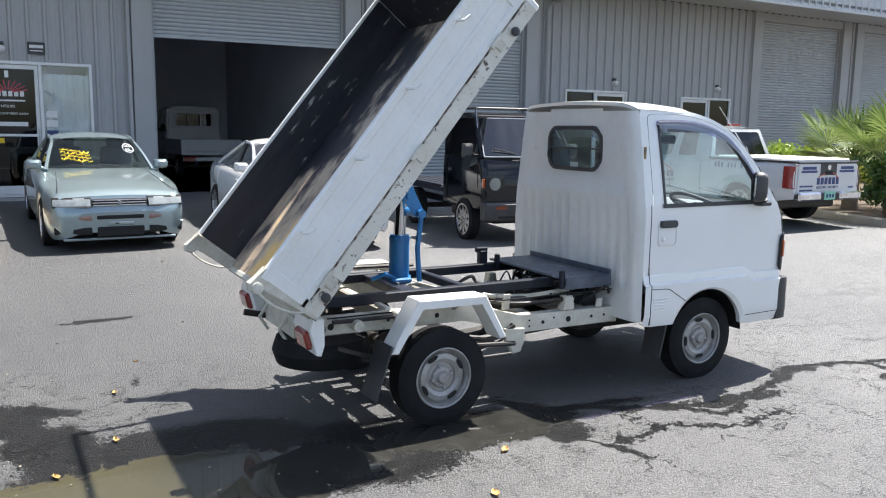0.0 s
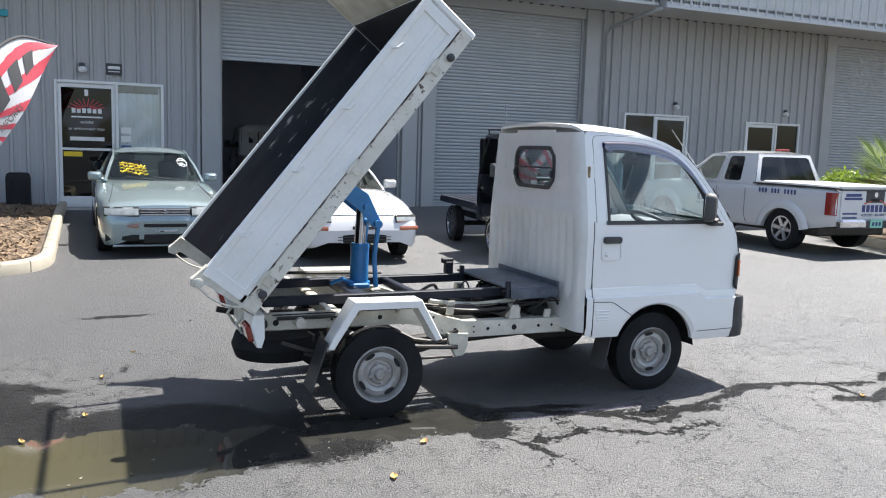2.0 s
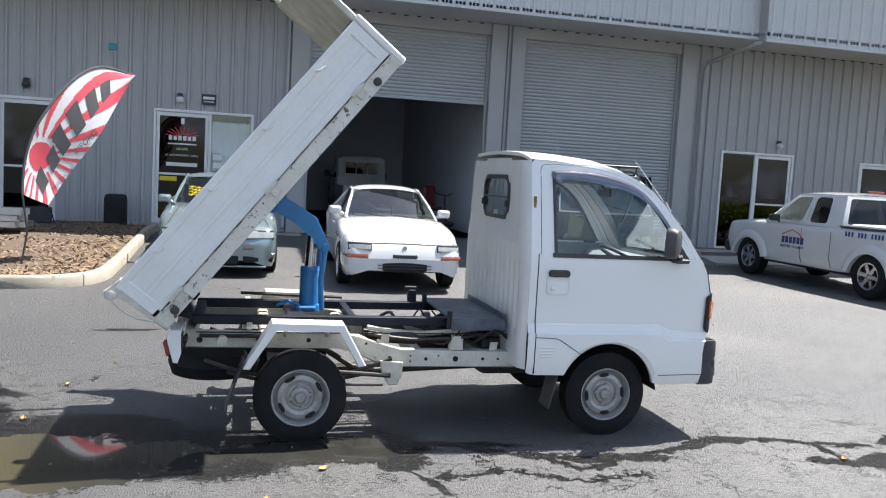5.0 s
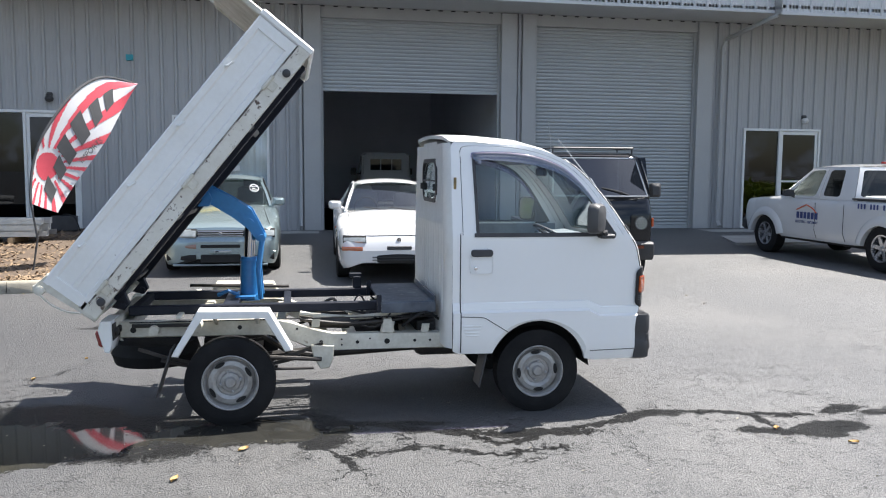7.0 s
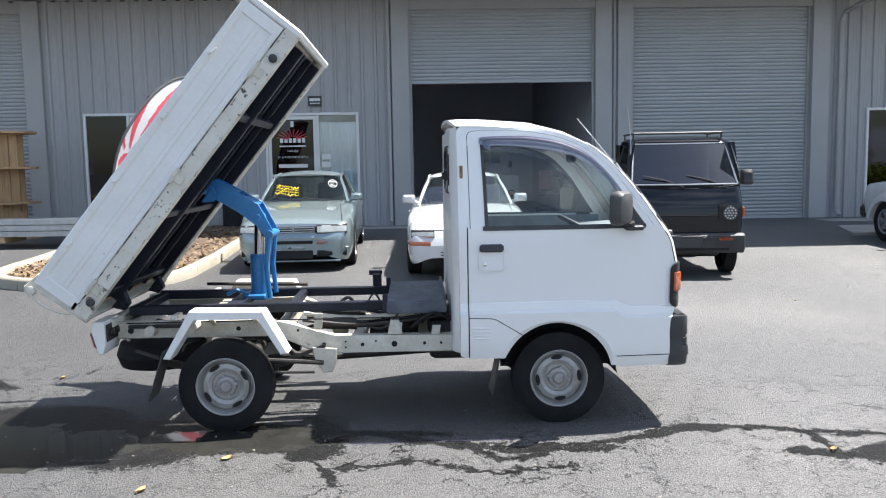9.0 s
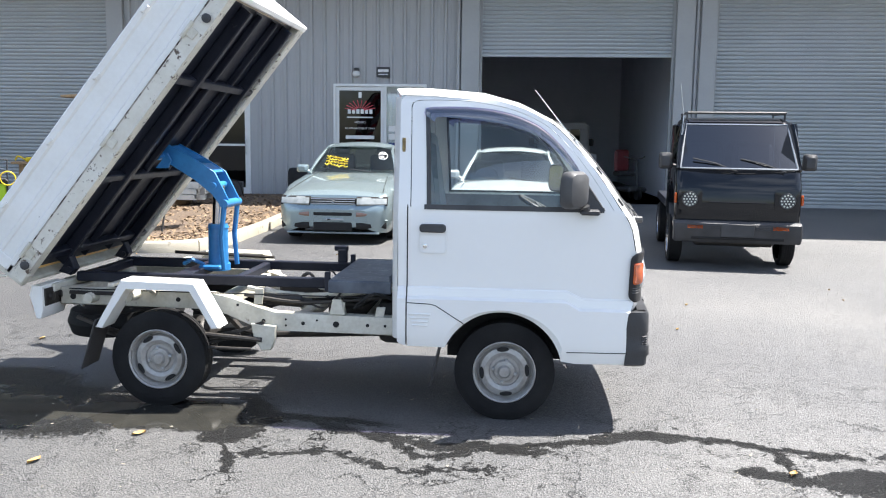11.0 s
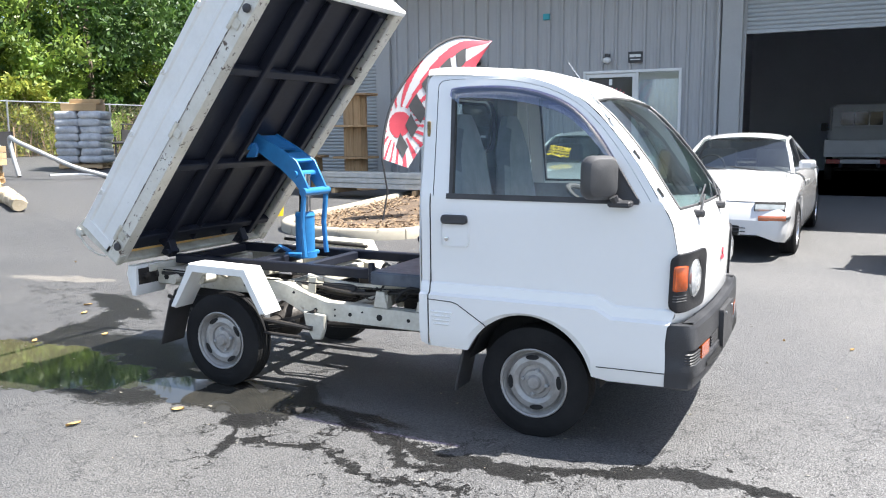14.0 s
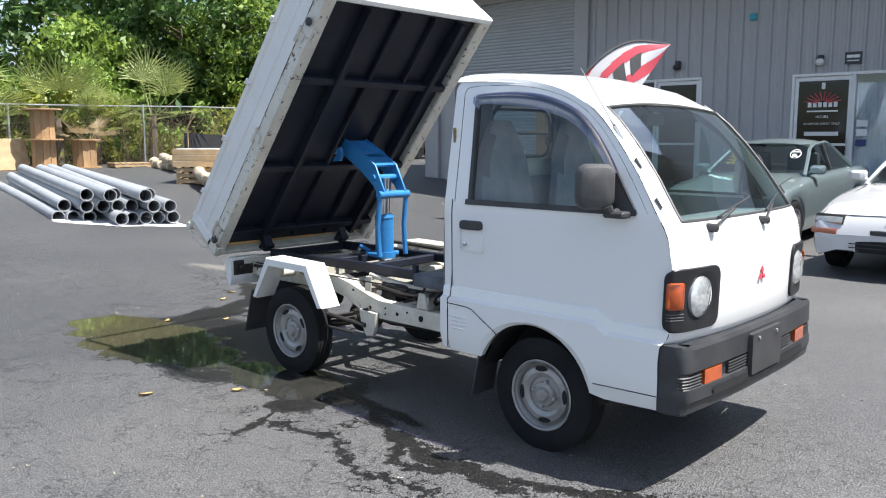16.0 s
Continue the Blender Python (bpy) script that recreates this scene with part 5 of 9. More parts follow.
# rear light panels
for s in (-1, 1):
    tl = thing("tail_lamp", "red tail lamp on a white steel end panel", "")
    tl.parent = truck
    yc = C + s * 0.50
    bm = B()
    prism(bm, [(-0.675, 0.655), (-0.735, 0.655), (-0.75, 0.60), (-0.715, 0.47), (-0.69, 0.465), (-0.672, 0.52)], yc - 0.125, yc + 0.125, "y", 0.004)
    part("end_panel", bm, WHITE_WORN, tl)
    # dark plate painted in for the panel's shaded hollow, with lamp holder backs
    bm = B()
    span(bm, (-0.674, yc - 0.105, 0.535), (-0.666, yc + 0.105, 0.635), 0.003)
    for q in (-0.05, 0.04):
        lathe(bm, [(-0.01, 0.022), (0.012, 0.022), (0.016, 0.012)], 10, "x", (-0.66, yc + q, 0.585))
    part("hollow_shade_and_holders", bm, GREASE, tl, "lamp holder backs on a dark plate for the shaded hollow")
    bm = B()
    box(bm, (-0.745, yc + s * 0.02, 0.545), (0.04, 0.15, 0.10), 0.012, Matrix.Translation((-0.745, 0, 0.545)) @ Matrix.Rotation(radians(-14), 4, "Y") @ Matrix.Translation((0.745, 0, -0.545)))
    part("lens", bm, REDLENS, tl)
bm = B()
box(bm, (-0.69, C, 0.625), (0.06, 1.05, 0.05), 0.008)
box(bm, (-0.70, C, 0.53), (0.015, 0.5, 0.12), 0.004)
part("rear_beam", bm, CREAM, ch)
for y in (0.50, 0.86):
    bm = B()
    tube(bm, [(-0.70, y, 0.58), (-0.75, y + 0.01, 0.50), (-0.70, y + 0.02, 0.42)], 0.010, 6)
    part("tow_hook", bm, CREAM, ch)

# ---- subframe and hoist ----
sf = thing("tipper_subframe", "black steel subframe under the bed", "")
sf.parent = truck
for y in (0.335, 0.955):
    bm = B()
    box(bm, (0.30, y, 0.665), (1.86, 0.05, 0.058), 0.006)
    part("beam", bm, BLACKP, sf)
    bm = B()
    box(bm, (0.92, y - (0.145 if y < C else 0.04), 0.70), (0.03, 0.03, 0.11), 0.004)
    part("stop", bm, BLACKP, sf)
for x, w in ((-0.60, 0.06), (-0.02, 0.10), (0.34, 0.05)):
    bm = B()
    box(bm, (x, C, 0.66), (w, 0.575, 0.05), 0.006)
    part("cross_beam", bm, BLACKP, sf)
DECK = mk("scuffed_deck", (0.045, 0.056, 0.075), (0.11, 0.13, 0.16), 6, 0.36, fine=30, bump=0.1, spots=(0.26, 0.28, 0.30), spot_scale=9, spot_at=0.60)
bm = B()
span(bm, (0.93, 0.165, 0.697), (1.285, 1.03, 0.712), 0.004)
span(bm, (0.93, 0.160, 0.640), (1.285, 0.172, 0.705), 0.003)
span(bm, (1.272, 0.165, 0.705), (1.285, 1.03, 0.745), 0.003)
part("deck_plate", bm, DECK, sf, "scuffed black deck plate")
bm = B()
box(bm, (0.84, 0.98, 0.735), (0.06, 0.05, 0.09), 0.006)
box(bm, (0.83, 0.98, 0.785), (0.09, 0.035, 0.035), 0.006)
part("latch", bm, BLACKP, sf)
for y, x0, x1 in ((1.09, -0.35, 0.35),):
    bm = B()
    tube(bm, [(x0, y, 0.715), (x1, y - 0.03, 0.70)], 0.012, 6)
    part("prop_rod", bm, GREASE, sf)
BED = pose(-0.757, C, 0.700, 0, -51.3, 0)                     # u along the floor, w out of the bed
HC = 0.735
hoist = thing("hoist", "blue hydraulic hoist arm and ram", "")
hoist.parent = truck
bm = B()
tube(bm, [(0.085, HC, 0.66), (0.088, HC, 0.93)], 0.062, 20)
tube(bm, [(0.088, HC, 0.93), (0.088, HC, 0.955)], [0.066, 0.058], 20)
tube(bm, [(0.085, HC, 0.66), (0.085, HC, 0.70)], 0.075, 20)
part("ram_barrel", bm, BLUE, hoist)
bm = B()
tube(bm, [(0.088, HC, 0.955), (0.10, HC, 1.20)], 0.037, 16)
part("ram_rod", bm, CHROME, hoist)
bm = B()
for y in (HC - 0.095, HC + 0.095):
    prism(bm, [(-0.245, 1.385), (-0.19, 1.455), (-0.02, 1.365), (0.11, 1.285), (0.195, 1.115), (0.185, 1.07), (0.145, 1.07), (0.09, 1.15), (-0.02, 1.235), (-0.22, 1.355)], y - 0.007, y + 0.007, "y", 0.002)
part("arm_side", bm, BLUE, hoist)
bm = B()
for a, b in (((-0.19, 1.443), (-0.03, 1.362)), ((0.02, 1.335), (0.10, 1.282))):
    rings(bm, [[(a[0], HC - 0.088, a[1]), (a[0], HC + 0.088, a[1]), (b[0], HC + 0.088, b[1]), (b[0], HC - 0.088, b[1])], [(a[0] - 0.008, HC - 0.088, a[1] - 0.012), (a[0] - 0.008, HC + 0.088, a[1] - 0.012), (b[0] - 0.008, HC + 0.088, b[1] - 0.012), (b[0] - 0.008, HC - 0.088, b[1] - 0.012)]])
part("arm_web", bm, BLUE, hoist)
for px, pz, pw_, pr in ((0.175, 1.09, 0.135, 0.026), (0.10, 1.20, 0.12, 0.022), (-0.225, 1.375, 0.165, 0.022)):
    bm = B()
    tube(bm, [(px, HC - pw_, pz), (px, HC + pw_, pz)], pr, 12)
    part("pivot_pin", bm, BLUE, hoist)
for y in (HC - 0.12, HC + 0.12):
    bm = B()
    tube(bm, [(0.175, y, 1.09), (0.150, y, 0.88), (0.165, y, 0.68)], 0.0165, 8)
    part("link", bm, BLUE, hoist)
bm = B()
box(bm, (0.06, HC, 0.685), (0.14, 0.20, 0.03), 0.008)
tube(bm, [(0.02, HC - 0.07, 0.70), (-0.05, HC - 0.09, 0.735), (-0.12, HC - 0.05, 0.70)], 0.014, 6)
part("ram_foot", bm, BLUE, hoist)
# ---- bed ----
bed = thing("tipper_bed", "white steel tipping bed, black and rusty inside", "", BED)
bed.parent = truck
LB, HB, WB = 1.955, 0.33, 0.705
RUST_IN = mk("rusty_black_bed", (0.014, 0.013, 0.020), (0.042, 0.038, 0.044), 3, 0.55, fine=25, bump=0.25, spots=(0.34, 0.33, 0.32),
             spot_scale=5, spot_at=0.70, stretch=(0.5, 3.2, 3.2))
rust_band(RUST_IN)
BLACK_IN = mk("scuffed_black_bed", (0.013, 0.014, 0.022), (0.035, 0.035, 0.043), 3, 0.45, fine=25, bump=0.25, spots=(0.42, 0.41, 0.39), spot_scale=9, spot_at=0.625, stretch=(0.45, 2.4, 2.4))
RAILPAINT = mk("chipped_cream_paint", (0.70, 0.68, 0.61), (0.58, 0.55, 0.47), 6, 0.45, fine=50, bump=0.08, spots=(0.10, 0.07, 0.05), spot_scale=26, spot_at=0.585)
SEAM = mk("rusty_seam", (0.50, 0.48, 0.42), (0.34, 0.31, 0.25), 25, 0.8, fine=90, bump=0.4, spots=(0.05, 0.036, 0.026), spot_scale=11, spot_at=0.50)
bm = B()
box(bm, (LB / 2, 0, 0.045), (LB, 2 * WB - 0.06, 0.012))
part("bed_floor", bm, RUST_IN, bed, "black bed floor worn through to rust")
bm = B()
rings(bm, [[(u, y, 0.036) for y in (-WB + 0.035, WB - 0.035)] for u in (0.03, LB - 0.02)], closed=False)
part("floor_underside", bm, BLACKP, bed, smooth=None)
for s in (-1, 1):
    sw = thing("side_board", "white pressed steel side board with rope hooks", "")
    sw.parent = bed
    yo = s * WB
    bm = B()
    prof = [(0.028, 0.062), (0.0, 0.066), (0.0, 0.095), (0.010, 0.105), (0.010, 0.165), (0.004, 0.172), (0.004, 0.190), (0.010, 0.197), (0.010, 0.285), (0.0, 0.295), (-0.004, 0.325), (0.004, 0.334), (0.030, 0.334), (0.034, 0.325), (0.030, 0.30), (0.030, 0.066)]
    rings(bm, [[(u, yo - s * d, w) for d, w in prof] for u in (0.0, LB)])
    for u in (0.035, LB - 0.035):
        box(bm, (u, yo - s * 0.010, 0.197), (0.07, 0.022, 0.235), 0.005)
    part("board", bm, WHITE_WORN, sw, smooth=30)
    bm = B()
    rings(bm, [[(u, yo - s * 0.0325, w) for w in (0.052, 0.322)] for u in (0.005, LB - 0.005)], closed=False)
    part("inner_lining", bm, BLACK_IN, sw, smooth=None)
    for u in (0.28, 0.72, 1.16, 1.60):
        bm = B()
        tube(bm, [(u, yo + s * 0.0, 0.300), (u + 0.004, yo + s * 0.030, 0.294), (u + 0.012, yo + s * 0.046, 0.285), (u + 0.050, yo + s * 0.050, 0.276)], 0.008, 6)
        part("rope_hook", bm, WHITE_WORN, sw)
    bm = B()
    prof = [(0.0, -0.022), (0.0, 0.056), (0.022, 0.056), (0.026, 0.046), (0.080, 0.046), (0.088, 0.03), (0.088, -0.012), (0.078, -0.022)]
    rings(bm, [[(u, yo + s * 0.004 - s * d, w) for d, w in prof] for u in (0.0, LB + 0.01)])
    part("lower_rail", bm, RAILPAINT, bed)
    bm = B()
    span(bm, (0.06, yo - s * 0.004, 0.0565), (LB - 0.06, yo + s * 0.0065, 0.0625))
    part("rust_seam", bm, SEAM, bed, "blackened rusty seam under the side board", smooth=None)
    for u in (0.17, 0.95, 1.68):
        hg = thing("board_hinge", "", "")
        hg.parent = bed
        bm = B()
        tube(bm, [(u - 0.05, yo + s * 0.012, 0.062), (u + 0.05, yo + s * 0.012, 0.062)], 0.012, 8)
        box(bm, (u, yo + s * 0.009, 0.035), (0.055, 0.008, 0.06), 0.003)
        part("hinge_leaf", bm, CREAM, hg)
    for u in (0.10, 1.79):
        bm = B()
        lathe(bm, [(-0.01, 0.024), (s * 0.022, 0.024), (s * 0.026, 0.018)], 14, "y", (u, yo + s * 0.004, 0.012))
        part("bush", bm, PLASTIC, bed)
    # rear post with hook
    bm = B()
    prism(bm, [(-0.02, -0.03), (0.05, -0.03), (0.05, 0.34), (0.0, 0.345), (-0.055, 0.36), (-0.085, 0.335), (-0.075, 0.30), (-0.03, 0.285)], yo - s * 0.05 if s > 0 else yo, yo if s > 0 else yo + 0.05, "y", 0.006)
    part("rear_post", bm, CREAM, bed)
    bm = B()
    tube(bm, smooth_line([(-0.06, yo + s * 0.012, 0.33), (-0.075, yo + s * 0.014, 0.22), (-0.055, yo + s * 0.014, 0.12), (-0.02, yo + s * 0.012, 0.06)], 5), 0.006, 6)
    lathe(bm, [(-0.02 * s, 0.028), (0.016 * s, 0.028), (0.02 * s, 0.018)], 12, "y", (-0.05, yo, 0.315))
    part("gate_latch", bm, CREAM, bed)
bm = B()
box(bm, (-0.012, 0, 0.02), (0.035, 2 * WB - 0.10, 0.075), 0.006)
part("rear_sill", bm, CREAM, bed, "rust-stained rear sill")
hb = thing("headboard", "white headboard with a raised guard", "")
hb.parent = bed
bm = B()
box(bm, (LB + 0.026, 0, 0.155), (0.045, 2 * WB + 0.01, 0.37), 0.01)
part("panel", bm, WHITE_WORN, hb)
bm = B()
box(bm, (LB + 0.018, 0.0, 0.57), (0.02, 2 * WB - 0.10, 0.46), 0.006)
for y in (-WB + 0.05, WB - 0.05):
    box(bm, (LB + 0.018, y, 0.57), (0.04, 0.05, 0.47), 0.008)
part("guard_panel", bm, CREAM, hb)
for y in (-0.62, 0.62):
    bm = B()
    box(bm, (LB + 0.02, y, 0.97), (0.03, 0.03, 0.34), 0.006)
    part("guard_post", bm, CREAM, hb)
bm = B()
box(bm, (LB + 0.02, 0, 1.15), (0.03, 2 * WB - 0.12, 0.03), 0.006)
part("guard_rail", bm, CREAM, hb)
bm = B()
rings(bm, [[(LB - 0.002, y, w) for y in (-WB + 0.04, WB - 0.04)] for w in (0.05, 0.34)], closed=False)
part("inner_lining", bm, BLACK_IN, hb, smooth=None)
# ribs under the floor
for y, w, h in ((-0.345, 0.045, 0.07), (-0.08, 0.022, 0.04), (0.225, 0.022, 0.04), (0.46, 0.045, 0.07)):
    bm = B()
    box(bm, (LB / 2 + 0.02, y, 0.035 - h / 2), (LB - 0.10, w, h), 0.006)
    part("floor_rib", bm, BLACKP, bed)
for u in (0.16, 0.725, 1.415):
    bm = B()
    box(bm, (u, 0, 0.008), (0.05, 2 * WB - 0.12, 0.05), 0.006)
    part("cross_rib", bm, BLACKP, bed)
for y in (-0.34, 0.34):
    bm = B()
    prism(bm, [(0.02, -0.03), (0.14, -0.03), (0.10, -0.10), (0.05, -0.10)], y - 0.03, y + 0.03, "y", 0.004)
    tube(bm, [(0.075, y - 0.05, -0.075), (0.075, y + 0.05, -0.075)], 0.018, 10)
    part("tipping_hinge", bm, BLACKP, bed)
for y in (0.09 - 0.165, 0.09 + 0.165):
    bm = B()
    prism(bm, [(0.80, -0.03), (0.92, -0.03), (0.90, -0.075), (0.85, -0.09)], y - 0.01, y + 0.01, "y", 0.002)
    part("hoist_lug", bm, BLUE, hoist, m=BED)

# ---- parked vehicles ----
def alloy_mesh(r, w, spokes, metal):
    bm = B()
    lathe(bm, [(w * 0.42, r), (-w * 0.40, r), (-w * 0.46, r + 0.012), (-w * 0.44, r - 0.012), (-w * 0.10, r - 0.03), (w * 0.3, r - 0.035)], 32, "y", caps=False)
    lathe(bm, [(-w * 0.05, 0.065), (-w * 0.30, 0.06), (-w * 0.36, 0.035), (-w * 0.36, 0.0)], 16, "y")
    for k in range(spokes):
        a = 2 * math.pi * k / spokes
        m = Matrix.Rotation(a, 4, "Y")
        pts = [(0.04, -w * 0.34, -0.035), (0.04, -w * 0.34, 0.035), (r - 0.01, -w * 0.40, 0.03), (r - 0.01, -w * 0.40, -0.03)]
        rings(bm, [[m @ Vector(p) for p in pts], [m @ (Vector(p) + Vector((0, 0.03, 0))) for p in pts]])
    return mesh(bm, "rim", metal, 35)


def car_wheel(par, x, y, r, w, rim_r, s, spokes=5, turn=0.0, metal=None):
    wl = thing("wheel", "", "", pose(x, y, r, 0, turn, 0 if s < 0 else 180))
    wl.parent = par
    new("tyre", tyre_mesh(r, w, rim_r)).parent = wl
    new("rim", alloy_mesh(rim_r, w, spokes, metal or ALLOY)).parent = wl
    bm = B()
    lathe(bm, [(w * 0.05, rim_r - 0.01), (w * 0.1, rim_r - 0.01)], 20, "y")
    part("brake_disc", bm, DARKHOLE, wl)


SIDE_F = [(0.0, 0.05), (0.12, 0.018), (0.3, 0.004), (0.55, 0.0), (0.72, 0.004), (0.86, 0.018), (0.95, 0.042), (1.0, 0.085)]


def car_body(bm, L, W, top, crown, wheels, R, low, plan):
    """A body shell from nose (x = 0) to tail (x = L) with round arches."""
    xs = {0.0, 0.012, 0.035, 0.07, 0.13, 0.18, L, *np.linspace(0, L, 44)}
    for cx in wheels:
        xs |= {cx - R * math.cos(radians(a)) for a in range(0, 181, 12)} | {cx - R - 0.004, cx + R + 0.004}
    rows = []
    for x in sorted(v for v in xs if 0 <= v <= L):
        zb = low(x)
        for cx in wheels:
            d = R * R - (x - cx) ** 2
            if d >= 0:
                zb = max(zb, 0.30 + math.sqrt(d) * 0.98)
        zt, b, cr = interp(x, top), W / 2 * interp(x, plan), interp(x, crown)
        half = [(b - d, zb + (zt - zb) * f) for f, d in SIDE_F]
        e = half[-1][0]
        half += [(e * f, zt + cr * (1 - f * f)) for f in (0.9, 0.7, 0.45, 0.2)]
        rows.append([(x, y, z) for y, z in half] + [(x, -y, z) for y, z in half[::-1]])
    rings(bm, rows, closed=False)
    for r in (rows[0], rows[-1]):
        bm.faces.new([bm.verts.new(p) for p in r])
    return rows


def greenhouse(par, body_mat, g, glass_mat=CARGLASS):
    """Roof, pillars and panes. g: screen foot, roof front, roof rear, rear foot (x, z), half-widths at foot and roof."""
    (x0, z0), (x1, z1), (x2, z2), (x3, z3), wb, wr = g
    bm = B()
    rings(bm, [[(x1 - 0.03 + (x2 - x1 + 0.06) * t + 0.05 * (1 - t) * (v * v), v * wr, z1 + (z2 - z1) * t + 0.05 * math.sin(math.pi * min(1, max(0, t))) + 0.045 * (1 - v * v) - 0.03 * v ** 8) for v in np.linspace(-1, 1, 13)] for t in np.linspace(0, 1, 9)], closed=False)
    part("roof", bm, body_mat, par, smooth=50)

    def screen(xa, za, xb, zb, bow):
        return [[(xa + (xb - xa) * t + bow * (v * v) * (1 - t * 0.5), v * (wb + (wr - wb) * t), za + (zb - za) * t) for v in np.linspace(-0.97, 0.97, 13)] for t in np.linspace(0, 1, 5)]
    for rows in (screen(x0, z0, x1, z1 + 0.02, 0.10), screen(x3, z3, x2, z2 + 0.02, -0.08)):
        bm = B()
        rings(bm, rows, closed=False)
        noshadow(part("screen", bm, glass_mat, par, smooth=60))
    for s in (-1, 1):
        bm = B()
        rings(bm, [[(x0 + 0.12 + (x3 - x0 - 0.24) * t + ((x1 - x0 - 0.02) * (1 - t) + (x2 - x3 + 0.04) * t) * f, s * (wb + (wr - wb) * f), z0 - 0.02 + ((z3 - z0) * t) + (z1 + (z2 - z1) * t - z0 - (z3 - z0) * t + 0.02) * f) for f in np.linspace(0, 1, 4)] for t in np.linspace(0, 1, 8)], closed=False)
        noshadow(part("side_glass", bm, glass_mat, par, smooth=60))
        bm = B()
        tube(bm, smooth_line([(x0 + 0.10, s * wb, z0 - 0.03), ((x0 + x1) / 2 + 0.07, s * (wb + wr) / 2, (z0 + z1) / 2), (x1 + 0.05, s * (wr - 0.005), z1 - 0.02), ((x1 + x2) / 2, s * wr, (z1 + z2) / 2 + 0.02), (x2 - 0.02, s * (wr - 0.005), z2 - 0.015), (x3 - 0.06, s * wb, z3 - 0.02)], 4), 0.028, 6)
        part("pillar", bm, body_mat, par)
        bm = B()
        xm = (x1 + x2) / 2 + 0.05
        tube(bm, [(xm + 0.02, s * (wb - 0.003), z0), (xm, s * (wr + 0.004), z1 + 0.02)], 0.026, 6)
        part("centre_post", bm, PLASTIC, par)
    bm = B()
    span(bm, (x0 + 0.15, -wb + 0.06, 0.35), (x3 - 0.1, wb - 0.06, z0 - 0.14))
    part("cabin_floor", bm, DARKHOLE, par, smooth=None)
    bm = B()
    prism(bm, [(x0 + 0.02, z0 - 0.05), (x0 + 0.5, z0 - 0.02), (x0 + 0.52, z0 - 0.2), (x0 + 0.1, z0 - 0.2)], -wb + 0.05, wb - 0.05, "y", 0.02)
    part("dashboard", bm, PLASTIC, par)
    for y in (-0.36, 0.36):
        bm = B()
        box(bm, (x1 + 0.35, y, z0 + 0.04), (0.16, 0.46, 0.42), 0.06, seg=2)
        box(bm, (x1 + 0.40, y, z0 + 0.30), (0.09, 0.26, 0.14), 0.03, seg=2)
        part("front_seat", bm, SEAT, par)


def patch(par, name, rows, mat, label="", smooth=40):
    bm = B()
    rings(bm, rows, closed=False)
    return part(name, bm, mat, par, label, smooth)


def slab(par, name, c, s, mat, bev=0.01, label="", m=None):
    bm = B()
    box(bm, c, s, bev, m)
    return part(name, bm, mat, par, label)


def lamp_lens(par, name, x, y0, y1, z0, z1, depth, mat, back=0.0, tilt=0.0):
    """A lens block whose outer end sweeps back round the corner."""
    bm = B()
    rows = []
    for t in np.linspace(0, 1, 7):
        y = y0 + (y1 - y0) * t
        xx = x + back * t * t
        rows.append([(xx, y, z0), (xx - 0.012, y, z0 + 0.02), (xx - 0.012 + tilt * 0.8, y, z1 - 0.02), (xx + tilt, y, z1), (xx + depth, y, z1), (xx + depth, y, z0)])
    rings(bm, rows)
    return part(name, bm, mat, par, smooth=40)


def mirror_pair(par, x, z, w, mat):
    for s in (-1, 1):
        bm = B()
        rows = [[(xx, s * (w + 0.10 + (y - 0.10) * sc), z + (zz) * sc) for y, zz in round_poly(0.0, -0.06, 0.20, 0.07, 0.04, 4)] for xx, sc in ((x - 0.09, 0.5), (x - 0.06, 0.9), (x, 1.0), (x + 0.03, 0.97))]
        rings(bm, rows)
        tube(bm, [(x, s * (w - 0.05), z - 0.07), (x - 0.02, s * (w + 0.06), z - 0.02)], 0.03, 6)
        part("door_mirror", bm, mat, par)


def wipers(par, x, z, w):
    for a, b in ((-0.55, 0.05), (0.05, 0.6)):
        bm = B()
        tube(bm, [(x - 0.03 + 0.1 * (a ** 2), a * w, z), (x + 0.02 + 0.08 * b * b, b * w, z + 0.05)], 0.010, 5)
        part("wiper", bm, PLASTIC, par)


LENSC = mk("clear_lamp_lens", (0.40, 0.42, 0.40), (0.26, 0.28, 0.27), 14, 0.12, 0.2, coat=1, rvar=0.03)


def parked(x, y, a0, a1, yaw):
    """A pose on the sloping ground: nose at y, axles a0 and a1 behind it, nose towards -y."""
    z0, z1 = gz(x, y + a0), gz(x, y + a1)
    th = math.atan2(z1 - z0, a1 - a0)
    return Matrix.Translation((x, y, z0 - a0 * math.tan(th))) @ FACING @ pose(0, 0, 0, 0, 0, yaw) @ Matrix.Rotation(-th, 4, "Y")


FACING = Matrix.Rotation(radians(90), 4, "Z")                 # nose towards -y

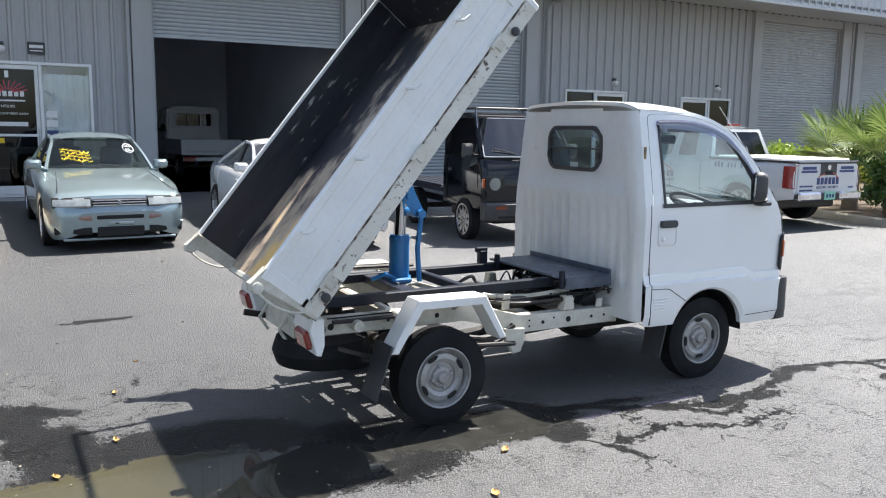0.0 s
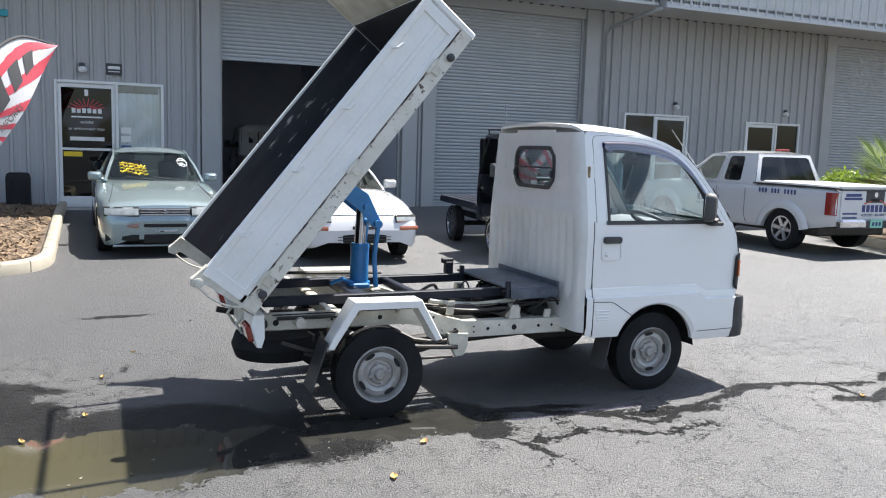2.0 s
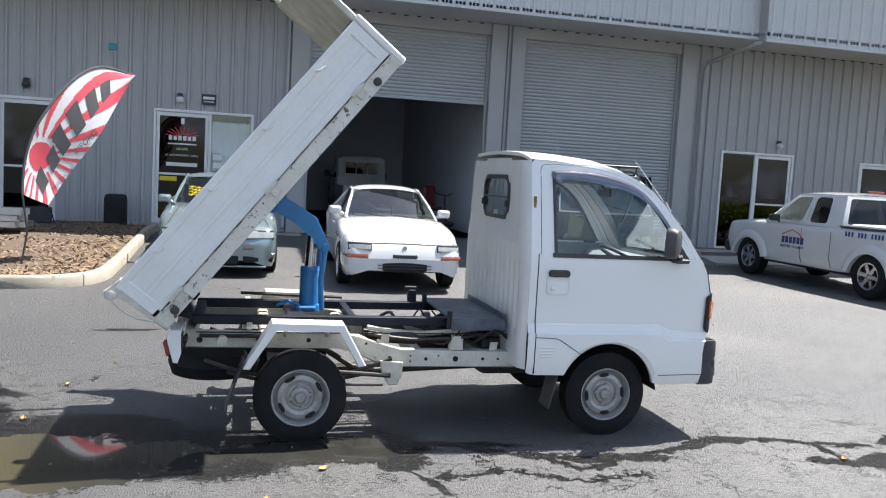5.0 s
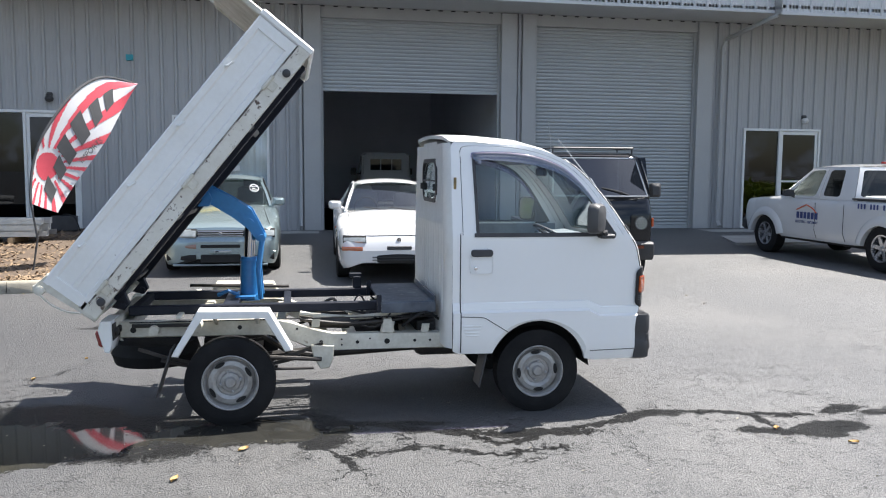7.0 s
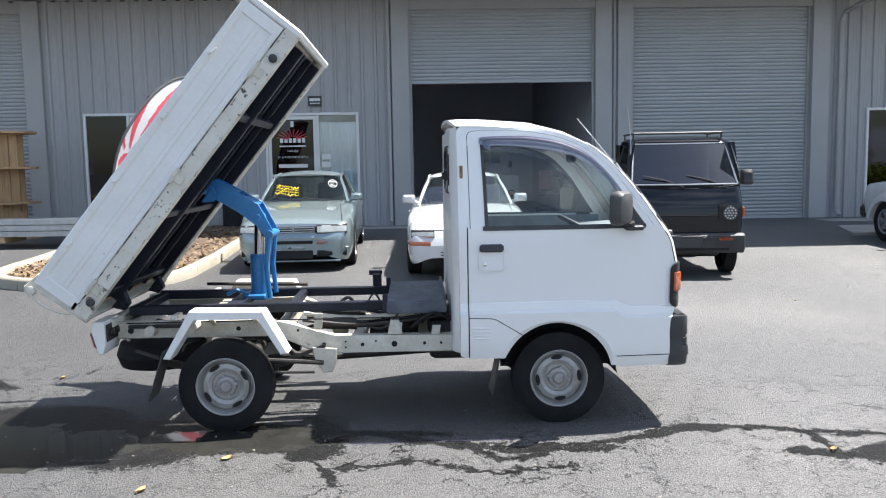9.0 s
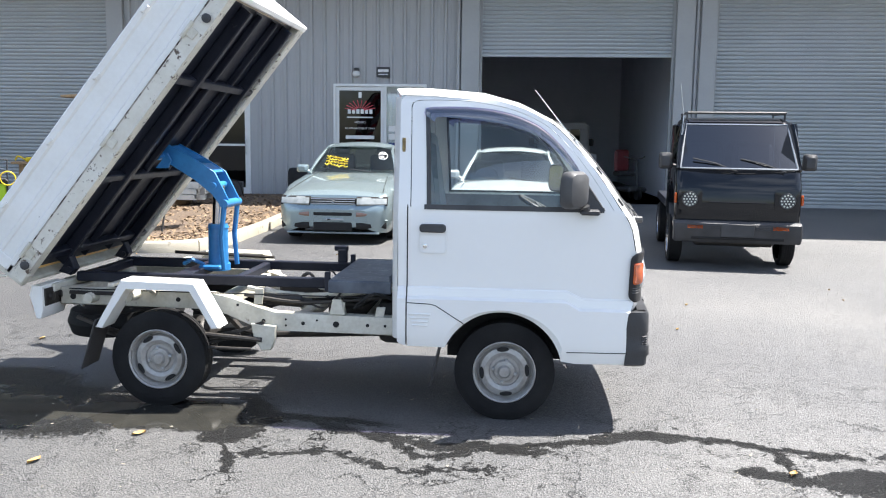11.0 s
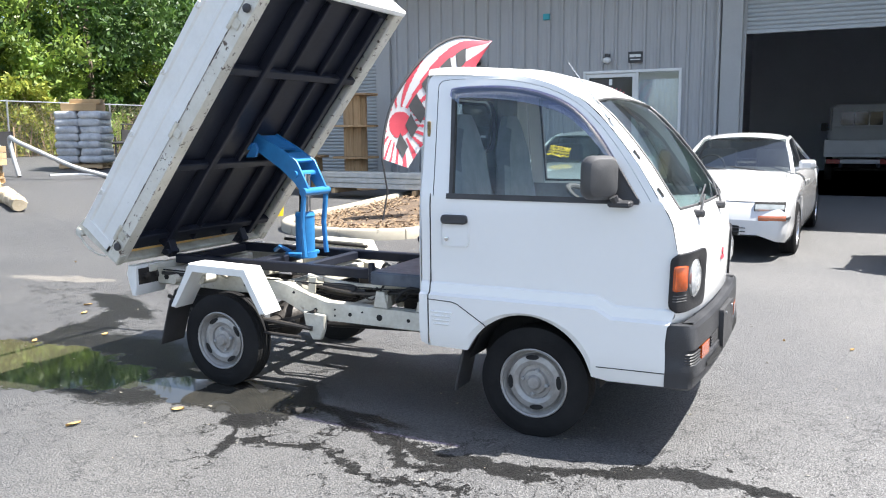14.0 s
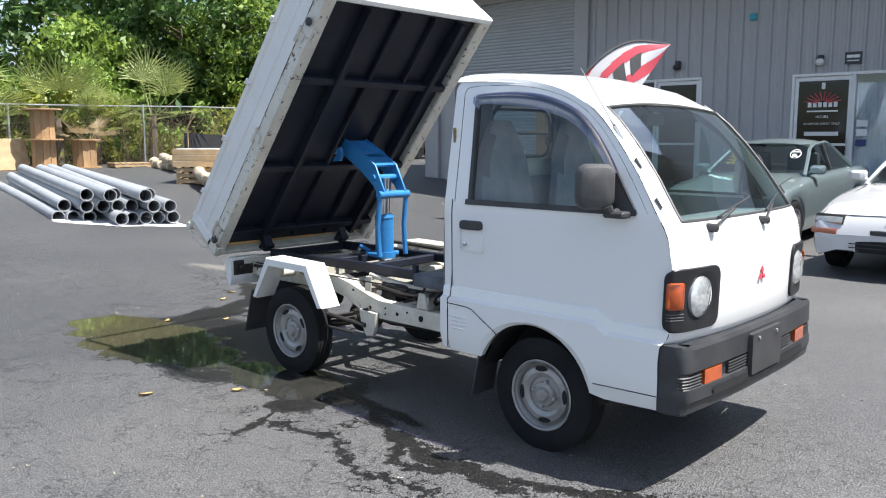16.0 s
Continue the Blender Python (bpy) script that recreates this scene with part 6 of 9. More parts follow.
# silver saloon
sal = thing("silver_saloon", "silver-green saloon car with yellow paint-pen writing on its windscreen", "car", parked(-0.64, 7.2, 0.9, 3.62, 1.0))
PL = [(0, 0.58), (0.012, 0.70), (0.035, 0.79), (0.07, 0.86), (0.13, 0.905), (0.22, 0.94), (0.5, 0.975), (1.2, 1.0), (3.8, 1.0), (4.4, 0.95), (4.72, 0.86)]
bm = B()
car_body(bm, 4.72, 1.72, [(0, 0.515), (0.04, 0.575), (0.07, 0.60), (0.10, 0.69), (0.22, 0.735), (0.7, 0.805), (1.45, 0.885), (1.7, 0.90), (3.6, 0.93), (4.6, 0.92), (4.72, 0.78)],
         [(0, 0.005), (0.10, 0.025), (0.5, 0.065), (1.4, 0.065), (3.7, 0.03), (4.72, 0.01)], (0.90, 3.62), 0.335, lambda x: interp(x, [(0, 0.27), (0.012, 0.23), (0.035, 0.205), (0.07, 0.19), (0.25, 0.17), (0.9, 0.19), (4.2, 0.19), (4.72, 0.28)]), PL)
part("body", bm, SILVER, sal, smooth=38)
greenhouse(sal, SILVER, ((1.50, 0.95), (2.22, 1.31), (3.10, 1.315), (3.85, 0.96), 0.70, 0.555))
for s in (-1, 1):
    lamp_lens(sal, "headlamp", 0.026, s * 0.345, s * 0.765, 0.580, 0.694, 0.1, LENSC, 0.075, 0.045)
    lamp_lens(sal, "lamp_gap", 0.032, s * 0.335, s * 0.772, 0.573, 0.700, 0.1, DARKHOLE, 0.075, 0.045)
    lamp_lens(sal, "fog_lamp", 0.0, s * 0.34, s * 0.60, 0.42, 0.485, 0.05, mk("smoked_amber", (0.30, 0.17, 0.12), (0.2, 0.12, 0.1), 20, 0.2, coat=1), 0.035)
    lamp_lens(sal, "air_slot", -0.005, s * 0.34, s * 0.76, 0.245, 0.335, 0.05, DARKHOLE, 0.095)
    bm = B()
    tube(bm, [(0.001 + 0.10 * t * t, s * (0.3 + 0.48 * t), 0.365) for t in np.linspace(0, 1, 6)], 0.009, 6)
    part("bumper_line", bm, SILVER, sal)
    bm = B()
    tube(bm, [(x, s * interp(x, [(0.2, 0.70), (0.6, 0.66), (1.4, 0.60)]), interp(x, [(0.2, 0.752), (0.7, 0.823), (1.4, 0.905)]) + 0.004) for x in np.linspace(0.2, 1.4, 7)], 0.004, 5)
    part("bonnet_gap", bm, DARKHOLE, sal)
for z in (0.60, 0.632, 0.664):
    slab(sal, "grille_bar", (0.040, 0, z), (0.02, 0.64, 0.014), CHROME, 0.004)
slab(sal, "grille_back", (0.06, 0, 0.632), (0.03, 0.66, 0.10), DARKHOLE, 0.01)
bm = B()
tube(bm, smooth_line([(0.028, 0.02, 0.655), (0.026, -0.016, 0.64), (0.026, 0.016, 0.625), (0.028, -0.02, 0.61)], 4), 0.006, 6)
part("grille_badge", bm, CHROME, sal)
slab(sal, "upper_slot", (0.003, 0, 0.455), (0.024, 0.56, 0.05), DARKHOLE, 0.01)
slab(sal, "lower_grille", (0.0, 0, 0.275), (0.034, 0.56, 0.125), DARKHOLE, 0.02)
slab(sal, "plate_mount", (-0.006, 0.0, 0.375), (0.02, 0.32, 0.05), SILVER, 0.008)
slab(sal, "plate_bracket", (-0.014, -0.03, 0.38), (0.012, 0.24, 0.022), STEEL, 0.004)
slab(sal, "plate_bracket_hole", (-0.02, 0.05, 0.38), (0.012, 0.05, 0.016), DARKHOLE, 0.004)
slab(sal, "front_lip", (0.06, 0, 0.185), (0.12, 1.34, 0.03), SILVER, 0.01)
mirror_pair(sal, 1.72, 0.99, 0.74, SILVER)
wipers(sal, 1.50, 0.955, 0.7)
for x in (0.90, 3.62):
    for s in (-1, 1):
        car_wheel(sal, x, s * 0.755, 0.315, 0.20, 0.205, s, 5, 20)
# paint-pen writing as plain strokes on the screen
YPEN = mk("yellow_paint_pen", (0.85, 0.66, 0.05), (0.75, 0.55, 0.04), 20, 0.6)
WPEN = mk("white_paint_pen", (0.85, 0.85, 0.83), (0.78, 0.78, 0.76), 20, 0.6)


def on_screen(v, t):
    return Vector((1.50 + 0.72 * t + 0.10 * v * v * (1 - t * 0.5) - 0.012, v * (0.70 - 0.145 * t), 0.95 + 0.38 * t))


random.seed(3)
for row in range(4):
    bm = B()
    for k in range(7):
        v, t = 0.80 - k * 0.085 - row * 0.02, 0.62 - row * 0.10 - k * 0.018
        tube(bm, [on_screen(v, t), on_screen(v - 0.05, t + 0.045 * random.uniform(-1, 1)), on_screen(v - 0.09, t + 0.02)], 0.011, 4)
    part("writing", bm, YPEN, sal, "yellow paint-pen writing")
bm = B()
tube(bm, [on_screen(-0.72 + 0.115 * math.cos(a), 0.66 + 0.15 * math.sin(a)) for a in np.linspace(0, 6.1, 24)], 0.006, 4)
part("writing_ring", bm, WPEN, sal, "white pen ring")
for t0, n_ in ((0.73, 5), (0.63, 3), (0.57, 4)):
    bm = B()
    for k in range(n_):
        v = -0.655 - k * 0.033
        tube(bm, [on_screen(v, t0 - 0.02), on_screen(v - 0.012, t0 + 0.03), on_screen(v - 0.024, t0 - 0.015)], 0.005, 4)
    part("writing", bm, WPEN, sal, "white paint-pen writing")

# white hatchback coupe
hat = thing("white_coupe", "white 1990s four-door coupe with slim headlamps", "car", parked(1.82, 6.08, 0.86, 3.46, -2))
bm = B()
car_body(bm, 4.25, 1.695, [(0, 0.47), (0.04, 0.56), (0.07, 0.60), (0.13, 0.665), (0.4, 0.735), (0.9, 0.82), (1.35, 0.885), (2.0, 0.90), (3.5, 0.93), (4.05, 0.95), (4.25, 0.80)],
         [(0, 0.005), (0.13, 0.03), (0.5, 0.07), (1.3, 0.07), (3.5, 0.03), (4.25, 0.01)], (0.86, 3.46), 0.325, lambda x: interp(x, [(0, 0.31), (0.012, 0.275), (0.035, 0.25), (0.07, 0.235), (0.3, 0.20), (0.9, 0.2), (3.8, 0.2), (4.25, 0.3)]),
         [(0, 0.64), (0.012, 0.76), (0.035, 0.83), (0.07, 0.88), (0.13, 0.915), (0.22, 0.945), (0.5, 0.975), (1.2, 1.0), (3.4, 1.0), (4.0, 0.94), (4.25, 0.84)])
part("body", bm, CARWHITE, hat, smooth=38)
greenhouse(hat, CARWHITE, ((1.35, 0.93), (2.08, 1.295), (2.75, 1.30), (3.75, 0.97), 0.69, 0.54))
for s in (-1, 1):
    lamp_lens(hat, "headlamp", 0.042, s * 0.46, s * 0.755, 0.575, 0.662, 0.1, LENSC, 0.075, 0.03)
    lamp_lens(hat, "lamp_gap", 0.048, s * 0.45, s * 0.762, 0.566, 0.670, 0.1, DARKHOLE, 0.075, 0.03)
    lamp_lens(hat, "indicator", 0.000, s * 0.50, s * 0.78, 0.47, 0.525, 0.05, mk("dull_amber", (0.45, 0.13, 0.05), (0.35, 0.1, 0.04), 20, 0.2, coat=1), 0.075)
    lamp_lens(hat, "rub_strip", 0.10, s * 0.775, s * 0.81, 0.48, 0.505, 0.05, PLASTIC, 0.12)
    bm = B()
    tube(bm, [(0.11, s * 0.0, 0.675), (0.11, s * 0.35, 0.668), (0.13, s * 0.70, 0.670), (0.5, s * 0.70, 0.755), (1.3, s * 0.64, 0.905)], 0.004, 5)
    part("bonnet_gap", bm, DARKHOLE, hat)
for s in (-1, 1):
    lamp_lens(hat, "lower_grille", 0.0, 0, s * 0.56, 0.295, 0.425, 0.04, DARKHOLE, 0.04)
for z in (0.345, 0.385):
    slab(hat, "grille_bar", (-0.012, 0, z), (0.012, 0.74, 0.010), GREYPLASTIC, 0.003)
for y in (-0.31, 0.31):
    slab(hat, "grille_post", (-0.008, y, 0.360), (0.012, 0.012, 0.12), CARWHITE, 0.003)
slab(hat, "plate_mount", (-0.004, 0, 0.51), (0.02, 0.34, 0.05), PLASTIC, 0.008)
bm = B()
lathe(bm, [(-0.004, 0.03), (0.01, 0.03)], 14, "x", (0.058, 0, 0.615))
part("nose_badge", bm, CHROME, hat)
mirror_pair(hat, 1.62, 1.0, 0.74, CARWHITE)
wipers(hat, 1.35, 0.935, 0.68)
for x in (0.86, 3.46):
    for s in (-1, 1):
        car_wheel(hat, x, s * 0.745, 0.305, 0.195, 0.20, s, 7, 10)
bm = B()
lathe(bm, [(0, 0.022), (0.012, 0.016)], 10, "y", (1.15, 0.842, 0.70))
part("side_repeater", bm, AMBER, hat)
bm = B()
box(bm, (1.95, -0.848, 0.80), (0.16, 0.02, 0.035), 0.008)
box(bm, (1.95, 0.848, 0.80), (0.16, 0.02, 0.035), 0.008)
part("door_handle", bm, CARWHITE, hat)
bm = B()
tube(bm, [(1.80 + 0.05 * math.sin(a), 0.36 + 0.18 * math.cos(a), 0.94 + 0.17 * math.sin(a)) for a in np.linspace(0, 6.283, 21)], 0.013, 6)
part("steering_wheel", bm, PLASTIC, hat)


# small cab-over trucks
def kei_truck(name, label, m, paint, rack, led, bed_wall, lift=0.0):
    t = thing(name, label, "truck", m)
    zb = 0.44 + lift

    def ring(z, x0, x1, w, r):
        return [(x, y, z) for x, y in round_poly(x0, -w, x1, w, r, 4)]
    bm = B()
    rows = [ring(zb + a, b, 1.42, c, d) for a, b, c, d in ((0.0, 0.10, 0.66, 0.05), (0.03, 0.05, 0.685, 0.07), (0.30, 0.03, 0.69, 0.08), (0.52, 0.05, 0.69, 0.09), (0.66, 0.12, 0.685, 0.09), (0.70, 0.15, 0.68, 0.09))]
    rings(bm, rows, caps=True)
    part("cab_lower", bm, paint, t, smooth=50)
    bm = B()
    rings(bm, [ring(zb + a, b, 1.40, c, d) for a, b, c, d in ((1.21, 0.50, 0.60, 0.08), (1.25, 0.54, 0.595, 0.09), (1.285, 0.64, 0.56, 0.1), (1.295, 0.75, 0.48, 0.1))])
    part("roof", bm, paint, t, smooth=50)
    for s in (-1, 1):
        bm = B()
        tube(bm, [(0.17, s * 0.655, zb + 0.69), (0.35, s * 0.625, zb + 0.98), (0.52, s * 0.585, zb + 1.22)], 0.035, 8)
        part("screen_pillar", bm, paint, t)
        bm = B()
        box(bm, (1.33, s * 0.63, zb + 0.95), (0.15, 0.05, 0.54), 0.015)
        part("rear_pillar", bm, paint, t)
        bm = B()
        rings(bm, [[(x, s * (0.672 - 0.075 * f), zb + 0.70 + 0.52 * f) for f in (0, 0.5, 1)] for x in (0.16, 0.5, 1.27)], closed=False)
        noshadow(part("side_glass", bm, DARKGLASS, t, smooth=None))
        bm = B()
        rings(bm, [[(xx, s * (0.70 + 0.10 + (y - 0.10) * sc), zb + 0.78 + zz * sc) for y, zz in round_poly(0.02, -0.09, 0.17, 0.10, 0.03, 3)] for xx, sc in ((0.26, 0.6), (0.29, 1.0), (0.34, 1.0))])
        tube(bm, [(0.36, s * 0.66, zb + 0.72), (0.32, s * 0.74, zb + 0.74)], 0.02, 6)
        part("door_mirror", bm, PLASTIC, t)
        bm = B()
        tube(bm, [(1.22, s * 0.692, zb + 0.66), (1.22, s * 0.694, zb + 0.1), (0.9, s * 0.694, zb + 0.06)], 0.004, 4)
        part("door_gap", bm, DARKHOLE, t)
        bm = B()
        tube(bm, [(0.22, s * 0.69, zb + 0.66), (0.2, s * 0.692, zb + 0.3)], 0.004, 4)
        part("door_gap", bm, DARKHOLE, t)
        slab(t, "door_handle", (1.10, s * 0.694, zb + 0.50), (0.13, 0.02, 0.04), PLASTIC, 0.008)
        lampx, ly = 0.022, 0.525 if led else 0.47
        bm = B()
        rings(bm, [[(lampx + o, s * ly + y, zb + 0.36 + z) for y, z in round_poly(-0.135 + e, -0.125 + e, 0.135 - e, 0.125 - e, 0.05, 4)] for o, e in ((0.03, 0), (0.0, 0.0), (-0.003, 0.01))])
        part("lamp_bezel", bm, paint, t)
        bm = B()
        lathe(bm, [(-0.012, 0.0), (-0.012, 0.085), (0.0, 0.092), (0.03, 0.092)], 22, "x", (lampx, s * ly, zb + 0.36))
        hl_ = part("headlamp", bm, PLASTIC if led else LENS, t)
        if led:
            bm = B()
            lathe(bm, [(0, 0.011), (-0.006, 0.009)], 8, "x")
            led_me = mesh(bm, "led", LED, 40)
            for rr, n_ in ((0.0, 1), (0.034, 6), (0.066, 12)):
                for k in range(n_):
                    a = 2 * math.pi * k / n_
                    o = new("led", led_me)
                    o.matrix_basis = Matrix.Translation((lampx - 0.012, s * ly + rr * math.cos(a), zb + 0.36 + rr * math.sin(a)))
                    o.parent = hl_
        slab(t, "corner_lamp", (0.045, s * 0.682, zb + 0.37), (0.05, 0.03, 0.12), AMBER, 0.01)
        slab(t, "bumper_lamp", (-0.045, s * 0.46, zb + 0.055), (0.03, 0.19, 0.06), AMBER, 0.01)
    bm = B()
    rings(bm, [[(0.135 + 0.365 * f - 0.055 * (1 - v * v), v * (0.635 - 0.07 * f), zb + 0.71 + 0.50 * f) for v in np.linspace(-1, 1, 11)] for f in np.linspace(0, 1, 5)], closed=False)
    noshadow(part("screen", bm, DARKGLASS, t, smooth=60))
    bm = B()
    edge = [(v, 0) for v in np.linspace(-1, 1, 9)] + [(1, f) for f in (0.3, 0.7)] + [(v, 1) for v in np.linspace(1, -1, 9)] + [(-1, f) for f in (0.7, 0.3, 0)]
    tube(bm, [(0.132 + 0.365 * f - 0.055 * (1 - v * v), v * (0.635 - 0.07 * f), zb + 0.71 + 0.50 * f) for v, f in edge], 0.011, 5)
    part("screen_seal", bm, STEEL if led else PLASTIC, t)
    bm = B()
    rings(bm, [[(1.41, y, z) for y in (-0.6, -0.42)] for z in (zb + 0.7, zb + 1.22)], closed=False)
    rings(bm, [[(1.41, y, z) for y in (0.42, 0.6)] for z in (zb + 0.7, zb + 1.22)], closed=False)
    rings(bm, [[(1.41, y, z) for y in (-0.42, 0.42)] for z in (zb + 1.12, zb + 1.22)], closed=False)
    rings(bm, [[(1.41, y, z) for y in (-0.42, 0.42)] for z in (zb + 0.7, zb + 0.82)], closed=False)
    part("cab_back", bm, paint, t, smooth=None)
    bm = B()
    rings(bm, [[(1.405, y, z) for y in (-0.42, 0.42)] for z in (zb + 0.82, zb + 1.12)], closed=False)
    noshadow(part("back_glass", bm, DARKGLASS if led else PICKUPGLASS, t, smooth=None))
    for y in (-0.30, 0.30):
        slab(t, "seat", (1.10, y, zb + 0.75), (0.14, 0.46, 0.5), SEAT, 0.05)
    for a, b in ((-0.5, -0.02), (0.02, 0.5)):
        bm = B()
        tube(bm, [(0.10, a, zb + 0.68), (0.11, (a + b) / 2, zb + 0.77), (0.15, b, zb + 0.82)], 0.010, 5)
        part("wiper", bm, PLASTIC, t)
    slab(t, "front_crease", (0.028, 0, zb + 0.33), (0.02, 0.62, 0.015), paint, 0.006)
    bm = B()
    prism(bm, [(-0.06, zb - 0.06), (-0.06, zb + 0.09), (-0.03, zb + 0.12), (0.12, zb + 0.12), (0.12, zb - 0.12), (-0.02, zb - 0.12)], -0.69, 0.69, "y", 0.015)
    part("bumper", bm, GREYPLASTIC, t)
    slab(t, "plate_panel", (-0.065, 0, zb + 0.02), (0.02, 0.36, 0.15), PLASTIC, 0.006)
    for s in (-1, 1):
        for z in (0.03, 0.05, 0.07):
            slab(t, "bumper_rib", (-0.062, s * 0.27, zb + z), (0.008, 0.17, 0.009), PLASTIC, 0.003)
    slab(t, "bumper_slot", (-0.05, 0, zb - 0.07), (0.03, 1.0, 0.03), DARKHOLE, 0.006)
    # frame and bed
    for s in (-1, 1):
        slab(t, "frame_rail", (1.7, s * 0.36, zb - 0.02), (3.0, 0.06, 0.10), BLACKP, 0.006)
    slab(t, "underbody", (0.9, 0, zb - 0.08), (1.4, 0.9, 0.22), GREASE, 0.03)
    slab(t, "bed_deck", (2.32, 0, zb + 0.19), (1.80, 1.38, 0.08), paint if bed_wall else BLACKP, 0.008)
    for k in range(9):
        slab(t, "deck_board", (2.32, -0.62 + k * 0.155, zb + 0.243), (1.78, 0.13, 0.022), BLACKP if not bed_wall else paint, 0.005)
    if bed_wall:
        for y in (-0.68, 0.68):
            slab(t, "side_board", (2.32, y, zb + 0.37), (1.80, 0.03, 0.28), paint, 0.008)
        slab(t, "tail_board", (3.21, 0, zb + 0.37), (0.03, 1.38, 0.28), paint, 0.008)
        for y in (-0.5, 0.5):
            slab(t, "tail_lamp", (3.20, y, zb + 0.06), (0.05, 0.26, 0.10), REDLENS, 0.01)
        slab(t, "rear_beam", (3.18, 0, zb + 0.06), (0.05, 1.3, 0.09), paint, 0.01)
        for y in (-0.45, -0.15, 0.15, 0.45):
            slab(t, "window_guard", (1.47, y, zb + 0.95), (0.02, 0.025, 0.36), paint, 0.005)
        for z in (0.78, 1.13):
            slab(t, "guard_bar", (1.47, 0, zb + z), (0.025, 1.1, 0.03), paint, 0.005)
    if rack:
        bm = B()
        for y in (-0.55, 0.55):
            tube(bm, [(0.55, y, zb + 1.345), (1.35, y, zb + 1.345)], 0.014, 6)
        tube(bm, [(0.55, -0.55, zb + 1.345), (0.55, 0.55, zb + 1.345)], 0.016, 6)
        for x, y in ((0.6, -0.55), (0.6, 0.55), (1.3, -0.55), (1.3, 0.55)):
            tube(bm, [(x, y, zb + 1.24), (x, y, zb + 1.345)], 0.012, 6)
        part("roof_rack", bm, PLASTIC, t)
        bm = B()
        tube(bm, [(0.30, 0.64, zb + 0.86), (0.48, 0.60, zb + 1.30), (0.40, 0.66, zb + 1.68)], 0.006, 5)
        part("aerial", bm, STEEL, t)
    r = 0.285 if led else 0.265
    for x in (0.62, 2.52):
        for s in (-1, 1):
            car_wheel(t, x, s * (0.635 if led else 0.60), r, 0.165 if led else 0.145, 0.205 if led else 0.16, s, 10 if led else 6, 12, CHROMEWHEEL if led else ALLOY)
        bm = B()
        tube(bm, [(x, -0.55, r), (x, 0.55, r)], 0.04, 8)
        part("axle", bm, GREASE, t)
    return t


LED = mk("led_lamp", (0.75, 0.78, 0.70), (0.65, 0.68, 0.6), 20, 0.15, coat=1)
kei_truck("black_mini_truck", "lifted black kei truck with roof rack and flat bed", parked(4.61, 5.76, 0.62, 2.52, -6.0) @ Matrix.Scale(1.06, 4), CARBLACK, True, True, False, 0.0)
kei_truck("white_mini_truck", "white kei truck with slatted window guard, parked inside the bay", Matrix.Translation((3.35, 22.8, BASE)) @ Matrix.Rotation(radians(-90), 4, "Z") @ Matrix.Scale(1.18, 4), mk("dusty_white_paint", (0.50, 0.50, 0.50), (0.43, 0.43, 0.43), 3, 0.4), False, False, True, -0.05)

# white pickup
pk = thing("white_pickup", "white extended-cab pickup truck with dark blue lettering", "truck", Matrix.Translation((10.19, 10.25, 0.06)) @ Matrix.Rotation(radians(-88.8), 4, "Z") @ Matrix.Rotation(radians(0.4), 4, "Y") @ Matrix.Scale(0.965, 4))
bm = B()
car_body(bm, 5.22, 1.85, [(0, 0.84), (0.04, 0.96), (0.12, 1.03), (0.6, 1.08), (1.35, 1.12), (1.5, 1.12), (3.30, 1.12), (3.34, 1.12), (5.15, 1.14), (5.22, 1.10)],
         [(0, 0.02), (0.3, 0.05), (1.4, 0.05), (3.3, 0.01), (5.22, 0.0)], (0.92, 4.12), 0.45, lambda x: interp(x, [(0, 0.42), (0.3, 0.38), (1.4, 0.36), (3.4, 0.36), (4.6, 0.42), (5.22, 0.52)]),
         [(0, 0.84), (0.1, 0.90), (0.3, 0.95), (0.8, 0.985), (1.5, 1.0), (5.0, 1.0), (5.22, 0.97)])
part("body", bm, CARWHITE, pk, smooth=38)


def framed(par, at, mat, pane, lo, hi, r, name):
    """A pressed panel at(u, v), u and v from 0 to 1, with a rounded window between lo and hi."""
    loop = round_poly(lo[0], lo[1], hi[0], hi[1], r, 6)
    cu, cv = (lo[0] + hi[0]) / 2, (lo[1] + hi[1]) / 2
    rim = []
    for u, v in loop:
        k = min([((1 if u > cu else 0) - cu) / (u - cu)] * (abs(u - cu) > 1e-6) + [((1 if v > cv else 0) - cv) / (v - cv)] * (abs(v - cv) > 1e-6))
        rim.append((cu + (u - cu) * k, cv + (v - cv) * k))
    for cn in ((0, 0), (1, 0), (1, 1), (0, 1)):
        k = min(range(len(rim)), key=lambda i: (rim[i][0] - cn[0]) ** 2 + (rim[i][1] - cn[1]) ** 2)
        rim[k] = cn
    inward = (at(0.5, 0.5) - Vector((2.4, 0, 1.3))).normalized() * -0.03
    bm = B()
    rings(bm, [[at(*p) for p in rim], [at((p[0] + q[0]) / 2, (p[1] + q[1]) / 2) for p, q in zip(rim, loop)], [at(*q) for q in loop], [at(*q) + inward for q in loop]], True, False)
    part(name, bm, mat, par, smooth=30)
    bm = B()
    rings(bm, [[at(cu + (u - cu) * f, cv + (v - cv) * f) + inward * 0.5 for u, v in loop] for f in (1.02, 0.66, 0.33)], True, False)
    bm.faces.new([bm.verts.new(at(cu + (u - cu) * 0.33, cv + (v - cv) * 0.33) + inward * 0.5) for u, v in loop])
    noshadow(part("pane", bm, pane, par, smooth=60))


def quad(a, b_, c, d, bow):
    """A patch between foot a to b_ and top d to c, bowed outwards by bow."""
    a, b_, c, d, bow = (Vector(p) for p in (a, b_, c, d, bow))
    return lambda u, v: a.lerp(b_, u).lerp(d.lerp(c, u), v) + bow * (4 * v * (1 - v))


